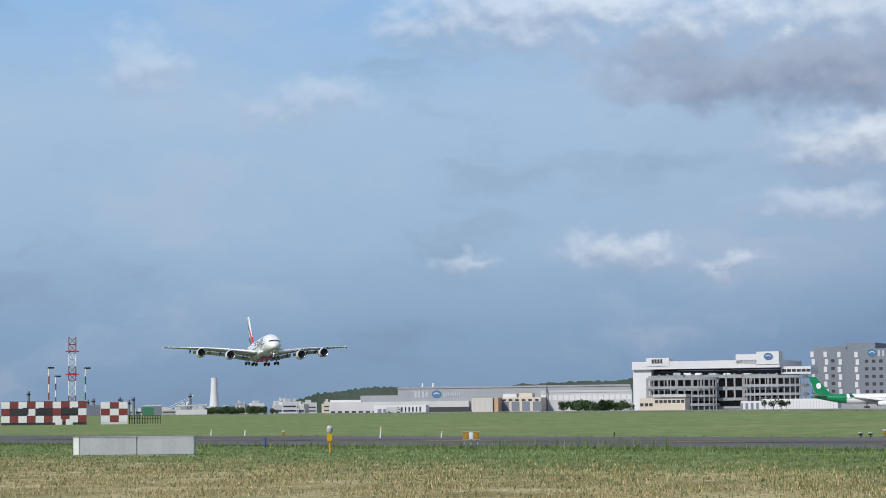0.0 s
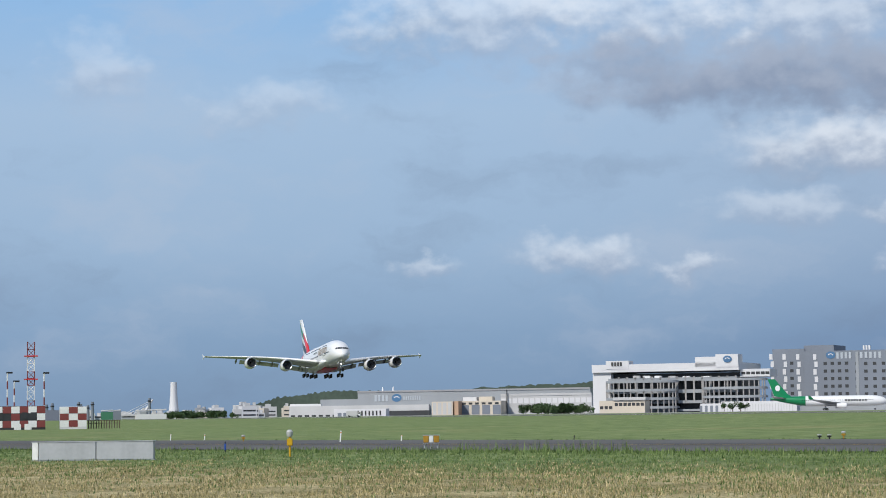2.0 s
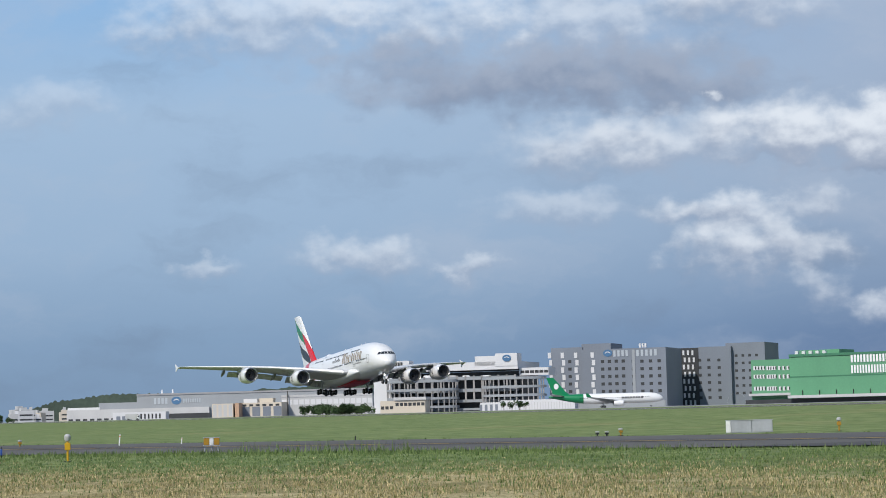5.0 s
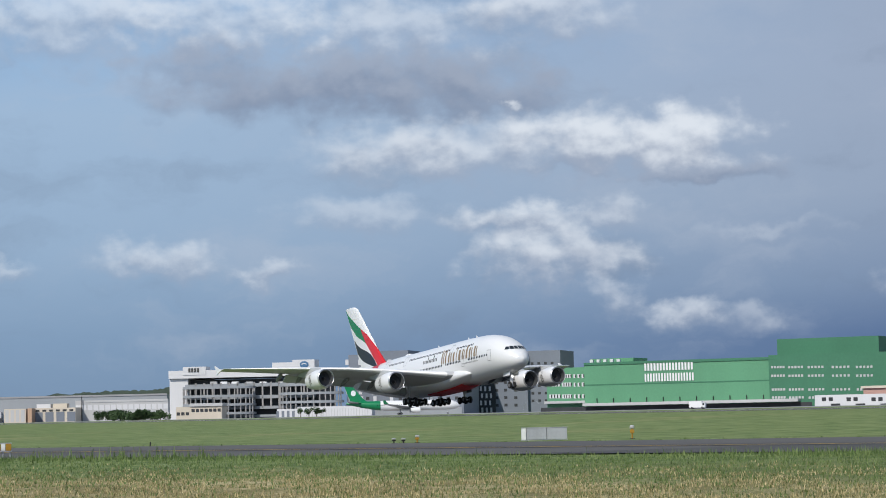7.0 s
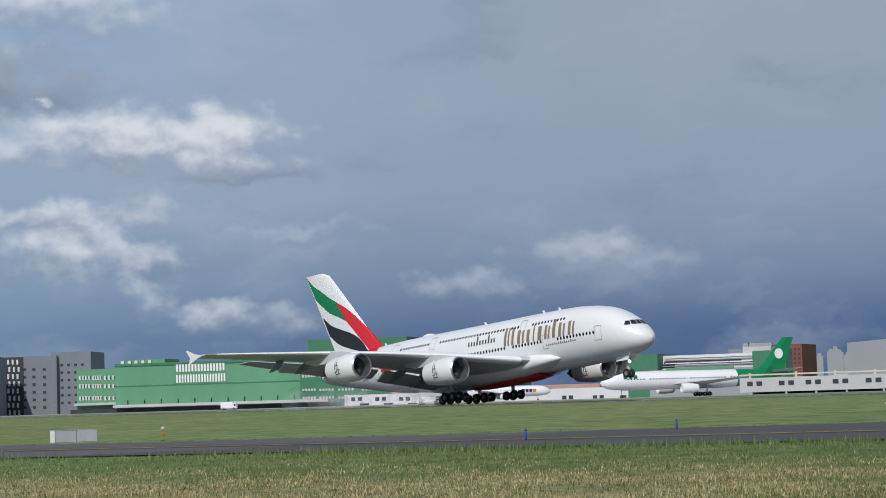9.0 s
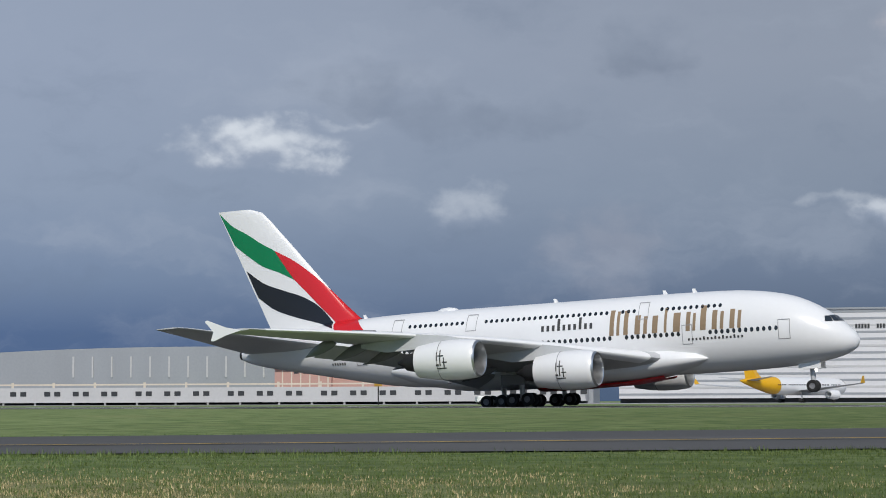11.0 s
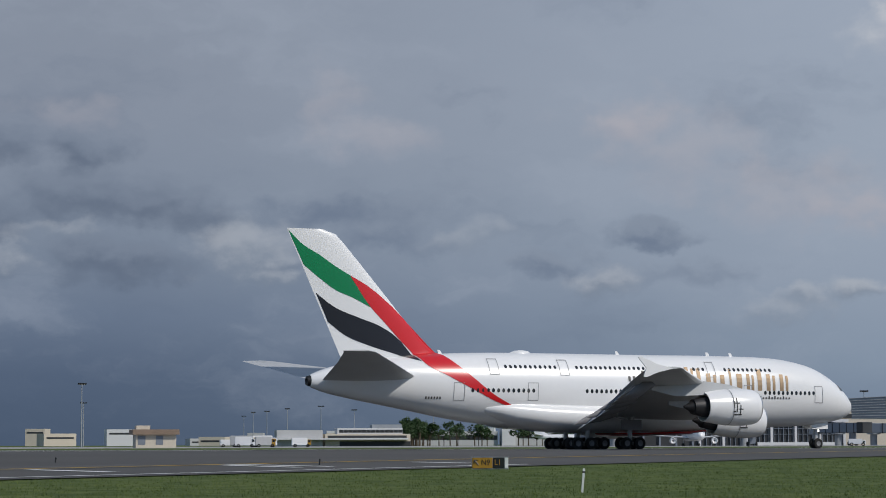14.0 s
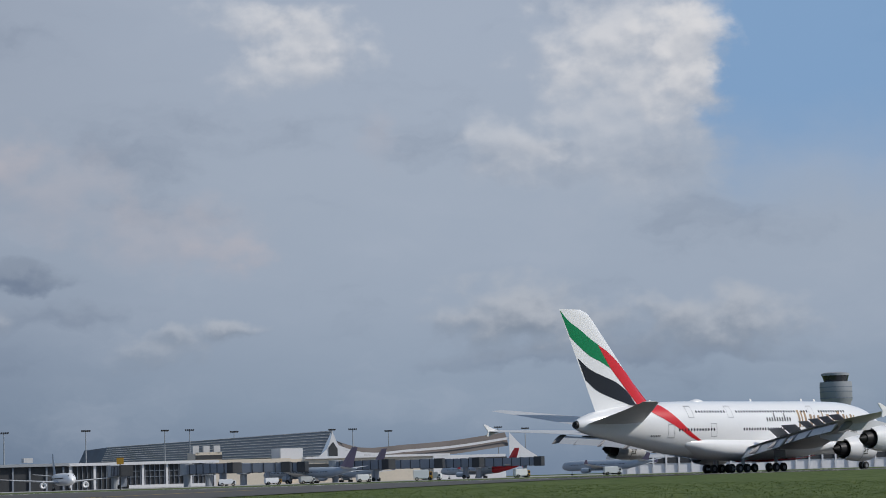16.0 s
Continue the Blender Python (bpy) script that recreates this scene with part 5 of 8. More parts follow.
def green_warehouse():
    s = Site(az7(1200), 1060, -20)
    h = house("warehouse", "huge green clad cargo warehouse with a white canopy", "warehouse", s)

    def q(x, y):
        return az7(x), el7(x, y)
    block(s, h, "body", q(962, 652), q(1040, 650), 40, GREEN_WALL, 6, label="green office end")
    block(s, h, "body", q(1038, 646), q(1366, 634), 60, GREEN_WALL, label="light green clad hall")
    block(s, h, "body", q(1366, 630), q(1580, 627), 60, GREEN_DEEP, -0.6, label="deep green clad hall")
    block(s, h, "body", q(1580, 630), q(1735, 634), 60, GREEN_DEEP, -1.2, label="deep green clad hall")
    block(s, h, "stair_end", q(1699, 642), q(1744, 644), 20, GREEN_WALL, -3)
    block(s, h, "roof_room", q(1585, 620), q(1647, 621), 20, GREEN_DEEP, 6, el7(1585, 634))
    row_of(s, h, "window", az7(1706), az7(1738), 2, el7(1720, 657), 1.6, 1.8, PALE, -3.1, 0.1)
    row_of(s, h, "window", az7(1706), az7(1738), 2, el7(1720, 673), 1.6, 1.8, PALE, -3.1, 0.1)
    row_of(s, h, "window", az7(1600), az7(1690), 14, el7(1640, 656), 1.3, 1.3, PALE, -1.3, 0.1)
    row_of(s, h, "window", az7(1600), az7(1690), 14, el7(1640, 672), 1.3, 1.3, PALE, -1.3, 0.1)
    block(s, h, "roof_room", q(1022, 635), q(1100, 637), 20, GREEN_WALL, 20)
    block(s, h, "roof_room", q(1368, 601), q(1547, 602), 40, GREEN_DEEP, 12)
    block(s, h, "trim", q(1038, 645), q(1366, 633), 0.8, GREEN_DEEP, -0.5, el7(1038, 647), )
    block(s, h, "cladding_seam", q(1038, 681), q(1366, 676), 0.3, GREEN_DEEP, -0.15, el7(1038, 683))
    block(s, h, "canopy", q(962, 711), q(1040, 709), 5, PALE, 2, el7(962, 715))
    block(s, h, "canopy", q(1040, 714), q(1420, 707), 5, PALE, -5, el7(1040, 719), "pale loading canopy")
    # near-black strip as painted shade below the canopy
    block(s, h, "dock", q(960, 722), q(1440, 714), 1, SHADE, -1.0, None, "near-black strip painted as the shade in the loading docks")
    for y in (666, 681, 702):
        for x0, x1 in ((968, 984), (991, 1004), (1012, 1034)):
            row_of(s, h, "window", az7(x0), az7(x1), 4, el7(x0, y), 1.1, 2.0, WHITE_WALL, 5.95, 0.1)
            row_of(s, h, "pane", az7(x0 + 2), az7(x1 + 2), 4, el7(x0, y), 0.55, 1.5, SHADE, 5.9, 0.1)
    for y in (651, 666, 690, 704):
        for x0, x1 in ((1372, 1392), (1402, 1424), (1436, 1460), (1478, 1505), (1520, 1545)):
            row_of(s, h, "window", az7(x0), az7(x1), 5, el7(x0, y), 1.0, 1.1, PALE, -0.65, 0.1)
    row_of(s, h, "roof_vent", az7(1044), az7(1092), 5, el7(1070, 639), 1.6, 1.6, WHITE_WALL, 6, 0.8)
    row_of(s, h, "bracket", az7(1060), az7(1355), 11, el7(1200, 707), 0.2, 2.6, DARK, -0.5, 0.4)
    n = 8
    bars(s, h, "sign_bars", az7(1146), az7(1234), el7(1190, 656), el7(1190, 643), 2 * n, WHITE, -0.35, 0.38, "white plain sign bars")
    bars(s, h, "sign_bars", az7(1146), az7(1235), el7(1190, 675), el7(1190, 661), 18, WHITE, -0.35, 0.42, "white plain sign bars")
    s = Site(az7(1650), 985, -20)
    h = house("pink_hall", "long pink walled hall behind the apron sheds", "hall", s)
    block(s, h, "body", q(1529, 688), q(1656, 684), 20, PINK_WALL)
    block(s, h, "body", q(1656, 688), q(1900, 694), 20, PINK_WALL, 2)
    block(s, h, "roof", q(1526, 684), q(1658, 681), 22, CREAM, -1, el7(1529, 688))
    row_of(s, h, "louvre", az7(1665), az7(1890), 20, el7(1770, 697), 4.0, 3.0, ORANGE_WALL, 2)
    s = Site(az7(1690), 960, -20)
    h = house("white_shed", "long low white apron shed with square windows", "shed", s)
    block(s, h, "hall", q(1444, 700), q(1960, 700), 12, WHITE_WALL)
    for x in (1460, 1503, 1546, 1600, 1660, 1838, 1893, 1945):
        row_of(s, h, "window", az7(x), az7(x + 12), 2, el7(x, 707), 2.0, 1.7, SHADE)
        row_of(s, h, "gate", az7(x + 20), az7(x + 20), 1, el7(x + 20, 719), 4.5, 2.4, SHADE)
    s = Site(az7(943), 1040, 0)
    h = house("fuel_tent", "small white domed tent", "tent", s)
    w = (s.x(az7(960)) - s.x(az7(928))) / 2
    dome = [[(w * math.cos(a), -3 + 6 * k / 4, 5.5 * math.sin(a) ** 0.6) for a in [math.pi * j / 10 for j in range(11)]] for k in range(5)]
    part("canvas", loft(dome, closed=False), WHITE_WALL, h)


def el9(x, y):
    return 0.319 - (y - 690) * 0.01496 - (x - 784) * 0.000447


def az9(x):
    return -59.237 + (-36.109 - -59.237) * x / 1568


def cargo_row():
    s = Site(az9(1250), 760, -14)
    h = house("cargo_terminal", "stepped white and grey cargo terminal with green panels", "terminal", s)

    def q(x, y):
        return az9(x), el9(x, y)
    block(s, h, "body", q(1110, 628), q(1164, 628), 30, GREEN_DEEP, 4, label="deep green end")
    block(s, h, "body", q(1150, 656), q(1365, 656), 40, MID_WALL, 3)
    block(s, h, "upper_floor", q(1164, 630), q(1362, 628), 30, WHITE_WALL, 12, el9(1164, 645))
    block(s, h, "upper_floor", q(1190, 646), q(1355, 644), 30, PALE, 8, el9(1190, 655))
    block(s, h, "roof_room", q(1305, 614), q(1356, 613), 20, PALE, 14, el9(1305, 630))
    block(s, h, "roof_room", q(1277, 618), q(1305, 618), 20, GREY_WALL, 16, el9(1305, 630))
    for y in (633, 638, 643, 648, 653):
        block(s, h, "band", q(1168, y), q(1360, y - 1), 1, WHITE_WALL if y % 2 else GREY_WALL, 7.6 if y > 644 else 11.6, el9(1168, y + 2))
    block(s, h, "stair_tower", q(1336, 622), q(1394, 620), 12, GREEN_DEEP, 1.5, None, "green stair tower")
    block(s, h, "green_band", q(1180, 652), q(1300, 650), 1, GREEN_WALL, 2.4, el9(1180, 657))
    row_of(s, h, "window", az9(1170), az9(1300), 22, el9(1230, 641), 1.8, 1.2, SHADE, 11.9)
    row_of(s, h, "window", az9(1160), az9(1360), 34, el9(1250, 663), 2.0, 1.3, SHADE, 2.9)
    row_of(s, h, "roof_unit", az9(1310), az9(1350), 5, el9(1330, 611), 2.4, 1.6, MID_WALL, 16, 1.0)
    s = Site(az9(1390), 880, -14)
    h = house("brick_block", "dark red brick block behind the cargo terminal", "building", s)
    block(s, h, "body", q(1356, 612), q(1425, 611), 25, mat("dark_red_brick", (0.20, 0.07, 0.055), 0.8, var=0.12, scale=0.3), 0)
    for k in range(6):
        row_of(s, h, "window", az9(1362), az9(1420), 9, el9(1390, 620 + 8 * k), 0.9, 0.8, SHADE)
    # the long white gallery on posts
    s = Site(-29.283, 560, -12)
    h = house("freight_gallery", "long white freight gallery on posts with small square windows", "gallery", s)
    a0, a1 = -39.863, -20.114
    e_top, e_low = 0.406, 0.006
    x0, x1 = s.x(a0), s.x(a1)
    part("gallery", box(x0, x1, 0, 20, s.z(-25.621, e_low), s.z(-25.621, e_top)), PALE, h, "long pale clad upper floor")
    part("roof_rail", box(x0, x1, 0, 0.5, s.z(-25.621, 0.510) - 0.4, s.z(-25.621, 0.510)), CREAM, h)
    # near-black slab stands in for the shade under the gallery
    part("undercroft_shade", box(x0, x1, 9, 12, 0, s.z(-25.621, e_low)), SHADE, h)
    zc = s.z(-25.621, 0.243)
    for name, w, hh, m, step, z, f in (("window", 1.6, 1.2, SHADE, 7.6, zc, 0), ("post", 0.5, 2.2, PALE, 8.5, 1.0, 0.3), ("rail_post", 0.6, 1.6, CREAM, 11.0, s.z(-25.621, 0.465), 0.2)):
        me = mesh_of(box(-w / 2, w / 2, -0.1, 0.1, -hh / 2, hh / 2), name, m)
        k = 0
        x = x0 + 3
        while x < x1 - 2:
            for dx in ((0, 2.7) if name == "window" else (0,)):
                ob = new(name, me)
                ob.parent = h
                ob.matrix_basis = Matrix.Translation((x + dx, f, z))
            x += step * (1 if k % 3 else 1.2)
            k += 1
    s = Site(-27.390, 600, -12)
    h = house("pink_store", "pink walled store with a cream roof", "store", s)
    block(s, h, "body", (-28.328, 0.925), (-26.834, 0.985), 20, PINK_WALL)
    block(s, h, "body", (-26.833, 0.866), (-23.101, 0.745), 20, PINK_WALL, 2)
    block(s, h, "roof", (-28.372, 0.969), (-26.776, 1.015), 22, CREAM, -1, 0.881)
    block(s, h, "roof", (-26.834, 0.911), (-23.071, 0.790), 22, CREAM, 1, 0.822)
    row_of(s, h, "rib", -28.121, -26.920, 6, 0.630, 0.35, 6, CREAM)
    row_of(s, h, "window", -27.756, -27.023, 4, 0.792, 1.4, 0.8, SHADE)
    for k, (a, b, e) in enumerate(((-27.9, -24.9, 1.10), (-26.6, -23.4, 1.00), (-25.8, -23.2, 0.90), (-28.1, -26.9, 1.13))):
        part("roof_pipe", tube((s.x(a), 8 - k, s.z(a, e)), (s.x(b), 8 - k, s.z(b, e)), 0.28, n=8), CREAM if k % 2 else PALE, h, "pale roof pipe")
        for t in range(6):
            x = s.x(a) + (s.x(b) - s.x(a)) * (t + 0.5) / 6
            part("pipe_stand", box(x - 0.12, x + 0.12, 7.9 - k, 8.1 - k, s.z(a, 0.8), s.z(a, e)), MID_WALL, h)
    for k in range(7):
        a = -26.4 + 0.46 * k
        part("roof_plant", box(s.x(a) - 1.2, s.x(a) + 1.0 + 0.3 * (k % 3), 5, 8, s.z(a, 0.8), s.z(a, 0.98 + 0.07 * (k % 3)), 0.1), PALE if k % 2 else CREAM, h)
    s = Site(-27.832, 820, -12)
    h = house("vaulted_hangar", "wide grey hangar with a shallow vaulted roof", "hangar", s)
    x0, x1 = s.x(-37.053), s.x(-23.846)
    zt, zl = s.z(-28.126, 1.487), s.z(-30.735, 1.157)
    ring = [(x0 + (x1 - x0) * k / 24, zl + (zt - zl) * math.sin(math.pi * (0.08 + 0.84 * k / 24)) ** 0.8) for k in range(25)]
    part("roof", loft([[(x0, y, 0)] + [(x, y, z) for x, z in ring] + [(x1, y, 0)] for y in (0, 50)]), MID_WALL, h, "grey ribbed vaulted hall", smooth=False)
    row_of(s, h, "roof_unit", -28.857, -24.144, 12, 1.252, 4.0, 2.0, PALE, -1.5, 1.0)
    row_of(s, h, "pier", -33.574, -24.143, 20, 0.940, 0.6, 8.0, PALE, -0.1, 0.3)
    s = Site(-21.827, 640, -8)
    h = house("engine_test_house", "grey test house with a white cross-braced gantry", "building", s)
    block(s, h, "body", (-21.240, 1.708), (-19.906, 1.680), 18, MID_WALL)
    block(s, h, "roof_box", (-24.173, 1.583), (-21.210, 1.678), 22, WHITE_WALL, 1, 1.141)
    block(s, h, "body", (-24.095, 1.111), (-21.236, 1.114), 18, MID_WALL, 2)
    row_of(s, h, "seam", -21.015, -20.053, 5, 1.292, 0.2, 9.5, PALE)
    xa, xb = s.x(-23.147), s.x(-22.194)
    za, zb = s.z(-22.708, 0.699), s.z(-22.708, 1.409)
    for p, q2 in (((xa, za), (xb, zb)), ((xa, zb), (xb, za)), ((xa, zb), (xb, zb)), ((xa, za), (xa, zb)), ((xb, za), (xb, zb)), ((xa, za), (xb, za))):
        part("brace", tube((p[0], -1.5, p[1]), (q2[0], -1.5, q2[1]), 0.35, n=6), WHITE_WALL, h)


def banded_building():
    s = Site(-14.669, 560, -5)
    h = house("catering_building", "tall white building clad in grey and white bands", "building", s)
    xl, xr = s.x(-19.227), s.x(-8.336)
    ztop, zlow = s.z(-18.621, 2.349), s.z(-18.621, 0.060)
    part("body", box(xl, xr, 0, 60, zlow, ztop), WHITE_WALL, h, "white clad body")
    # shade below the raised body, as a near-black block
    part("undercroft_shade", box(xl, xr, 2, 50, 0, zlow), SHADE, h)
    nb = 13
    for k in range(nb):
        z = zlow + (ztop - zlow) * (k + 0.45) / nb
        part("grey_band", box(xl - 0.05, xr + 0.05, -0.08, 0, z, z + 0.55), PALE if k % 3 == 1 else MID_WALL, h, "grey cladding band")
    part("roof_edge", box(xl - 0.3, xr + 0.3, -0.4, 0.6, ztop - 0.1, ztop + 0.35), MID_WALL, h)
    # lower wing further along
    xw = s.x(-4.121)
    zw = s.z(-6.148, 0.741)
    part("low_wing", box(xr + 0.02, xw, -2, 40, zlow, zw), WHITE_WALL, h, "lower white wing")
    part("low_wing", box(xw + 0.02, xw + 4.0, 4, 44, zlow, zw - 0.3), PALE, h)
    for k in range(4):
        z = zlow + (zw - zlow) * (k + 0.5) / 4
        part("grey_band", box(xr, xw + 0.05, -2.08, -2, z, z + 0.5), PALE, h, "grey cladding band")
    # the same painted shade under the low wing
    part("undercroft_shade", box(xr + 0.05, xw, 0, 38, 0, zlow), SHADE, h)

    def wins(az0, az1, n, zc, m=SHADE, w=0.9, hh=1.1, front=-0.1):
        me = mesh_of(box(-w / 2, w / 2, -0.08, 0.08, -hh / 2, hh / 2), "window", m)
        for k in range(n):
            ob = new("window", me)
            ob.parent = h
            ob.matrix_basis = Matrix.Translation((s.x(az0) + (s.x(az1) - s.x(az0)) * k / max(n - 1, 1), front, zc))
    zrow = s.z(-12.624, 1.924)
    for x0, n in ((30, 5), (67, 5), (167, 5), (267, 4), (302, 5), (-60, 4)):
        wins(az123(x0), az123(x0 + 5.3 * (n - 1)), n, zrow, w=0.5)
    zrow2 = s.z(-6.147, 0.384)
    for x0 in (342, 392, 442, 492, 542, 592):
        wins(az123(x0), az123(x0 + 18), 4, zrow2, w=0.5, hh=0.8, front=-2.1)
    # sign bars in the upper storey and openings
    bars(s, h, "sign_bars", -16.587, -13.847, 1.581, 1.878, 8, MID_WALL, -0.12, 0.22, "grey plain sign bars")
    bars(s, h, "sign_bars", -16.583, -13.814, 1.270, 1.403, 20, GREY_WALL, -0.12, 0.35, "grey plain sign bars")
    wins(-18.655, -18.192, 2, s.z(-18.481, 1.821), w=1.9, hh=1.5)


def az123(x):
    return -13.480 + (9.662 - -13.480) * x / 1568


def az131(x):
    return 1.171 + (24.279 - 1.171) * x / 1568


def el131(x, y):
    return 1.334 - (y - 690) * 0.01496 + (x - 784) * 0.000032


def old_terminal():
    s = Site(-6.894, 640, 6)
    h = house("hotel", "tan brick hotel with rows of windows", "hotel", s)
    block(s, h, "body", (-8.350, 1.630), (-7.194, 1.633), 25, ORANGE_WALL)
    block(s, h, "body", (-7.193, 1.454), (-5.034, 1.457), 25, ORANGE_WALL, 3)
    block(s, h, "roof_edge", (-8.349, 1.482), (-5.034, 1.471), 1, CREAM, -0.5, 1.348)
    for k in range(3):
        row_of(s, h, "window", -8.257, -5.108, 22, 1.217 - 0.215 * k, 1.3, 1.5, SHADE)
    s = Site(-2.000, 560, 4)
    h = house("terrace_block", "cream low block with vertical fins", "building", s)
    block(s, h, "body", (-3.337, 0.327), (-0.657, 0.332), 15, CREAM)
    block(s, h, "roof", (-3.367, 0.386), (-0.629, 0.391), 17, PALE, -1, 0.313)
    row_of(s, h, "fin", -3.132, -0.831, 9, 0.124, 0.5, 3.4, PALE, -0.3, 0.3)
    row_of(s, h, "window", -3.016, -0.948, 8, 0.153, 1.6, 1.8, SHADE)
    s = Site(-0.180, 900, 6)
    h = house("school_block", "cream stepped block with a red roof room", "building", s)
    block(s, h, "body", (-0.845, 1.203), (0.510, 1.207), 20, CREAM)
    block(s, h, "roof_room", (-0.729, 1.381), (-0.406, 1.382), 8, PINK_WALL, 4, 1.188)
    for k in range(2):
        row_of(s, h, "window", -0.724, 0.409, 8, 1.028 - 0.18 * k, 1.4, 1.5, SHADE)
    s = Site(1.297, 980, 6)
    h = house("far_office", "pale far office with long window bands", "office", s)
    block(s, h, "body", (0.512, 1.015), (1.962, 1.019), 20, PALE)
    block(s, h, "roof_room", (1.574, 1.330), (1.960, 1.331), 10, WHITE_WALL, 3, 1.003)
    for k in range(2):
        block(s, h, "window_band", (0.572, 0.926 - 0.15 * k), (1.904, 0.926 - 0.15 * k), 0.4, SHADE, -0.2, 0.852 - 0.15 * k)
    def q(x, y):
        return az131(x), el131(x, y)
    s = Site(3.630, 600, 4)
    h = house("tan_office", "tan brick office with a white window band and red-brown roof", "office", s)
    block(s, h, "body", q(70, 749), q(270, 749), 18, TAN_BRICK)
    block(s, h, "corner_bay", q(72, 752), q(117, 752), 3, TAN_BRICK, -0.5, el131(72, 776))
    block(s, h, "corner_bay", q(217, 752), q(269, 752), 3, TAN_BRICK, -0.5, el131(217, 776))
    block(s, h, "roof", q(66, 735), q(135, 736), 12, RED_ROOF, 4, el131(66, 749), "red-brown pitched roof")
    block(s, h, "roof_room", q(224, 743), q(256, 743), 6, CREAM, 3, el131(224, 749))
    block(s, h, "plinth", q(64, 775), q(274, 775), 2, BROWN_ROOF, -1.2)
    block(s, h, "parapet", q(118, 747), q(270, 747), 0.5, DULL, -0.3, el131(118, 750))
    row_of(s, h, "pilaster", az131(118), az131(205), 5, el131(160, 762), 0.35, 3.9, BROWN_ROOF, -0.1, 0.2)
    for x in (123, 140, 160, 182, 204):
        row_of(s, h, "window", az131(x), az131(x + 9), 3, el131(x, 765), 0.62, 1.7, WHITE_WALL, 0, 0.12)
        row_of(s, h, "pane", az131(x + 2), az131(x + 11), 3, el131(x, 765), 0.4, 1.4, SHADE, -0.02, 0.14)
    s = Site(7.452, 620, 5)
    h = house("old_pier", "weathered white low pier, toned down for cloud shade, with open bays and a stepped upper floor", "terminal pier", s)
    # DULL walls here: stains plus cloud shade in the colour
    block(s, h, "parapet", q(272, 751), q(572, 750), 20, DULL, 0, el131(272, 762), "stained white parapet wall, toned down for cloud shade")
    block(s, h, "roof_slab", q(270, 763), q(588, 762), 24, PALE, -3, el131(270, 768))
    block(s, h, "coping", q(272, 749), q(572, 748), 0.6, PALE, -0.4, el131(272, 751))
    # near-black back wall carries the shade of the open bays
    block(s, h, "bay_shade", q(276, 768), q(582, 768), 3, SHADE, 6)
    row_of(s, h, "bay_post", az131(280), az131(580), 15, el131(430, 778), 0.7, 3.3, PALE, -1, 0.35)
    row_of(s, h, "bay_wall", az131(283), az131(318), 2, el131(300, 778), 1.6, 3.1, DULL, 1, 0.3)
    row_of(s, h, "glass_bay", az131(292), az131(345), 3, el131(320, 779), 2.6, 2.4, mat("green_glass", (0.10, 0.20, 0.20), 0.2, var=0.1), 2)
    block(s, h, "office_floor", q(345, 731), q(575, 731), 15, DULL, 8, el131(345, 750), "stained cream upper floor, toned down for cloud shade")
    block(s, h, "roof_edge", q(352, 725), q(590, 725), 16, PALE, 6.5, el131(352, 730))
    block(s, h, "roof_room", q(305, 728), q(340, 728), 10, BROWN_ROOF, 9, el131(305, 750))
    block(s, h, "roof_room", q(315, 722), q(338, 722), 6, DULL, 10, el131(315, 730))
    block(s, h, "roof_room", q(338, 718), q(396, 719), 10, CREAM, 8.5, el131(338, 731))
    block(s, h, "stair_tower", q(438, 708), q(475, 708), 9, CREAM, 7.2, el131(438, 749), "cream stair tower")
    block(s, h, "tower_cap", q(437, 707), q(476, 707), 10, PALE, 6.9, el131(437, 709))
    part("dome", lathe_z(s.x(az131(488)), 12, [(s.z(az131(488), el131(488, 727)), 1.5), (s.z(az131(488), el131(488, 720)), 1.6), (s.z(az131(488), el131(488, 716)), 0.9), (s.z(az131(488), el131(488, 715)), 0.1)], 16), PALE, h, "pale round radar dome", smooth=True)
    for x0, x1, n in ((366, 392, 6), (398, 432, 8), (480, 520, 9), (526, 570, 10)):
        row_of(s, h, "window", az131(x0), az131(x1), n, el131(x0, 738), 0.55, 1.5, SHADE, 7.9)
    row_of(s, h, "window", az131(444), az131(468), 3, el131(456, 735), 0.8, 1.8, SHADE, 7.1)
    row_of(s, h, "railing_post", az131(300), az131(570), 46, el131(430, 747), 0.08, 1.0, MID_WALL, -0.3, 0.05)
    block(s, h, "hand_rail", q(300, 744), q(570, 743), 0.1, MID_WALL, -0.3, el131(300, 745))
    part("flagpole", tube((s.x(az131(505)), -6, 0), (s.x(az131(505)), -6, s.z(az131(505), el131(505, 691))), 0.13, 0.08), PALE, h)
    for x, y, w in ((345, 715, 1.6), (372, 714, 1.0), (402, 722, 1.6), (420, 721, 1.2), (520, 722, 1.8), (548, 721, 1.2)):
        part("roof_unit", box(s.x(az131(x)) - w, s.x(az131(x)) + w, 10, 12, s.z(az131(x), el131(x, 727)), s.z(az131(x), el131(x, y)), 0.1), MID_WALL, h)
    # control room on the pier's end
    s2 = Site(10.277, 600, 5)
    h = house("ramp_control", "white apron control room with slanted glass", "control room", s2)
    block(s2, h, "shaft", q(585, 756), q(632, 756), 10, DULL)
    xa, xb = s2.x(az131(585)), s2.x(az131(630))
    z0, z1, z2, z3 = (s2.z(az131(600), el131(600, y)) for y in (756, 744, 733, 727))
    part("glass_band", loft([[(xa - o, -o, z), (xb + o, -o, z), (xb + o, 8, z), (xa - o, 8, z)] for o, z in ((0.1, z0), (0.8, z1))]), SHADE, h, "dark slanted control room glass")
    part("upper_wall", loft([[(xa - o, -o, z), (xb + o, -o, z), (xb + o, 8, z), (xa - o, 8, z)] for o, z in ((0.8, z1), (1.3, z2))]), PALE, h)
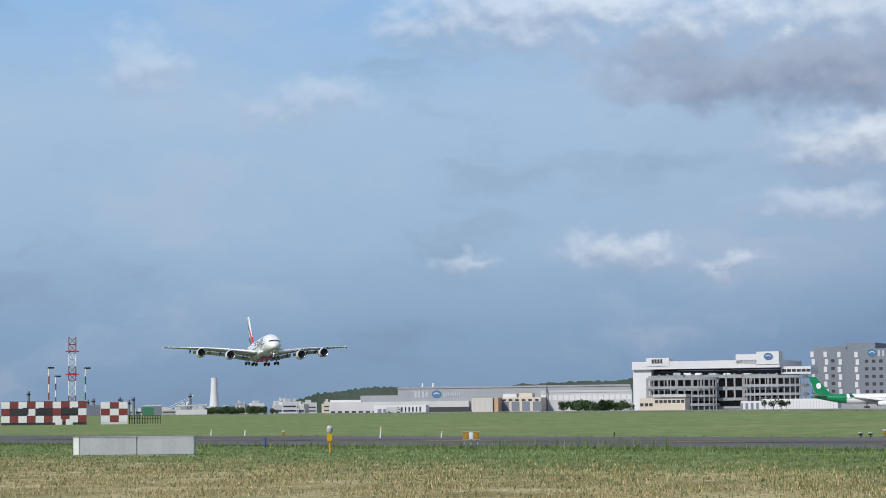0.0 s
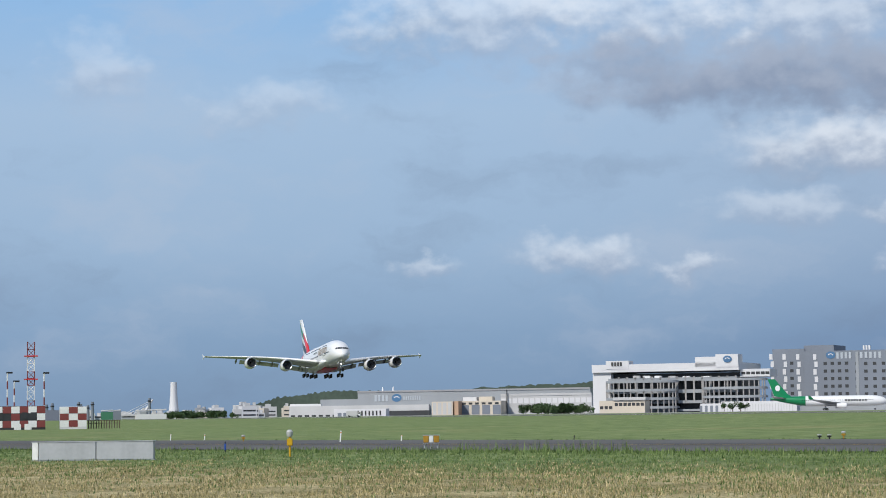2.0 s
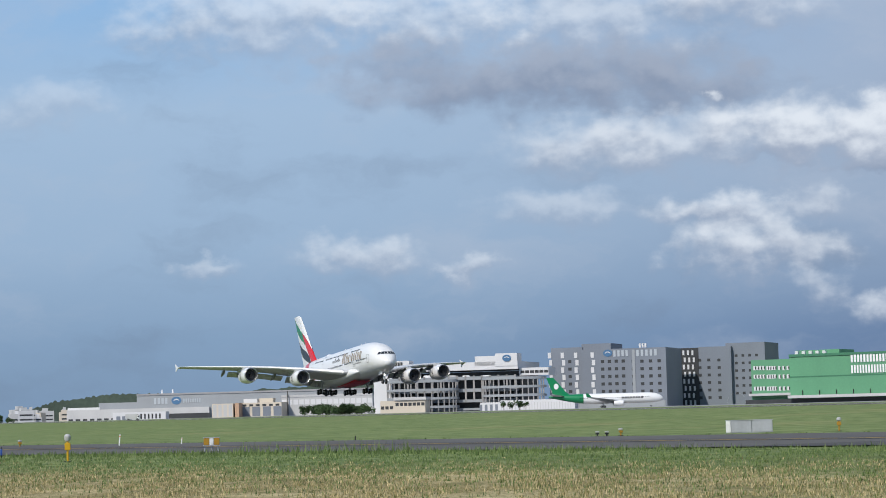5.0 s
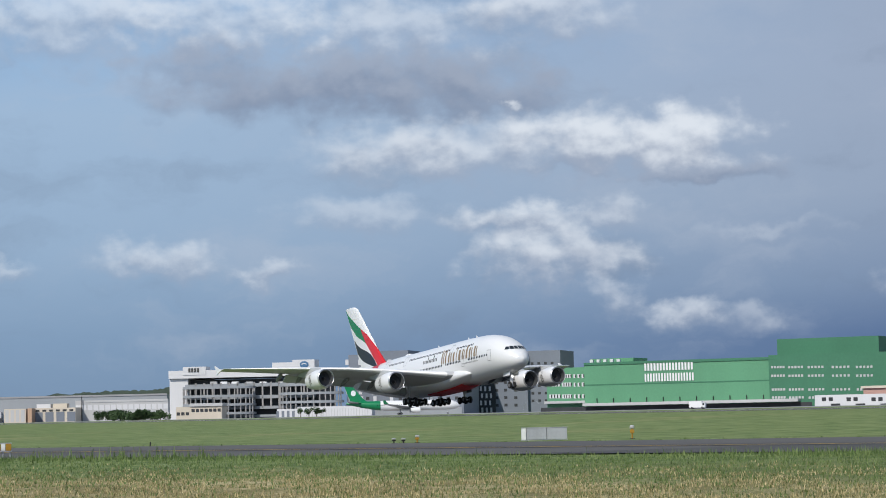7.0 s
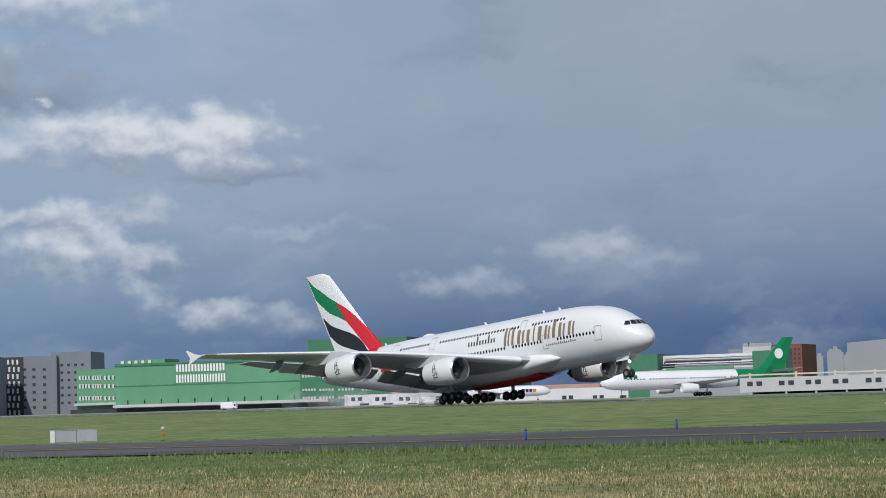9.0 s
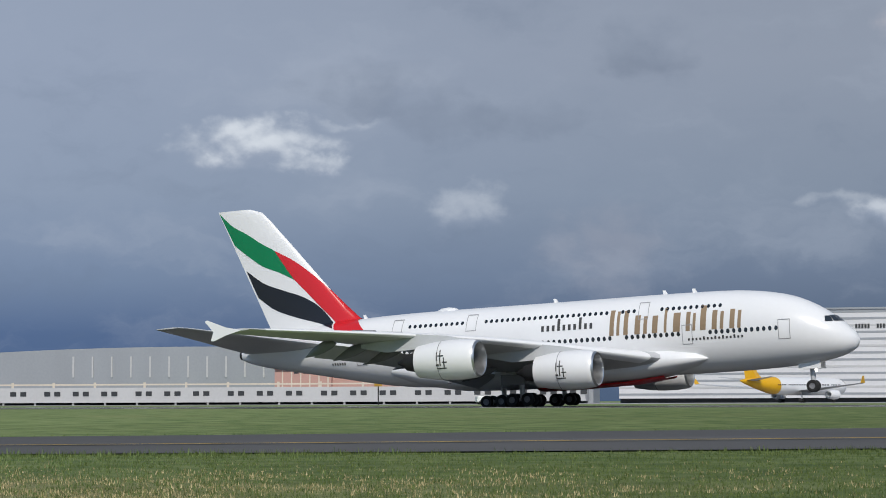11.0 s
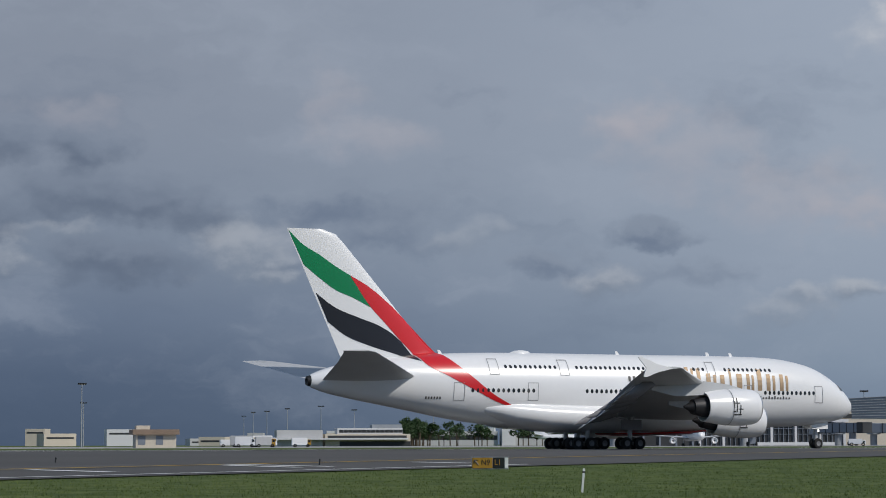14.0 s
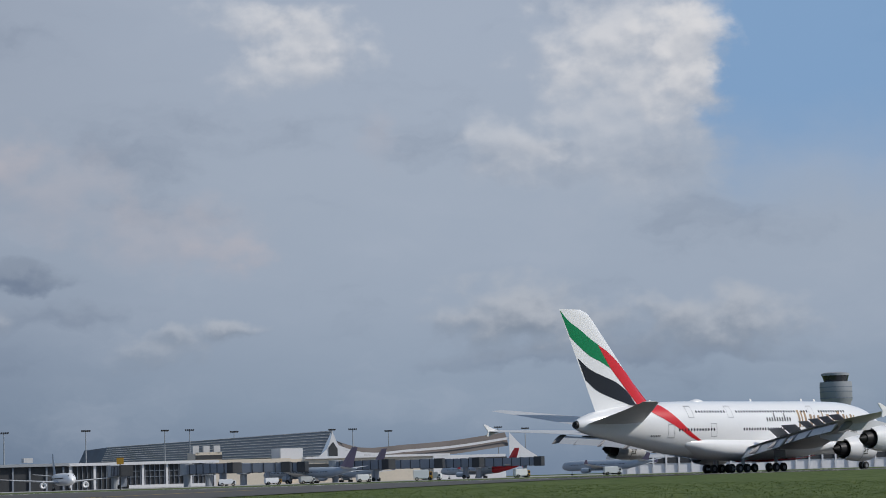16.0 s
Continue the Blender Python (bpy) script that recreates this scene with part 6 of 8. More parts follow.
    part("roof", box(xa - 1.5, xb + 1.5, -1.5, 9, z2, z3), PALE, h)
    row_of(s2, h, "glass_bar", az131(586), az131(630), 8, el131(608, 750), 0.12, 1.7, PALE, -0.5, 0.2)
    block(s2, h, "annex", q(632, 757), q(672, 758), 9, DULL)
    row_of(s2, h, "window", az131(596), az131(626), 3, el131(610, 769), 1.1, 1.7, SHADE)
    row_of(s2, h, "window", az131(640), az131(665), 4, el131(650, 766), 0.8, 1.0, SHADE)
    for k in range(3):
        part("aerial", tube((xa + 2 + 2.2 * k, 3, z3), (xa + 2 + 2.2 * k, 3, z3 + 2.2 - 0.5 * k), 0.06), DARK, h)
    # control tower, far behind
    s3 = Site(10.082, 1250, 0)
    h = house("control_tower", "grey lattice-sided airport control tower with a dark cab", "control tower", s3)
    x0, x1, xm = s3.x(9.760), s3.x(10.390), s3.x(10.170)

    def zz(y):
        return s3.z(10.082, 1.489 - (y - 690) * 0.01496)
    # solid shaft coloured near-black for the shade behind its floors
    part("shaft", box(x0, xm, 0, 9, 0, zz(660)), SHADE, h, "near-black shaft painted as the shade behind open floors")
    part("shaft", box(xm, x1, -1, 9, 0, zz(656)), GREY_WALL, h)
    for k in range(9):
        z = zz(735 - 9 * k)
        part("floor_slab", box(x0 - 0.2, xm, -0.5, 0.5, z, z + 0.7), MID_WALL, h)
    for k in range(4):
        x = x0 + (xm - x0) * k / 3
        part("post", tube((x, -0.3, 0), (x, -0.3, zz(655)), 0.35, n=6), MID_WALL, h)
    part("drum", lathe_z((x0 + x1) / 2, 4, [(zz(655), 5.5), (zz(652), 7.2), (zz(628), 7.0), (zz(622), 6.0)]), MID_WALL, h, smooth=True)
    part("cab", lathe_z((x0 + x1) / 2, 4, [(zz(622), 4.4), (zz(610), 5.4)]), SHADE, h, smooth=True)
    part("roof", lathe_z((x0 + x1) / 2, 4, [(zz(610), 5.6), (zz(607), 5.6), (zz(604), 2.0)]), GREY_WALL, h, smooth=True)
    part("mast", tube(((x0 + x1) / 2, 4, zz(605)), ((x0 + x1) / 2, 4, zz(596)), 0.2), DARK, h)


def lathe_z(cx, cy, profile, n=24):
    rings = [[(cx + r * math.cos(2 * math.pi * k / n), cy + r * math.sin(2 * math.pi * k / n), z) for k in range(n)] for z, r in profile]
    return loft(rings)


def az145(x):
    return 19.501 + (42.602 - 19.501) * x / 1568


def el145(x, y):
    return 0.348 - (y - 770) * 0.01496 - (x - 784) * 0.000186


def az156(x):
    return 27.925 + (51.014 - 27.925) * x / 1568


def el156(x, y):
    return 0.701 - (y - 780) * 0.01496 - (x - 784) * 0.000446


def new_terminal():
    def q(x, y):
        return az145(x), el145(x, y)

    def r(x, y):
        return az156(x), el156(x, y)
    s = Site(17.773, 480, 5)
    h = house("pump_house", "small cream pump house with an overhanging roof", "hut", s)
    block(s, h, "body", (17.235, 0.293), (18.280, 0.294), 9, CREAM)
    block(s, h, "roof", (17.145, 0.412), (18.355, 0.398), 11, mat("brown_roof", (0.25, 0.18, 0.13), 0.8, var=0.1), -1, 0.278)
    block(s, h, "roof_room", (17.264, 0.516), (17.622, 0.516), 5, CREAM, 2, 0.397)
    row_of(s, h, "vent", 17.385, 17.847, 2, 0.130, 1.6, 2.0, GREY_WALL)
    s = Site(az145(260), 820, 6)
    h = house("fire_station", "pale two-storey apron station with a long window band", "station", s)
    block(s, h, "body", q(96, 776), q(178, 776), 15, PALE)
    block(s, h, "body", q(182, 782), q(335, 780), 15, CREAM)
    block(s, h, "upper_floor", q(205, 771), q(322, 770), 12, WHITE_WALL, 2, el145(205, 782))
    block(s, h, "roof_room", q(268, 764), q(322, 764), 8, MID_WALL, 4, el145(268, 771))
    block(s, h, "canopy", q(96, 790), q(330, 789), 5, WHITE_WALL, -3, el145(96, 793))
    row_of(s, h, "window", az145(190), az145(325), 22, el145(260, 786), 1.4, 1.0, SHADE)
    row_of(s, h, "window", az145(212), az145(318), 14, el145(260, 776), 1.6, 1.0, SHADE, 1.9)
    row_of(s, h, "bay", az145(215), az145(328), 9, el145(270, 799), 3.0, 2.2, SHADE, 0)
    s = Site(az145(440), 1000, 6)
    h = house("far_pier", "pale far pier building with columns", "terminal pier", s)
    block(s, h, "body", q(330, 776), q(492, 776), 20, PALE)
    row_of(s, h, "window", az145(345), az145(485), 18, el145(410, 786), 3.0, 2.0, SHADE)
    block(s, h, "lift_tower", q(498, 768), q(522, 768), 10, WHITE_WALL, -3)
    block(s, h, "body", q(525, 776), q(662, 778), 20, PALE, 4)
    row_of(s, h, "window", az145(535), az145(655), 20, el145(600, 782), 2.0, 1.4, SHADE, 3.9)
    # glazed pier
    s = Site(az156(350), 640, 14)
    h = house("glazed_pier", "long terminal pier with white frames and dark glazing", "terminal pier", s)
    block(s, h, "end_wall", r(88, 805), r(116, 805), 30, GREY_WALL)
    block(s, h, "glass", r(116, 808), r(276, 806), 25, SHADE, 0.6, None, "dark glazing")
    block(s, h, "glass", r(276, 800), r(536, 796), 25, SHADE, 0.6, None, "dark glazing")
    block(s, h, "roof_slab", r(110, 803), r(278, 801), 28, MID_WALL, -1, el156(110, 808))
    block(s, h, "roof_slab", r(276, 799), r(540, 794), 28, WHITE_WALL, -1, el156(276, 804))
    block(s, h, "floor_slab", r(380, 837), r(526, 832), 6, WHITE_WALL, -1, el156(380, 842))
    row_of(s, h, "frame_post", az156(280), az156(534), 7, el156(400, 820), 0.7, 7.6, WHITE_WALL, 0.2, 0.4)
    row_of(s, h, "mullion", az156(284), az156(530), 30, el156(400, 820), 0.14, 7.2, GREY_WALL, 0.3, 0.2)
    row_of(s, h, "frame_post", az156(122), az156(268), 6, el156(200, 828), 0.5, 7.0, GREY_WALL, 0.2, 0.3)
    for yy in (812, 822):
        block(s, h, "transom", r(376, yy), r(534, yy - 3), 0.3, GREY_WALL, 0.2, el156(376, yy + 1))
    for x, y0 in ((203, 790), (256, 799), (350, 798)):
        b = block(s, h, "roof_unit", r(x, y0), r(x + 16, y0), 3, PALE if x < 220 else YELLOW, 3, el156(x, y0 + 8))
    # stepped cream middle
    s = Site(az156(600), 700, 14)
    h = house("cream_wing", "cream stepped terminal wing with roof plant", "terminal wing", s)
    block(s, h, "body", r(505, 793), r(670, 789), 20, CREAM)
    block(s, h, "roof_room", r(505, 779), r(552, 778), 12, CREAM, 4, el156(505, 794))
    block(s, h, "roof_room", r(660, 771), r(700, 770), 12, WHITE_WALL, 6, el156(660, 790))
    row_of(s, h, "roof_unit", az156(506), az156(544), 3, el156(525, 774), 2.0, 2.6, PALE, 5, 1.0)
    row_of(s, h, "window", az156(512), az156(545), 4, el156(528, 787), 2.6, 1.4, SHADE, 3.9)
    row_of(s, h, "window", az156(548), az156(665), 12, el156(600, 802), 2.4, 1.6, SHADE)
    block(s, h, "body", r(670, 800), r(960, 782), 20, CREAM, 4)
    row_of(s, h, "window", az156(680), az156(950), 24, el156(815, 799), 2.2, 1.4, SHADE, 3.9)
    block(s, h, "roof_slab", r(700, 786), r(960, 780), 20, WHITE_WALL, 3, el156(700, 790))
    block(s, h, "body", r(930, 788), r(1060, 780), 20, WHITE_WALL, 3)
    row_of(s, h, "window", az156(1000), az156(1055), 6, el156(1025, 790), 2.6, 1.6, SHADE, 2.9)
    # big roofs: two swept blue-grey roofs meeting at a white gable
    s = Site(az156(740), 900, 16)
    h = house("terminal_hall", "terminal hall under a huge swept blue-grey roof with white gables", "terminal hall", s)

    def pt(x, y, d):
        return (s.x(az156(x)), d, s.z(az156(x), el156(x, y)))
    part("roof", loft([[pt(332, 800, 0), pt(345, 771, 0), pt(744, 740, 0), pt(722, 785, 0)], [pt(336, 800, 60), pt(349, 771, 60), pt(740, 742, 60), pt(722, 785, 60)]]), ROOF_GREY, h, "blue-grey sloping roof")
    for k in range(9):
        t = k / 8
        part("roof_course", tube(pt(345 - 12 * t, 771 + 28 * t, -0.3), pt(743 - 20 * t, 741 + 43 * t, -0.3), 0.09, n=4), MID_WALL, h)
    gable = spline_xy([(718, 786), (733, 772), (744, 742)], 8)
    gable2 = spline_xy([(744, 742), (756, 768), (800, 782)], 8)
    part("gable", loft([[pt(x, y, -1.0), pt(x, 787, -1.0)] for x, y in gable + gable2[1:]], closed=False), WHITE_WALL, h, "white swept gable")
    part("gable_glass", loft([[pt(x, y + 8, -1.3), pt(x, 786, -1.3)] for x, y in ((736, 762), (744, 752), (752, 764))], closed=False), SHADE, h)
    curve = spline_xy([(752, 756), (790, 768), (880, 764), (960, 757), (1060, 742)], 14)
    part("roof", loft([[pt(x, y, 4), pt(x, y + 9, 2), pt(x, y + 24, 0)] for x, y in curve], closed=False), BROWN_ROOF, h, "swept brown-grey far roof", smooth=True)
    part("eave", loft([[pt(x, y + 9, -0.5), pt(x, y + 13, -0.5)] for x, y in curve], closed=False), WHITE_WALL, h, "pale upturned eave")
    curve = spline_xy([(1060, 742), (1085, 768), (1110, 784)], 8)
    part("gable", loft([[pt(x, y, -1.0), pt(x, 788, -1.0)] for x, y in curve], closed=False), WHITE_WALL, h, "white swept gable")
    # the second pier behind the airliner and its tower
    s = Site(49.879, 760, 16)
    h = house("glazed_pier", "white framed terminal pier seen past the airliner", "terminal pier", s)
    block(s, h, "body", (46.501, 0.446), (55.223, 0.415), 25, WHITE_WALL)
    block(s, h, "glass", (46.646, 0.353), (55.076, 0.304), 1, SHADE, -0.3, 0.205)
    row_of(s, h, "frame_post", 46.644, 55.071, 26, 0.182, 0.6, 6, WHITE_WALL, -0.5, 0.2)
    s = Site(52.142, 1250, 0)
    h = house("control_tower", "stout grey control tower with a dark glazed cab", "control tower", s)

    def zz(y):
        return s.z(52.142, 1.831 - (y - 700) * 0.01496)
    part("shaft", lathe_z(0, 8, [(0, 8.0), (zz(712), 8.0), (zz(708), 9.0), (zz(684), 9.2), (zz(676), 9.0)]), MID_WALL, h, smooth=True)
    for y in (705, 694, 686):
        part("ring", lathe_z(0, 8, [(zz(y), 9.25), (zz(y - 1.6), 9.25)]), GREY_WALL, h)
    part("cab", lathe_z(0, 8, [(zz(676), 6.6), (zz(665), 7.6)]), PANE, h, "dark slanted cab glass", smooth=True)
    part("roof", lathe_z(0, 8, [(zz(665), 8.0), (zz(661), 8.0), (zz(659), 6.0)]), MID_WALL, h, smooth=True)


def spline_xy(points, n):
    return [(float(a), float(b)) for a, b in spline(points, n)]


def skyline():
    """Far town, chimney, wooded hills."""
    def hills(name, label, az0, az1, dist, tops, seed):
        rnd = random.Random(seed)
        verts, faces = [], []
        n = 90
        for k in range(n + 1):
            a = az0 + (az1 - az0) * k / n
            e = float(np.interp(a, [q[0] for q in tops], [q[1] for q in tops])) + rnd.uniform(-0.03, 0.03)
            p, b = at(a, dist), at(a, dist + 700)
            verts += [(p.x, p.y, -2), (p.x, p.y, max(height(e, dist), 1)), (b.x, b.y, -2)]
        for k in range(n):
            i = 3 * k
            faces += [(i, i + 3, i + 4, i + 1), (i + 1, i + 4, i + 5, i + 2)]
        tagged(part(name, bm_of(verts, faces), HILL, smooth=False), label, "hill", kind="structure")
    hills("hill", "low wooded hill behind the hangars, its colour tinted with haze", -76.310, -72.429, 3300, [(-76.312, 0.275), (-75.566, 0.505), (-74.522, 0.612), (-73.924, 0.665), (-72.429, 0.618)], 1)
    hills("hill", "low wooded hill behind the hangars, its colour tinted with haze", -71.232, -64.834, 3300, [(-71.233, 0.559), (-70.334, 0.682), (-69.137, 0.742), (-67.646, 0.753), (-66.751, 0.875), (-64.831, 0.671)], 2)
    hills("hill", "far ridge with haze put into its colour", -75.595, -72.606, 4000, [(-75.595, 0.453), (-74.400, 0.561), (-72.607, 0.425)], 3)
    s = Site(-78.281, 2300, 0)
    h = house("cooling_stack", "white tapered concrete stack", "chimney", s)
    z1 = s.z(-78.281, 0.936)
    part("stack", lathe_z(0, 0, [(0, 6.4), (z1 * 0.3, 4.9), (z1 * 0.6, 3.8), (z1, 3.4), (z1, 2.9)]), WHITE_WALL, h, smooth=True)
    # white bridge pylon, a leaning needle with stays
    s = Site(-78.935, 2100, 0)
    h = house("bridge_pylon", "white leaning needle of a stayed bridge", "bridge", s)
    zp = s.z(-78.935, 0.500)
    part("needle", tube((-8, 0, 0), (4, 0, zp), 1.7, 0.7, 8), WHITE_WALL, h, smooth=True)
    for k in range(4):
        part("stay", tube((3 - 2 * k, 0, zp * (0.95 - 0.15 * k)), (-26 + 5 * k, 0, 4), 0.25, n=5), WHITE_WALL, h)
    part("deck", box(-45, 45, -3, 3, 3, 4.6), PALE, h)
    # town: small pale blocks
    rnd = random.Random(5)
    for k in range(60):
        x = rnd.uniform(190, 560)
        a = azof(x)
        d = rnd.uniform(1900, 2600)
        w, hh = rnd.uniform(5, 17), rnd.uniform(4, 12) * (1 if x > 370 else 0.6)
        s = Site(a, d, rnd.uniform(-20, 20))
        h = house("town_house", "small pale far town block with dark windows", "town house", s, "far town")
        part("body", box(-w / 2, w / 2, 0, 18, 0, hh), rnd.choice((WHITE_WALL, PALE, CREAM, MID_WALL)), h)
        part("roof_room", box(-w / 4, w / 8, 4, 10, hh, hh + 3), PALE, h)
        me = mesh_of(box(-w * 0.42, w * 0.42, -0.1, 0.1, -0.7, 0.7), "window_band", SHADE)
        for j in range(max(1, int(hh / 4))):
            ob = new("window_band", me)
            ob.parent = h
            ob.matrix_basis = Matrix.Translation((0, 0, 2.4 + 4 * j))
    for k in range(30):
        a = rnd.uniform(-38.103, -36.109) if k < 5 else rnd.uniform(4.348, 27.028)
        d = rnd.uniform(1600, 2300)
        w, hh = rnd.uniform(9, 26), rnd.uniform(6, 15)
        s = Site(a, d, rnd.uniform(-20, 20))
        h = house("town_house", "small pale far town block with dark windows", "town house", s, "far town")
        part("body", box(-w / 2, w / 2, 0, 18, 0, hh), rnd.choice((WHITE_WALL, PALE, CREAM)), h)
        part("window_band", box(-w * 0.42, w * 0.42, -0.1, 0.1, hh - 4, hh - 2.6), SHADE, h)
    for a, e, d in ((-37.480, 1.012, 2400), (-37.362, 1.067, 2400), (-37.250, 0.975, 2400), (-37.050, 0.909, 2400), (-37.776, 0.904, 2400)):
        s = Site(a, d, 0)
        h = house("tower_block", "hazy grey far apartment tower", "tower block", s, "far towers")
        part("body", box(-4, 4, 0, 10, 0, height(e, d)), MID_WALL, h)
        part("roof_room", box(-2, 2, 2, 6, height(e, d), height(e, d) + 3), MID_WALL, h)


long_hangar()
front_sheds()
car_park()
tall_offices()
green_warehouse()
cargo_row()
banded_building()
old_terminal()
new_terminal()
skyline()

# ---- parked aircraft ----
def build_jet(name, label, m, length, body_mat, tail_mat, stripe=None, rear=None, group="", winglet=True):
    """A parked twin jet at m: x forward from its middle, resting on its wheels."""
    k = length / 63.7
    jet = thing(name, label, "airliner", group, at=m)
    rings = []
    for s, zc, r in ((0, 4.6, 0.1), (0.6, 4.65, 1.0), (2, 4.85, 1.9), (4.5, 5.05, 2.55), (8, 5.15, 2.82), (40, 5.15, 2.82), (47, 5.4, 2.5), (55, 6.0, 1.55), (61, 6.5, 0.7), (63.2, 6.7, 0.25)):
        rings.append([((31.8 - s) * k, r * k * math.cos(a), (zc + r * math.sin(a)) * k) for a in [2 * math.pi * q / 20 for q in range(20)]])
    part("fuselage", loft(rings), body_mat, jet, smooth=True)
    if rear:
        part("rear_body", loft([[(x, y * 1.012, z + (z - 5.8 * k) * 0.012) for x, y, z in r] for r in [
            [((31.8 - s) * k, rr * k * math.cos(a), (zc + rr * math.sin(a)) * k) for a in [2 * math.pi * q / 20 for q in range(20)]] for s, zc, rr in ((44, 5.29, 2.64), (47, 5.4, 2.52), (55, 6.0, 1.58), (61, 6.5, 0.73), (63.25, 6.7, 0.27))]]), rear, jet, "coloured rear body", smooth=True)
    fin = part("fin", loft([[((31.8 - s) * k, y * k, z * k) for s, y in ((s0, 0), (s0 + 0.35 * (s1 - s0), t), (s1, 0), (s0 + 0.35 * (s1 - s0), -t))] for s0, s1, t, z in ((50.5, 60.6, 0.45, 7.0), (53.5, 61.2, 0.4, 9.2), (60.4, 64.2, 0.2, 17.4))]), tail_mat, jet, "coloured tail fin")
    disc = loft([[((31.8 - 58.9 + 1.35 * math.cos(a)) * k, y * k, (12.4 + 1.6 * math.sin(a)) * k) for a in [2 * math.pi * q / 16 for q in range(16)]] for y in (-0.52, 0.52)])
    if stripe:
        part("tail_disc", disc, stripe, fin, "plain round tail emblem")
    for side in (-1, 1):
        part("wing", loft([[((31.8 - s) * k, side * y * k, (z + dz) * k) for s, dz in ((s0, 0), (s0 + 0.3 * (s1 - s0), t), (s1, -0.05), (s0 + 0.3 * (s1 - s0), -t))] for s0, s1, y, z, t in ((22, 34, 1.5, 3.7, 0.7), (28, 36.5, 9.5, 4.4, 0.4), (40, 43, 29, 5.9, 0.15))]), WING_GREY, jet, "grey wing")
        if winglet:
            part("winglet", loft([[((31.8 - s) * k, side * y * k, z * k) for s, y in ((a, b), (a + c, b), (a + c, b + 0.12))] for a, b, c, z in ((40.2, 29, 2.8, 5.9), (42.2, 29.8, 1.1, 8.0))]), tail_mat, jet)
        part("tailplane", loft([[((31.8 - s) * k, side * y * k, (z + dz) * k) for s, dz in ((s0, 0), (s0 + 0.3 * (s1 - s0), t), (s1, 0), (s0 + 0.3 * (s1 - s0), -t))] for s0, s1, y, z, t in ((54, 61.5, 0.8, 6.9, 0.3), (60, 62.5, 9.5, 7.9, 0.1))]), WING_GREY, jet)
        part("engine", lathe([(9.5 * k, 1.25 * k), (9.3 * k, 1.45 * k), (7 * k, 1.55 * k), (4.2 * k, 1.2 * k), (4.2 * k, 0.9 * k), (6 * k, 0.4 * k), (9 * k, 0.5 * k), (9.3 * k, 1.2 * k)], 20), body_mat, jet, smooth=True,
             at=Matrix.Translation((0, side * 9.6 * k, 2.5 * k)))
        for sx, sy in ((-2.2, 3.6), (-0.7, 3.6)):
            part("wheel", lathe([(-0.5, 0.3), (-0.5, 0.66), (0.5, 0.66), (0.5, 0.3)], 14), RUBBER, jet, at=Matrix.Translation((sx * k, side * sy * k, 0.66 * k)) @ Matrix.Rotation(radians(90), 4, "Z") @ Matrix.Scale(k, 4))
        part("leg", tube((-1.4 * k, side * 3.6 * k, 0.6 * k), (-1.4 * k, side * 3.4 * k, 3.4 * k), 0.22 * k), WING_GREY, jet)
    part("nose_wheel", lathe([(-0.4, 0.2), (-0.4, 0.5), (0.4, 0.5), (0.4, 0.2)], 14), RUBBER, jet, at=Matrix.Translation((25 * k, 0, 0.5 * k)) @ Matrix.Rotation(radians(90), 4, "Z") @ Matrix.Scale(k, 4))
    part("nose_leg", tube((25 * k, 0, 0.5 * k), (25 * k, 0, 3 * k), 0.16 * k), WING_GREY, jet)
    bm = bmesh.new()
    for side in (-1, 1):
        for q in range(38):
            s = 8 + q * 1.02
            if q % 13 == 6:
                continue
            add_box(bm, (31.8 - s - 0.2) * k, (31.8 - s + 0.2) * k, side * 2.80 * k - 0.06, side * 2.80 * k + 0.06, 5.4 * k, 5.75 * k)
    tagged(part("window_row", bm, PANE, jet), kind="stuff")
    verts = [((31.8 - 2.3 + 0.05) * k, y * k, 5.9 * k) for y in (-1.5, -0.5, 0.5, 1.5)] + [((31.8 - 3.4) * k, y * k, 6.75 * k) for y in (-1.3, -0.45, 0.45, 1.3)]
    part("windscreen", bm_of([(x + 0.25, y, z + 0.1) for x, y, z in verts], [(0, 1, 5, 4), (1, 2, 6, 5), (2, 3, 7, 6)]), PANE, jet)
    return jet


def jet_pose(az, dist, heading):
    """heading: degrees, 0 to the right of the line of sight, 90 away from the eye."""
    p = at(az, dist)
    return Matrix.Translation(p) @ Matrix.Rotation(radians(-az + heading), 4, "Z")


YELLOW_TAIL = mat("yellow_tail_paint", (0.75, 0.40, 0.0), 0.35, var=0.04)
PURPLE = mat("purple_paint", (0.03, 0.014, 0.10), 0.35, var=0.05)
BLUE_GREY = mat("pale_blue_paint", (0.36, 0.41, 0.47), 0.35, var=0.05)
PINKISH = mat("plum_grey_paint", (0.20, 0.15, 0.20), 0.35, var=0.05)


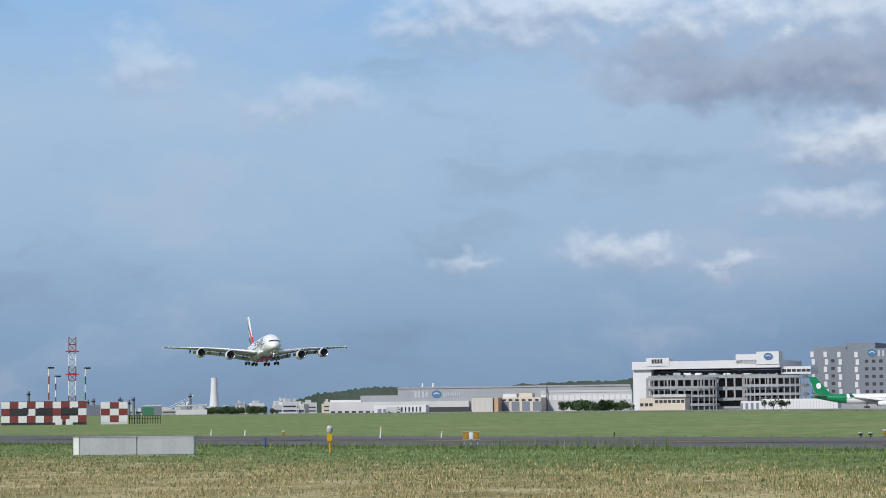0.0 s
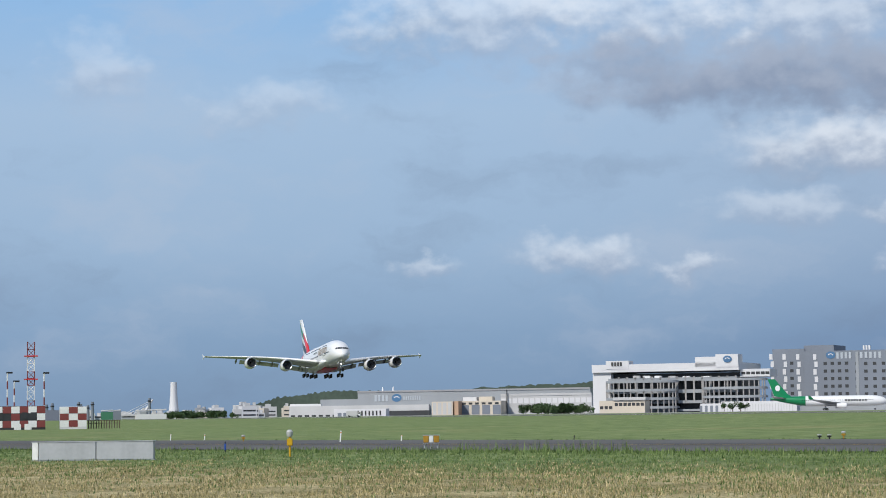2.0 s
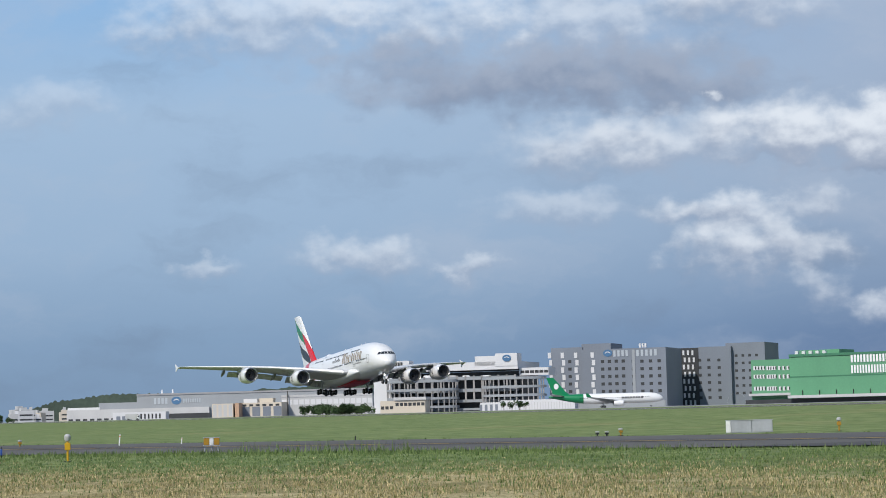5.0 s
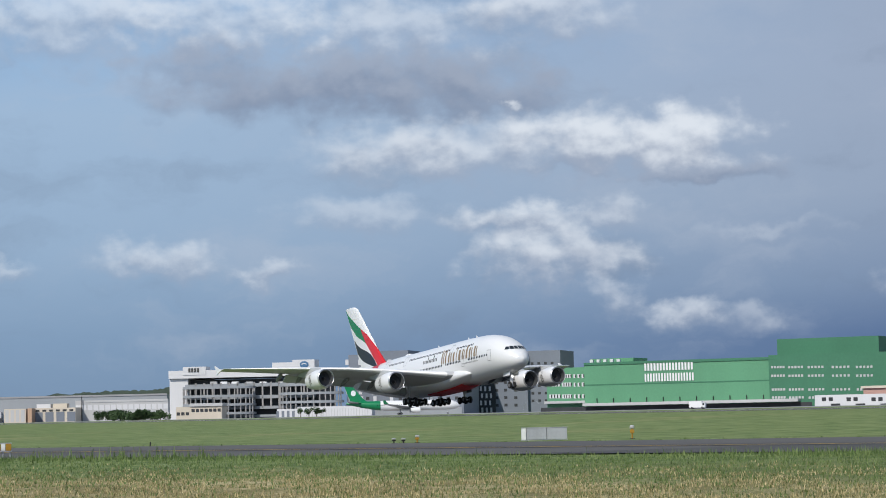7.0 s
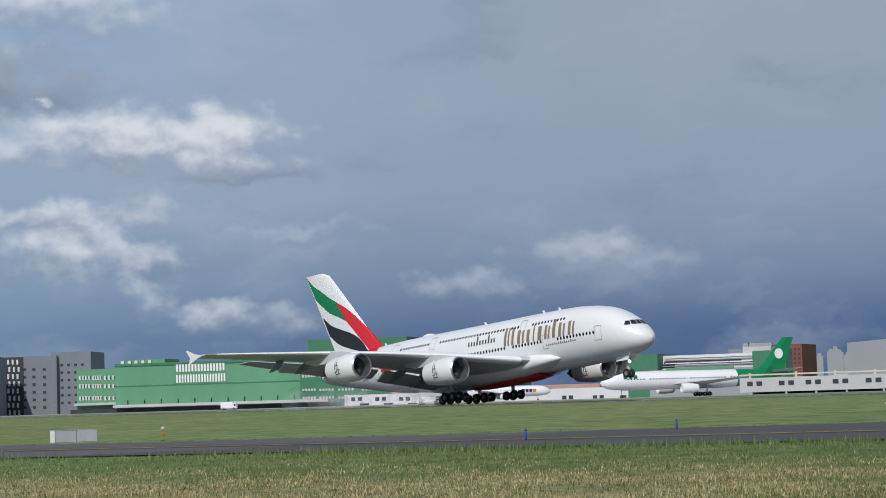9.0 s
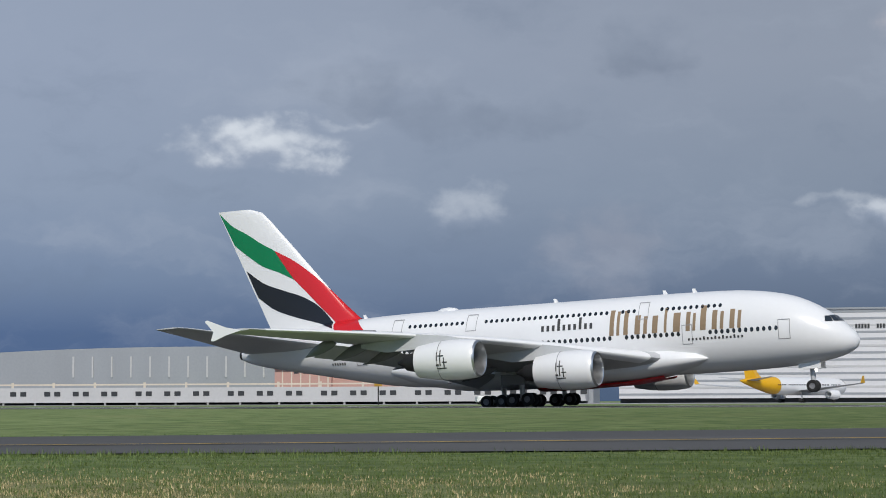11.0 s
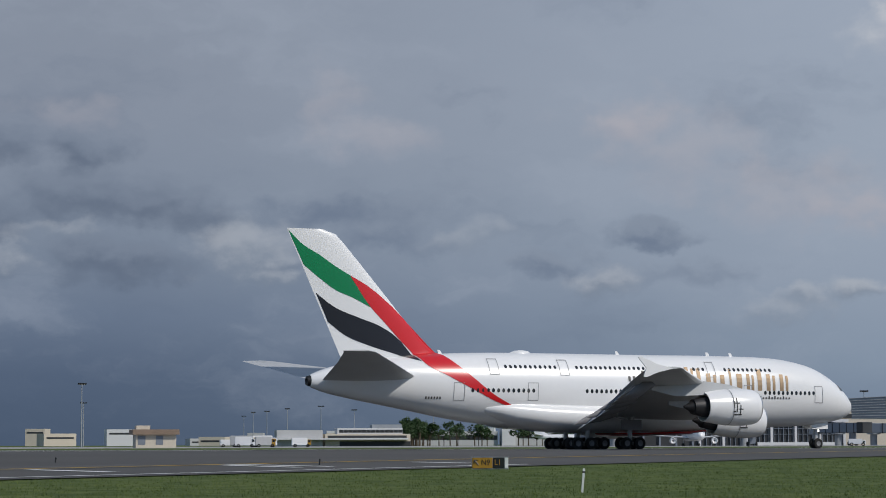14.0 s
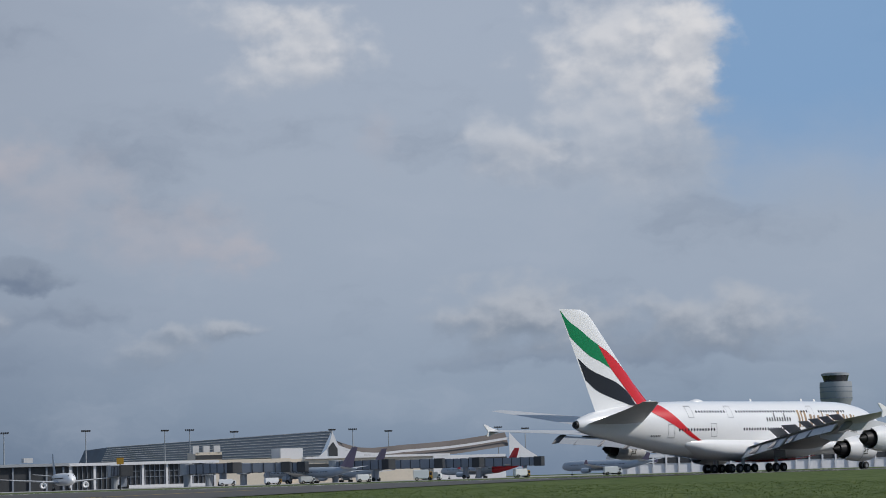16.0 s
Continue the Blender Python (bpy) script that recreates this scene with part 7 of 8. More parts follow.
def parked_aircraft():
    build_jet("cargo_jet", "white cargo jet with a green tail parked on the apron", jet_pose(-61.104, 1200, 2), 63.7, WHITE, GREEN, WHITE, GREEN)
    j = build_jet("passenger_jet", "white wide-body jet with a green tail and round emblem", jet_pose(-40.95, 665, 203), 63.7, WHITE, GREEN, WHITE, GREEN)
    for side in (-1, 1):
        for x in (24.6, 23.0, 21.4):
            part("name_bar", box(x - 0.6, x + 0.6, side * 2.72 - 0.1, side * 2.72 + 0.1, 5.75, 6.85), GREEN, j, "dark green painted bar")
    j = build_jet("cargo_jet", "white cargo jet with a purple tail", jet_pose(-46.425, 925, 6), 52.0, WHITE, PURPLE, None, PURPLE)
    for side in (-1, 1):
        for x, m in ((14.0, PURPLE), (15.6, PURPLE), (17.2, PURPLE), (18.8, ORANGE)):
            part("name_bar", box(x - 0.6, x + 0.6, side * 2.3 - 0.1, side * 2.3 + 0.1, 3.7, 5.0), m, j, "painted name bar")
    j = bpy.data.objects["cargo_jet"]
    for side in (-1, 1):
        for k in range(8):
            part("name_bar", box(9.0 + 1.5 * k, 10.0 + 1.5 * k, side * 2.8 - 0.1, side * 2.8 + 0.1, 4.9, 5.9), INK, j, "dark painted name bar")
    build_jet("courier_jet", "white courier jet with a yellow tail seen from behind", jet_pose(-14.662, 505, 60), 47.3, WHITE, YELLOW_TAIL, None, YELLOW_TAIL)
    build_jet("small_jet", "small white jet with a pale pink tail", jet_pose(28.82, 880, 3), 37.0, WHITE, WHITE, PINKISH)
    build_jet("docked_jet", "pale blue jet docked at the terminal", jet_pose(38.275, 640, 138), 37.0, BLUE_GREY, PINKISH)
    build_jet("docked_jet", "pale blue jet docked at the terminal", jet_pose(39.173, 690, 136), 37.0, BLUE_GREY, PINKISH)
    build_jet("docked_jet", "white jet with a red tail docked at the terminal", jet_pose(42.748, 700, 138), 34.0, BLUE_GREY, RED, None, RED)
    build_jet("docked_jet", "white jet nosed in towards the glazed pier", jet_pose(31.829, 600, -82), 37.6, WHITE, BLUE_GREY)
    build_jet("docked_jet", "pale blue jet docked at the terminal", jet_pose(46.112, 680, 140), 37.0, BLUE_GREY, PINKISH)


# ---- lamp masts ----
def build_mast():
    mast = thing("lamp_mast", "tall grey apron lamp mast with a cross of floodlights", "lamp mast", "apron lamp masts")
    part("pole", tube((0, 0, 0), (0, 0, 21.6), 0.32, 0.16, 10), MID_WALL, mast, smooth=True)
    part("cross_bar", box(-1.7, 1.7, -0.12, 0.12, 21.3, 21.55), MID_WALL, mast)
    for x in (-1.5, -0.75, 0, 0.75, 1.5):
        part("floodlight", box(x - 0.28, x + 0.28, -0.5, 0.1, 21.5, 22.0, 0.05), DARK, mast)
    return mast


def lamp_masts():
    """(bearing, elevation of the top) for each mast of about 22 m."""
    tops = [(30.359, 1.491), (32.455, 1.495), (34.495, 1.454), (35.148, 1.451), (36.308, 1.374), (38.877, 1.359), (39.430, 1.358), (40.370, 1.285),
            (21.186, 0.963), (22.073, 1.028), (20.651, 0.895), (20.290, 0.869), (20.045, 0.769), (22.951, 0.931), (25.041, 0.954), (27.148, 0.916), (27.609, 0.911),
            (15.822, 1.625), (15.873, 1.124), (8.555, 1.293), (-1.409, 1.747), (-9.493, 1.124), (-16.989, 1.016), (-22.624, 0.983), (-28.634, 0.940),
            (-54.951, 0.992), (-52.384, 0.607), (-49.640, 0.760), (-38.112, 0.802), (-59.547, 0.902), (46.141, 1.200), (46.604, 1.203), (47.163, 1.130), (43.268, 1.300), (43.983, 1.249)]
    first = build_mast()
    for i, (a, e) in enumerate(tops):
        d = 21.4 / math.tan(radians(max(e, 0.6)))
        p = at(a, min(d, 1600))
        m = Matrix.Translation(p) @ Matrix.Rotation(radians(-a + 20 * (i % 3)), 4, "Z")
        if i == 0:
            first.matrix_basis = m
        else:
            copy_thing(first, m)


# ---- trees ----
def build_tree(seed, h, w, leaves=420, low=0.45):
    rnd = random.Random(seed)
    tree = thing("tree", "dark green leafy tree with an uneven crown", "tree", "airport trees")
    bm = bmesh.new()
    add_tube(bm, (0, 0, -0.2), (0.1, 0, h * 0.45), 0.24, 0.15, 8)
    centres = []
    for k in range(7):
        a, r = rnd.uniform(0, 6.28), rnd.uniform(0.15, 0.42) * w
        c = Vector((r * math.cos(a), r * math.sin(a), h * rnd.uniform(low, 0.85)))
        add_tube(bm, (0.05, 0, h * rnd.uniform(0.25, 0.42)), c, 0.11, 0.03, 6)
        centres.append((c, rnd.uniform(0.16, 0.27) * w))
    part("trunk", bm, TRUNK, tree)
    verts, faces = [], []
    for k in range(leaves):
        c, r = rnd.choice(centres)
        d = Vector((rnd.gauss(0, 1), rnd.gauss(0, 1), rnd.gauss(0, 0.75))).normalized() * r * rnd.uniform(0.55, 1.1)
        p = c + d
        s = rnd.uniform(0.18, 0.42) * max(w / 5, 0.6)
        u = Vector((rnd.gauss(0, 1), rnd.gauss(0, 1), rnd.gauss(0, 1))).normalized()
        v = u.orthogonal().normalized()
        i = len(verts)
        verts += [p + u * s, p + v * s * 0.6, p - u * s, p - v * s * 0.6]
        faces.append((i, i + 1, i + 2, i + 3))
    part("crown", bm_of(verts, faces), LEAF, tree, "uneven leafy crown")
    return tree


def trees():
    kinds = [build_tree(11, 6.5, 6.0), build_tree(12, 8.5, 6.5), build_tree(13, 5.0, 7.0), build_tree(14, 10.0, 5.0), build_tree(15, 5.6, 8.0, 700, 0.18), build_tree(16, 4.6, 9.0, 700, 0.16)]
    rnd = random.Random(3)
    spots = []
    for k in range(16):
        spots.append((azof(rnd.uniform(966, 1076)), 1225 + rnd.uniform(-15, 15), (4, 5), 0.95))
    for k in range(32):
        spots.append((-0.831 + (2.296 - -0.831) * rnd.random(), 590 + rnd.uniform(-20, 30), (0, 1, 4, 5), 0.95))
    for k in range(10):
        spots.append((-1.107 + (2.028 - -1.107) * rnd.random(), 600 + rnd.uniform(-20, 30), (0, 1), 0.8))
    for k in range(44):
        spots.append((az145(rnd.choice((rnd.uniform(325, 360), rnd.uniform(360, 480), rnd.uniform(520, 660)))), 930 + rnd.uniform(-25, 25), (3, 1), 1.1))
    for k in range(8):
        spots.append((az145(rnd.uniform(325, 352)), 900 + rnd.uniform(-15, 15), (3,), 1.25))
    for k in range(16):
        spots.append((az131(rnd.uniform(45, 150)), 700 + rnd.uniform(-20, 20), (3, 1), 0.95))
    for k in range(14):
        spots.append((az131(rnd.uniform(-60, 62)), 585 + rnd.uniform(-10, 10), (4, 5, 0), 0.9))
    for k in range(26):
        spots.append((-78.478 + (-76.640 - -78.478) * rnd.random(), 1700 + rnd.uniform(-30, 30), (4, 5), 0.95))
    for k in range(5):
        spots.append((azof35(rnd.uniform(1012, 1075)), 1240, (0, 2), 0.7))
    used = set()
    for a, d, ks, s in spots:
        q = rnd.choice(ks)
        m = Matrix.Translation(at(a, d)) @ Matrix.Rotation(rnd.uniform(0, 6.28), 4, "Z")
        if q not in used:
            kinds[q].matrix_basis = m
            used.add(q)
            continue
        t = copy_thing(kinds[q], m)
        t.scale = (s * rnd.uniform(0.8, 1.15),) * 3


# ---- airfield signs, lights and markers on the grass ----
def facing(x, y, turn=0.0, z=None):
    """A pose on the ground at x, y with local -y towards the eye."""
    return Matrix.Translation((x, y, ground_z(x, y) if z is None else z)) @ Matrix.Rotation(-math.atan2(x, y) + radians(turn), 4, "Z")


SIGN_RED = mat("sign_red", (0.17, 0.012, 0.014), 0.4, var=0.08, scale=3)
SIGN_BLACK = mat("sign_black", (0.012, 0.013, 0.012), 0.4, var=0.08, scale=3)
SIGN_YELLOW = mat("sign_yellow", (0.40, 0.22, 0.02), 0.4, var=0.08, scale=3)
SIGN_WHITE = mat("sign_white", (0.78, 0.78, 0.76), 0.45, var=0.06, scale=3)
SIGN_PALE = mat("sign_pale_yellow", (0.42, 0.38, 0.20), 0.45, var=0.06, scale=3)
SHEET = mat("sheet_metal", (0.45, 0.46, 0.48), 0.5, metal=0.3, var=0.1, scale=1.5, streak=0.3)


def letters(text, size, x, z, y, material, parent, label, width=1.0):
    cu = bpy.data.curves.new("lettering", "FONT")
    cu.body, cu.size, cu.extrude, cu.align_x, cu.align_y = text, size, 0.004, "CENTER", "CENTER"
    tmp = new("lettering", cu)
    me = bpy.data.meshes.new_from_object(tmp.evaluated_get(bpy.context.evaluated_depsgraph_get()))
    bpy.data.objects.remove(tmp)
    me.materials.clear()
    me.materials.append(material)
    ob = new("lettering", me)
    ob.parent = parent
    ob.matrix_basis = Matrix.Translation((x, y, z)) @ Matrix.Rotation(radians(90), 4, "X") @ Matrix.Diagonal((width, 1, 1, 1))
    return tagged(ob, label)


def panel_sign(name, label, m, h, panels, lift=0.1):
    """A lit sign box of panels (width, material) side by side, on short feet."""
    sign = thing(name, label, "airfield sign", at=m)
    total = sum(p[0] for p in panels)
    x = -total / 2
    for w, material in panels:
        part("panel", box(x + 0.012, x + w - 0.012, -0.16, 0.16, lift, lift + h, 0.02), material, sign)
        x += w
    part("frame", box(-total / 2 - 0.02, total / 2 + 0.02, -0.13, 0.13, lift - 0.04, lift), SHEET, sign)
    part("frame", box(-total / 2 - 0.02, total / 2 + 0.02, -0.18, 0.18, lift + h, lift + h + 0.03), SHEET, sign)
    for fx in (-0.4 * total, 0, 0.4 * total):
        part("foot", tube((fx, 0, -0.1), (fx, 0, lift), 0.04, n=8), SHEET, sign)
    return sign


def airfield_signs():
    s = panel_sign("runway_sign", "red and black runway holding sign with a white end", facing(10.25, 74.0), 0.84, [(1.93, SIGN_RED), (0.68, SIGN_BLACK), (0.30, SIGN_WHITE)], 0.05)
    letters("23R-05L", 0.56, -0.485, 0.47, -0.172, SIGN_WHITE, s, "white letters", 0.86)
    letters("L1", 0.52, 0.81, 0.47, -0.172, SIGN_PALE, s, "yellow letters", 0.9)
    for x0, x1, z0, z1 in ((0.53, 1.10, 0.80, 0.83), (0.53, 1.10, 0.12, 0.15), (0.53, 0.56, 0.15, 0.80), (1.07, 1.10, 0.15, 0.80)):
        part("border", box(x0, x1, -0.168, -0.16, z0, z1), SIGN_YELLOW, s)
    s = panel_sign("direction_sign", "yellow and black taxiway direction sign", facing(51.6, 103.3), 0.58, [(1.1, SIGN_YELLOW), (0.62, SIGN_BLACK), (0.22, SIGN_WHITE)], 0.05)
    letters("N9", 0.42, -0.25, 0.36, -0.172, SIGN_BLACK, s, "black letters", 0.9)
    letters("L1", 0.42, 0.4, 0.36, -0.172, SIGN_YELLOW, s, "yellow letters", 0.9)
    for p, q in (((-0.62, 0.22), (-0.85, 0.5)), ((-0.85, 0.5), (-0.66, 0.48)), ((-0.85, 0.5), (-0.86, 0.32))):
        part("arrow", tube((p[0], -0.17, p[1]), (q[0], -0.17, q[1]), 0.03, n=6), SIGN_BLACK, s)
    s = panel_sign("taxiway_sign", "small brown and white sign box seen from behind", facing(-20.9, 109.0), 0.55, [(0.95, mat("sign_brown", (0.16, 0.06, 0.03), 0.5, var=0.1)), (0.62, SIGN_WHITE)], 0.05)
    for gx, gy, w, h, n, turn in ((-104.95, 67.18, 2.65, 0.68, 2, 6), (-89.08, 15.13, 5.1, 0.74, 2, -14)):
        sg = panel_sign("sign_back", "back of a long grey sheet-metal airfield sign", facing(gx, gy, turn), h, [(0.28, SIGN_WHITE)] + [((w - 0.28) / n, SHEET)] * n, 0.03)
    s = panel_sign("marker_sign", "small yellow and black taxiway sign on a post", facing(*(-99.57, 33.28)), 0.34, [(0.28, SIGN_YELLOW), (0.22, SIGN_WHITE), (0.28, SIGN_YELLOW)], 0.35)


def build_light(name, label, m, h, body, head, category="airfield light", group=""):
    """An elevated light: plate, stem, coloured box, lens head."""
    li = thing(name, label, category, group, at=m)
    part("base_plate", lathe_z(0, 0, [(0, 0.16), (0.03, 0.16)], 14), DARK, li)
    part("stem", tube((0, 0, 0), (0, 0, h * 0.75), 0.045, n=8), body, li)
    part("housing", box(-0.12, 0.12, -0.1, 0.1, h * 0.42, h * 0.68, 0.02), body, li)
    part("lamp_head", lathe_z(0, 0, [(h * 0.74, 0.08), (h * 0.8, 0.13), (h * 0.93, 0.135), (h, 0.07)], 14), head, li, smooth=True)
    return li


def airfield_lights():
    for x, y, h in ((*(-87.70, 23.09), 1.15), (*(14.71, 77.81), 0.95)):
        build_light("guard_light", "yellow runway guard light with a pale round head", facing(x, y), h, YELLOW, PALE, group="guard lights")
    for x, y, h in ((*(-109.47, 61.35), 0.5), (*(-99.59, 69.58), 0.85), (*(0.69, 94.39), 0.65), (*(-143.88, 34.63), 0.55), (*(-75.77, 103.90), 0.6)):
        build_light("approach_light", "dull yellow elevated airfield light", facing(x, y), h * 0.9, SIGN_YELLOW, PALE, group="orange lights")
    for x, y in ((-15.71, 106.54), (-16.15, 109.00)):
        build_light("signal_post", "dark signal post with an amber head", facing(x, y), 0.95, DARK, ORANGE, group="signal posts")
        break
    for x, y in ((-109.77, 59.97), (-108.81, 60.07), (-0.43, 97.09), (0.10, 97.09), (-15.20, 105.50), (-14.80, 105.46)):
        build_light("low_light", "low dark edge lamp with a pale lens", facing(x, y), 0.3, DARK, PALE, group="low lamps")
    for x, y in ((-62.28, 61.16), (-66.84, 75.43), (-5.28, 93.64), (-103.34, 23.97), (-17.89, 101.73), (-5.22, 91.74), (-17.61, 100.36)):
        li = thing("edge_light", "small blue taxiway edge light on a dark stem", "airfield light", "blue edge lights", at=facing(x, y))
        part("stem", tube((0, 0, 0), (0, 0, 0.2), 0.035, n=8), DARK, li)
        part("sleeve", lathe_z(0, 0, [(0.12, 0.05), (0.40, 0.05), (0.42, 0.04)], 12), BLUE, li, smooth=True)
        part("lens", lathe_z(0, 0, [(0.42, 0.04), (0.50, 0.038), (0.53, 0.015)], 12), DARK, li, smooth=True)
    for x, y, h, m, n in ((*(-162.00, 33.33), 0.5, SIGN_WHITE, "white"), (*(-158.34, 35.14), 0.45, SIGN_WHITE, "white"), (*(-132.69, 38.24), 0.75, SIGN_WHITE, "white"), (*(-130.70, 41.69), 0.45, SIGN_WHITE, "white"),
                          (*(27.31, 120.23), 0.4, DARK, "dark"), (*(33.25, 122.67), 0.35, DARK, "dark"), (*(45.65, 112.81), 0.4, DARK, "dark"), (*(36.98, 66.83), 0.85, SIGN_WHITE, "pale"), (*(59.82, 56.94), 0.5, SIGN_WHITE, "pale"), (*(-125.49, 51.35), 0.3, DARK, "dark")):
        mk = thing("marker_post", n + " slim marker post in the grass", "marker post", "marker posts", at=facing(x, y) @ Matrix.Rotation(radians(5), 4, "Y"))
        part("post", box(-0.04, 0.04, -0.03, 0.03, -0.05, h, 0.01), m, mk)
        part("cap", box(-0.045, 0.045, -0.035, 0.035, h * 0.8, h * 0.88), ORANGE if n == "white" else DARK, mk)
    # yellow boards on posts along the apron
    for a, e, d in ((-4.952, 0.679, 380), (12.270, 0.462, 390), (-25.593, 0.540, 390), (-5.041, 0.604, 390), (33.332, 0.703, 430), (-35.941, 0.437, 460)):
        b = thing("apron_board", "yellow apron board on a dark post", "apron board", "apron boards", at=Matrix.Translation(at(a, d)) @ Matrix.Rotation(radians(-a), 4, "Z"))
        z = height(e, d)
        part("post", tube((0, 0, 0), (0, 0, z - 0.9), 0.12, n=8), DARK, b)
        part("board", box(-0.7, 0.7, -0.12, 0.12, z - 0.9, z + 0.4, 0.03), SIGN_YELLOW, b)


def localizer():
    """Checkered hut, red and white masts and a lattice tower by the runway's end."""
    d = 385
    az0 = -81.968

    def X(x):
        return d * math.tan(radians(azof(x) - az0))

    def Z(y):
        return EYE + d * math.tan(radians(-0.013 - (y - 740) * 0.01496))
    base = Matrix.Translation(at(az0, d, -1.1)) @ Matrix.Rotation(radians(-az0), 4, "Z")
    off = 1.1
    hut = thing("antenna_hut", "red and white checkered equipment hut with dark openings", "hut", at=base)
    for x0, x1, y0, wall in ((-30, 118, 715, SHADE), (143, 190, 717, WHITE_WALL)):
        part("body", box(X(x0), X(x1), 0, 5, 0, Z(y0) + off), wall, hut)
        n = round((x1 - x0) / 14.5)
        w = (X(x1) - X(x0)) / n
        hh = (Z(y0) - Z(752)) / 3
        me_r = mesh_of(box(0.02, w - 0.02, -0.06, 0, 0, hh * 0.95), "checker", DULL_RED)
        me_w = mesh_of(box(0.02, w - 0.02, -0.06, 0, 0, hh * 0.95), "checker", SIGN_WHITE)
        for i in range(n):
            for j in range(3):
                if wall == SHADE and j == 1 and i % 3:
                    continue
                ob = new("checker", me_r if (i + j) % 2 else me_w)
                ob.parent = hut
                ob.matrix_basis = Matrix.Translation((X(x0) + i * w, -0.002, Z(752) + off + j * hh))
    for x in (12, 40, 82, 98):
        # dark plates painted as shade in the hut's openings
        part("opening_shade", box(X(x) - 0.5, X(x) + 0.5, -0.1, 0.1, Z(738) + off, Z(726) + off), SHADE, hut)
    for x in (70, 88):
        part("cabinet", box(X(x) - 0.6, X(x) + 0.6, -3.2, -2.2, 0, Z(752) + 1.7, 0.04), SIGN_WHITE, hut)
    # lattice tower
    tw = thing("lattice_mast", "tall red and white lattice radio mast", "radio mast", at=base)
    z1, half = Z(601) + off, 0.62
    n = 12
    for i in range(n):
        za, zb = z1 * i / n, z1 * (i + 1) / n
        m = DULL_RED if (i // 2) % 2 else SIGN_WHITE
        bm = bmesh.new()
        for sx, sy in ((-1, -1), (1, -1), (1, 1), (-1, 1)):
            add_tube(bm, (X(93) + sx * half, 8 + sy * half, za), (X(93) + sx * half, 8 + sy * half, zb), 0.09, n=5)
        for sx in (-1, 1):
            add_tube(bm, (X(93) - sx * half, 8 - half, za), (X(93) + sx * half, 8 - half, zb), 0.05, n=4)
            add_tube(bm, (X(93) - half, 8 + sx * half, za), (X(93) + half, 8 + sx * half, za), 0.05, n=4)
        part("bay", bm, m, tw)
    for y in (627, 668):
        part("platform", box(X(93) - 1.2, X(93) + 1.2, 7, 9, Z(y) + off, Z(y) + off + 0.18), RED, tw)
    for x, y0 in ((52, 657), (116, 658), (64, 672)):
        ms = thing("slim_mast", "slim red and white antenna mast with a cross head", "radio mast", "slim masts", at=base)
        zt = Z(y0) + off
        for i in range(7):
            part("pole", tube((X(x), 2, zt * i / 7), (X(x), 2, zt * (i + 1) / 7), 0.12, n=8), DULL_RED if i % 2 else SIGN_WHITE, ms)
        part("head", box(X(x) - 0.2, X(x) + 0.9, 1.9, 2.1, zt - 0.1, zt + 0.2), DARK, ms)
    # fence, stacks and steam flue beyond
    fn = thing("barrier_fence", "low weathered brown barrier fence", "fence", at=base)
    for i in range(14):
        x = X(190) + (X(250) - X(190)) * i / 13
        part("fence_post", box(x - 0.08, x + 0.08, 6, 6.2, 0, 1.5), TRUNK, fn)
    part("fence_rail", box(X(190), X(250), 6.05, 6.15, 0.9, 1.0), TRUNK, fn)
    part("fence_rail", box(X(190), X(250), 6.05, 6.15, 1.4, 1.5), TRUNK, fn)
    rnd = random.Random(9)
    d2 = 1900
    for x, y in ((17, 697), (120, 712), (130, 710), (180, 712), (192, 714), (200, 708), (176, 708), (300, 703)):
        a = azof(x)
        st = thing("plant_stack", "dark slim refinery stack", "chimney", "refinery stacks", at=Matrix.Translation(at(a, d2)) @ Matrix.Rotation(radians(-a), 4, "Z"))
        zt = height(0.574 - (y - 700) * 0.01496, d2)
        part("shaft", lathe_z(0, 0, [(0, 1.6), (zt, 1.1)], 10), GREY_WALL, st)
        part("collar", lathe_z(0, 0, [(zt - 3, 1.7), (zt - 2, 1.7)], 10), DARK, st)
    for x0, x1, y, m in ((215, 236, 726, GREEN_DEEP), (236, 250, 724, GREY_WALL), (275, 330, 731, WHITE_WALL), (118, 150, 722, GREY_WALL)):
        a = azof((x0 + x1) / 2)
        s = Site(a, 1500, 0)
        h = house("plant_block", "low industrial block beyond the runway's end", "building", s, "plant blocks")
        part("body", box(s.x(azof(x0)), s.x(azof(x1)), 0, 15, 0, height(0.574 - (y - 700) * 0.01496, 1500)), m, h)
        part("roof_pipe", tube((s.x(azof(x0)), 4, 6), (s.x(azof(x1)), 4, 6.5), 0.5, n=8), PALE, h)


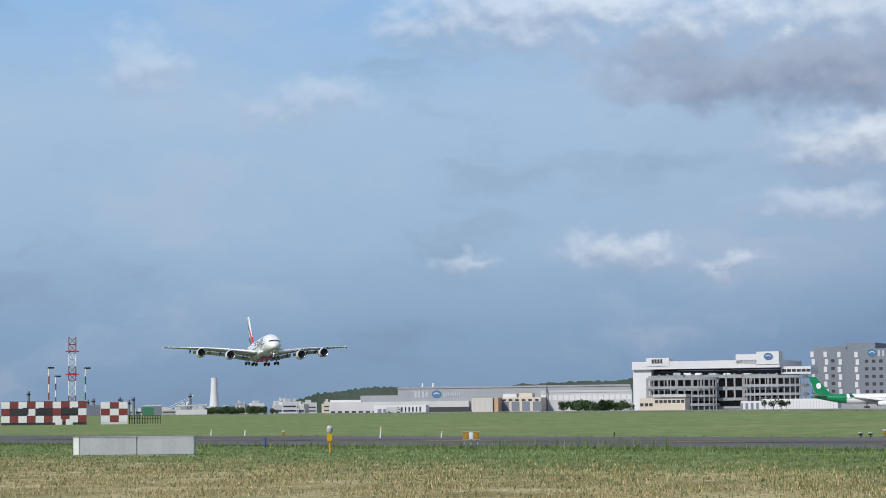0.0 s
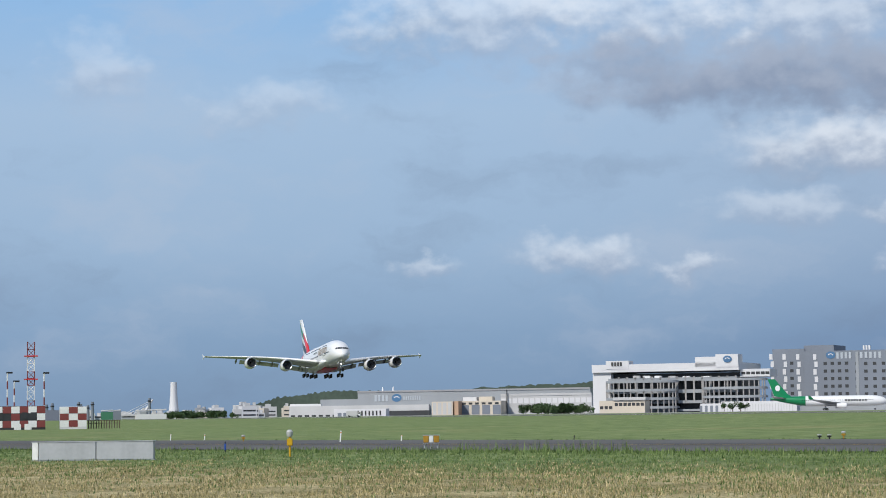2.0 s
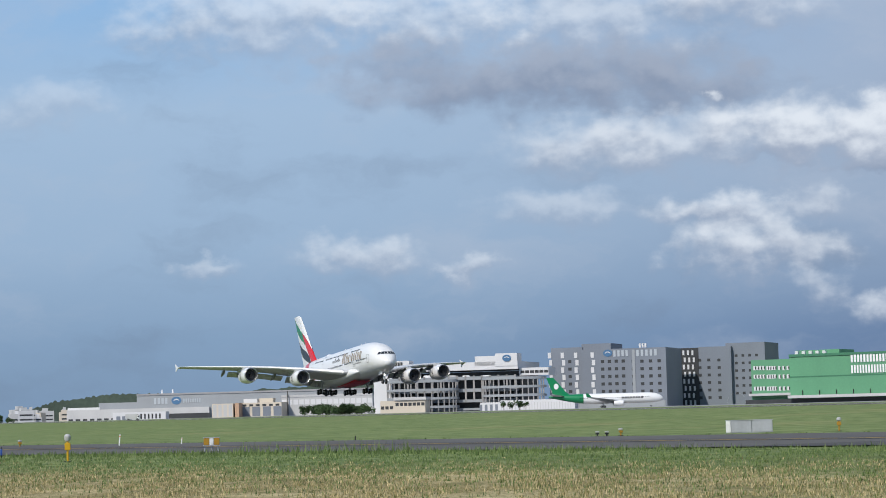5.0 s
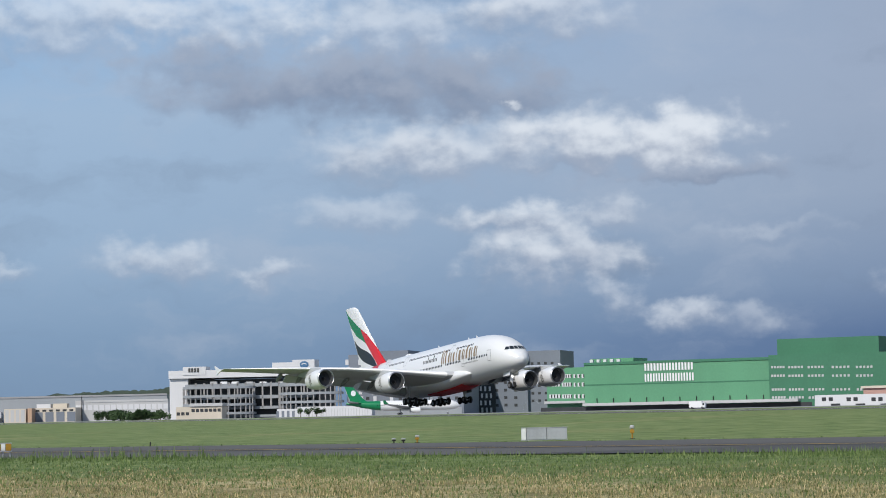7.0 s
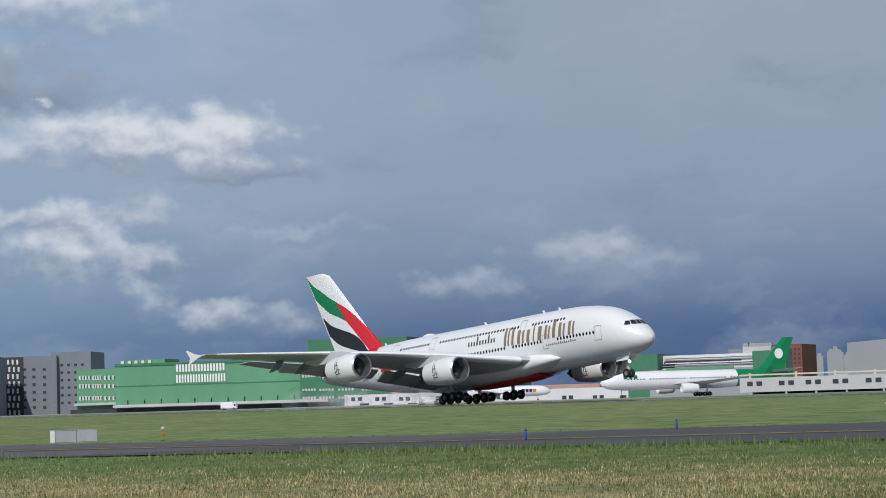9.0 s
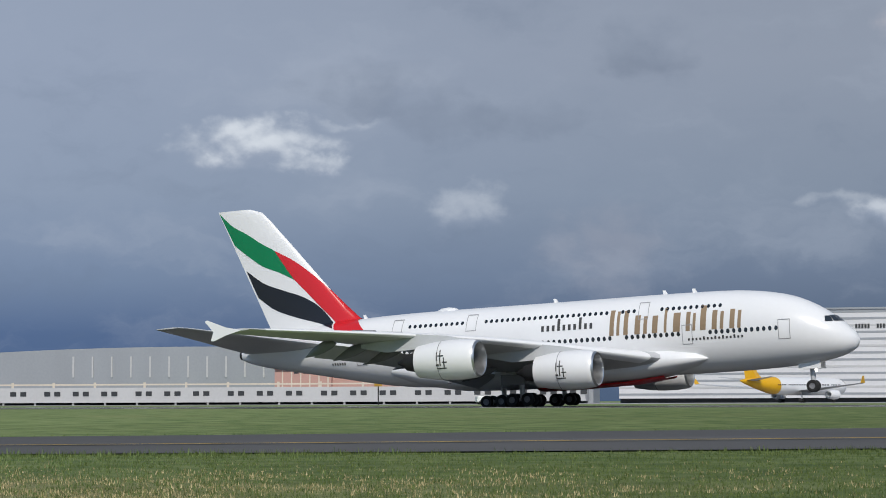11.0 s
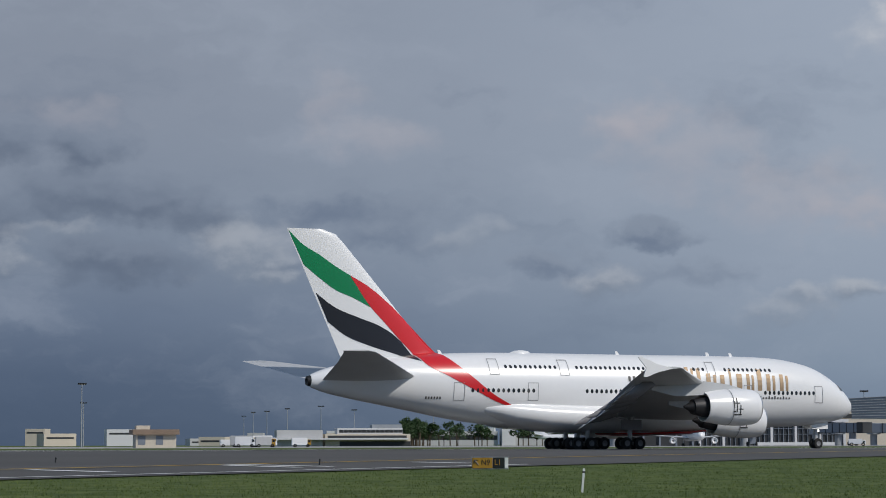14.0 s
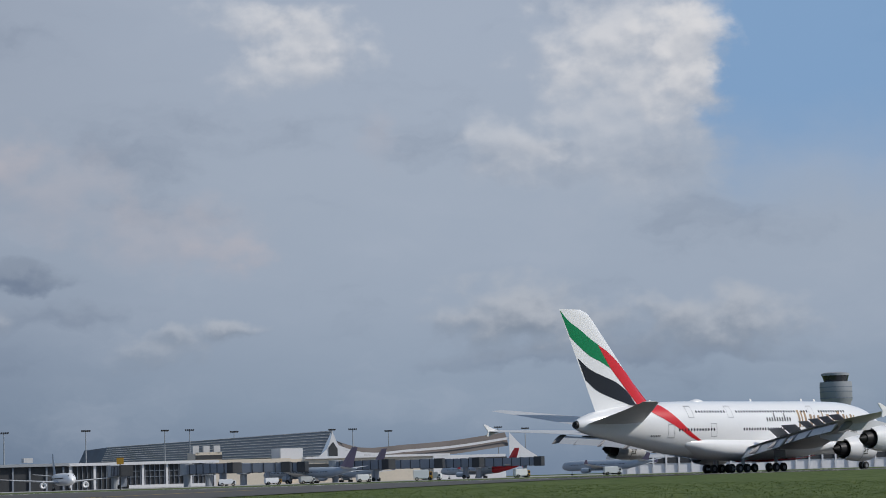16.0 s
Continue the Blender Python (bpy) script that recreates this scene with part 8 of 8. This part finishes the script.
def apron_vehicles():
    """Vans, loaders and steps in front of the piers."""
    rnd = random.Random(21)
    spots = [(20.078, 560, 7.5, 3.0), (20.582, 560, 6.5, 3.0), (19.647, 565, 4.5, 2.0), (41.255, 520, 4.6, 2.6), (41.553, 530, 3.5, 2.0), (39.689, 520, 3.5, 1.9),
             (37.302, 520, 4.0, 1.7), (36.110, 520, 4.0, 1.7), (6.937, 520, 4.5, 1.9), (9.385, 500, 5.0, 2.2), (11.322, 520, 5.0, 1.8), (20.087, 520, 4.8, 2.6), (20.609, 520, 4.8, 2.6),
             (-48.041, 500, 5.5, 1.8), (-22.726, 430, 4.2, 1.7), (-11.247, 430, 5.0, 1.6), (-73.557, 900, 6.0, 2.6), (-53.324, 800, 6.0, 2.8), (43.858, 540, 4.0, 2.2), (46.251, 560, 4.5, 2.2), (38.195, 510, 3.6, 1.8), (21.554, 560, 5, 2.4)]
    for k, (a, d, w, h) in enumerate(spots):
        v = thing("service_van", "white apron service van on dark wheels" if k % 4 else "pale apron loader truck on dark wheels", "van", "apron vehicles", at=Matrix.Translation(at(a, d)) @ Matrix.Rotation(radians(-a + rnd.uniform(-20, 20)), 4, "Z"))
        part("body", box(-w / 2, w / 2 * 0.62, -1, 1, 0.45, h, 0.12), WHITE if k % 4 else PALE, v)
        part("cab", box(w / 2 * 0.63, w / 2, -0.95, 0.95, 0.45, h * 0.82, 0.12), WHITE if k % 3 else SIGN_YELLOW, v)
        part("cab_window", box(w / 2 * 0.7, w / 2 * 0.93, -0.97, 0.97, h * 0.5, h * 0.74), PANE, v)
        for x in (-w * 0.32, w * 0.34):
            for side in (-1, 1):
                part("wheel", lathe([(-0.12, 0.2), (-0.12, 0.42), (0.12, 0.42), (0.12, 0.2)], 12), RUBBER, v, at=Matrix.Translation((x, side * 0.9, 0.42)) @ Matrix.Rotation(radians(90), 4, "Z"))


def jet_bridges():
    """Boarding bridges: a ribbed tunnel from a rotunda to a cab on a wheeled column."""
    for a, d, length, turn in ((33.330, 600, 9, -75), (35.669, 610, 18, -50), (36.635, 625, 20, -10), (37.305, 640, 16, -20), (39.641, 640, 18, -40), (40.834, 660, 18, -15), (42.027, 670, 16, -30), (43.520, 690, 18, -20), (29.933, 590, 14, -80)):
        b = thing("jet_bridge", "dark grey boarding bridge on a wheeled column", "boarding bridge", "boarding bridges", at=Matrix.Translation(at(a, d)) @ Matrix.Rotation(radians(-a + turn), 4, "Z"))
        part("tunnel", box(-length / 2, length / 2, -1.3, 1.3, 3.6, 6.2, 0.1), GREY_WALL, b)
        for k in range(6):
            x = -length / 2 + length * (k + 0.5) / 6
            part("rib", box(x - 0.12, x + 0.12, -1.42, 1.42, 3.5, 6.3), SHADE, b)
        part("rotunda", lathe_z(-length / 2 - 1.2, 0, [(0, 1.0), (3.2, 1.0), (3.3, 2.0), (6.5, 2.0), (6.6, 0.4)], 14), MID_WALL, b)
        part("cab", box(length / 2, length / 2 + 2.6, -1.7, 1.7, 3.4, 6.4, 0.1), SHADE, b)
        part("column", box(length * 0.28, length * 0.28 + 0.8, -1.0, 1.0, 0.6, 3.6), GREY_WALL, b)
        for side in (-1, 1):
            part("wheel", lathe([(-0.25, 0.2), (-0.25, 0.6), (0.25, 0.6), (0.25, 0.2)], 12), RUBBER, b, at=Matrix.Translation((length * 0.28 + 0.4, side * 1.2, 0.6)) @ Matrix.Rotation(radians(90), 4, "Z"))


parked_aircraft()
jet_bridges()
lamp_masts()
trees()
airfield_signs()
airfield_lights()
localizer()
apron_vehicles()


def tyre_smoke():
    m = bpy.data.materials.new("tyre_smoke")
    m.use_nodes = True
    nt = m.node_tree
    nt.nodes.remove(nt.nodes["Principled BSDF"])
    clear, lit, through_light = (nt.nodes.new("ShaderNodeBsdf" + k) for k in ("Transparent", "Diffuse", "Translucent"))
    for b in (lit, through_light):
        b.inputs["Color"].default_value = (0.90, 0.93, 0.97, 1)
    haze, veil = nt.nodes.new("ShaderNodeMixShader"), nt.nodes.new("ShaderNodeMixShader")
    nt.links.new(lit.outputs[0], haze.inputs[1])
    nt.links.new(through_light.outputs[0], haze.inputs[2])
    nt.links.new(clear.outputs[0], veil.inputs[1])
    nt.links.new(haze.outputs[0], veil.inputs[2])
    nt.links.new(veil.outputs[0], nt.nodes["Material Output"].inputs["Surface"])
    n = nt.nodes.new("ShaderNodeTexNoise")
    co = nt.nodes.new("ShaderNodeTexCoord")
    nt.links.new(co.outputs["Object"], n.inputs["Vector"])
    n.inputs["Scale"].default_value, n.inputs["Detail"].default_value = 0.35, 5
    r = nt.nodes.new("ShaderNodeMapRange")
    for k, v in (("From Min", 0.40), ("From Max", 0.75), ("To Min", 0.0), ("To Max", 0.26)):
        r.inputs[k].default_value = v
    nt.links.new(n.outputs["Fac"], r.inputs["Value"])
    nt.links.new(r.outputs["Result"], veil.inputs[0])
    rnd = random.Random(31)
    puffs = []
    for k in range(6):
        bm = bmesh.new()
        bmesh.ops.create_icosphere(bm, subdivisions=3, radius=1.0)
        sx, sy, sz = rnd.uniform(2.5, 5.0), rnd.uniform(2, 3.5), rnd.uniform(1.3, 2.6)
        off = Vector((rnd.uniform(0, 50), 0, 0))
        for v in bm.verts:
            q = 1 + 0.45 * noise.noise(v.co * 1.6 + off)
            v.co = Vector((v.co.x * sx * q, v.co.y * sy * q, v.co.z * sz * q))
        ob = part("smoke_puff", bm, m, smooth=True)
        tagged(ob, "thin blue-grey puff of tyre smoke over the runway", "smoke", "tyre smoke")
        puffs.append((ob, -264 + 6.5 * k + rnd.uniform(-1, 1), RUNWAY_Y - 5 + rnd.uniform(-2, 2), 0.8 * sz))
    return puffs


PUFFS = tyre_smoke()


def motions():
    rows = [(0, -944.01, 23.40, 3.42),
        (1.5, -819.19, 18.30, 3.56),
        (3.5, -655.85, 10.95, 3.32),
        (6, -460.0, 4.75, 4.5),
        (7, -380.50, 2.89, 4.89),
        (9, -231.47, 0.42, 4.97),
        (9.2, -216.82, 0.23, 4.97),
        (11.3, -64.70, 0.00, 2.06),
        (11.6, -43.66, 0.00, 1.55),
        (12, -15.95, 0.00, 0.74),
        (12.3, 4.72, 0.00, 0.04),
        (12.5, 18.60, 0.00, 0.01),
        (12.8, 39.24, 0.00, 0.00),
        (13.1, 59.78, 0.00, 0.01),
        (13.5, 87.25, 0.00, 0.00),
        (14, 121.24, 0.00, -0.01),
        (14.5, 155.11, 0.00, -0.01),
        (15, 188.77, 0.00, -0.01),
        (15.3, 208.81, 0.00, -0.00),
        (15.6, 228.51, 0.00, -0.01),
        (16, 254.48, 0.00, -0.00)]
    # it comes in beside the centre line with its nose held into the crosswind, and straightens before touchdown
    drift = [(0, 0.935, -3.4), (3.5, 0.935, -3.2), (7.0, 0.972, -1.3), (9.0, 0.998, 0.0), (11.3, 0.988, 0.0), (11.6, 0.988, 0.0), (12.5, 1.0, 0.0), (16, 1.0, 0.0)]
    flight = []
    for t, x, z, pitch in rows:
        k, crab = (float(np.interp(t, [d[0] for d in drift], [d[j] for d in drift])) for j in (1, 2))
        if t < 9:
            z = (z + 23.4) * k - 23.4
        flight.append((t, pose(x * k, RUNWAY_Y * k, z, 0, -pitch, HEADING + crab)))
    walk(airliner, flight)
    # the wings bend up in flight and settle as the weight comes on the wheels
    bend = [(0, 1.9), (8.8, 1.7), (10.0, 1.1), (11.3, 0.3), (12.3, 0.3), (16, 0.3)]
    for wing, side in zip(airliner_wings, (-1, 1)):
        walk(wing, [(t, pose(0, side * WING_ROOT[0], WING_ROOT[1], side * a)) for t, a in bend])
    # ground spoilers rise after touchdown
    for panel, hinge, skew in SPOILERS:
        walk(panel, [(t, Matrix.Translation(hinge) @ pose(0, 0, 0, 0, 0, skew) @ pose(0, 0, 0, 0, a, 0)) for t, a in ((0, 0), (9.3, 0), (10.2, 38), (16, 38))])
    # tyre smoke boils up at the touchdown point and drifts back
    for k, (puff, x, y, z) in enumerate(PUFFS):
        walk(puff, [(0, pose(x, y, -7)), (8.7, pose(x, y, -7)), (8.86 + 0.02 * (k % 4), pose(x, y, z * 0.6)), (9.3, pose(x - 2, y + 1, z)), (10.5, pose(x - 7, y + 3, z)), (16, pose(x - 25, y + 8, z))])


motions()
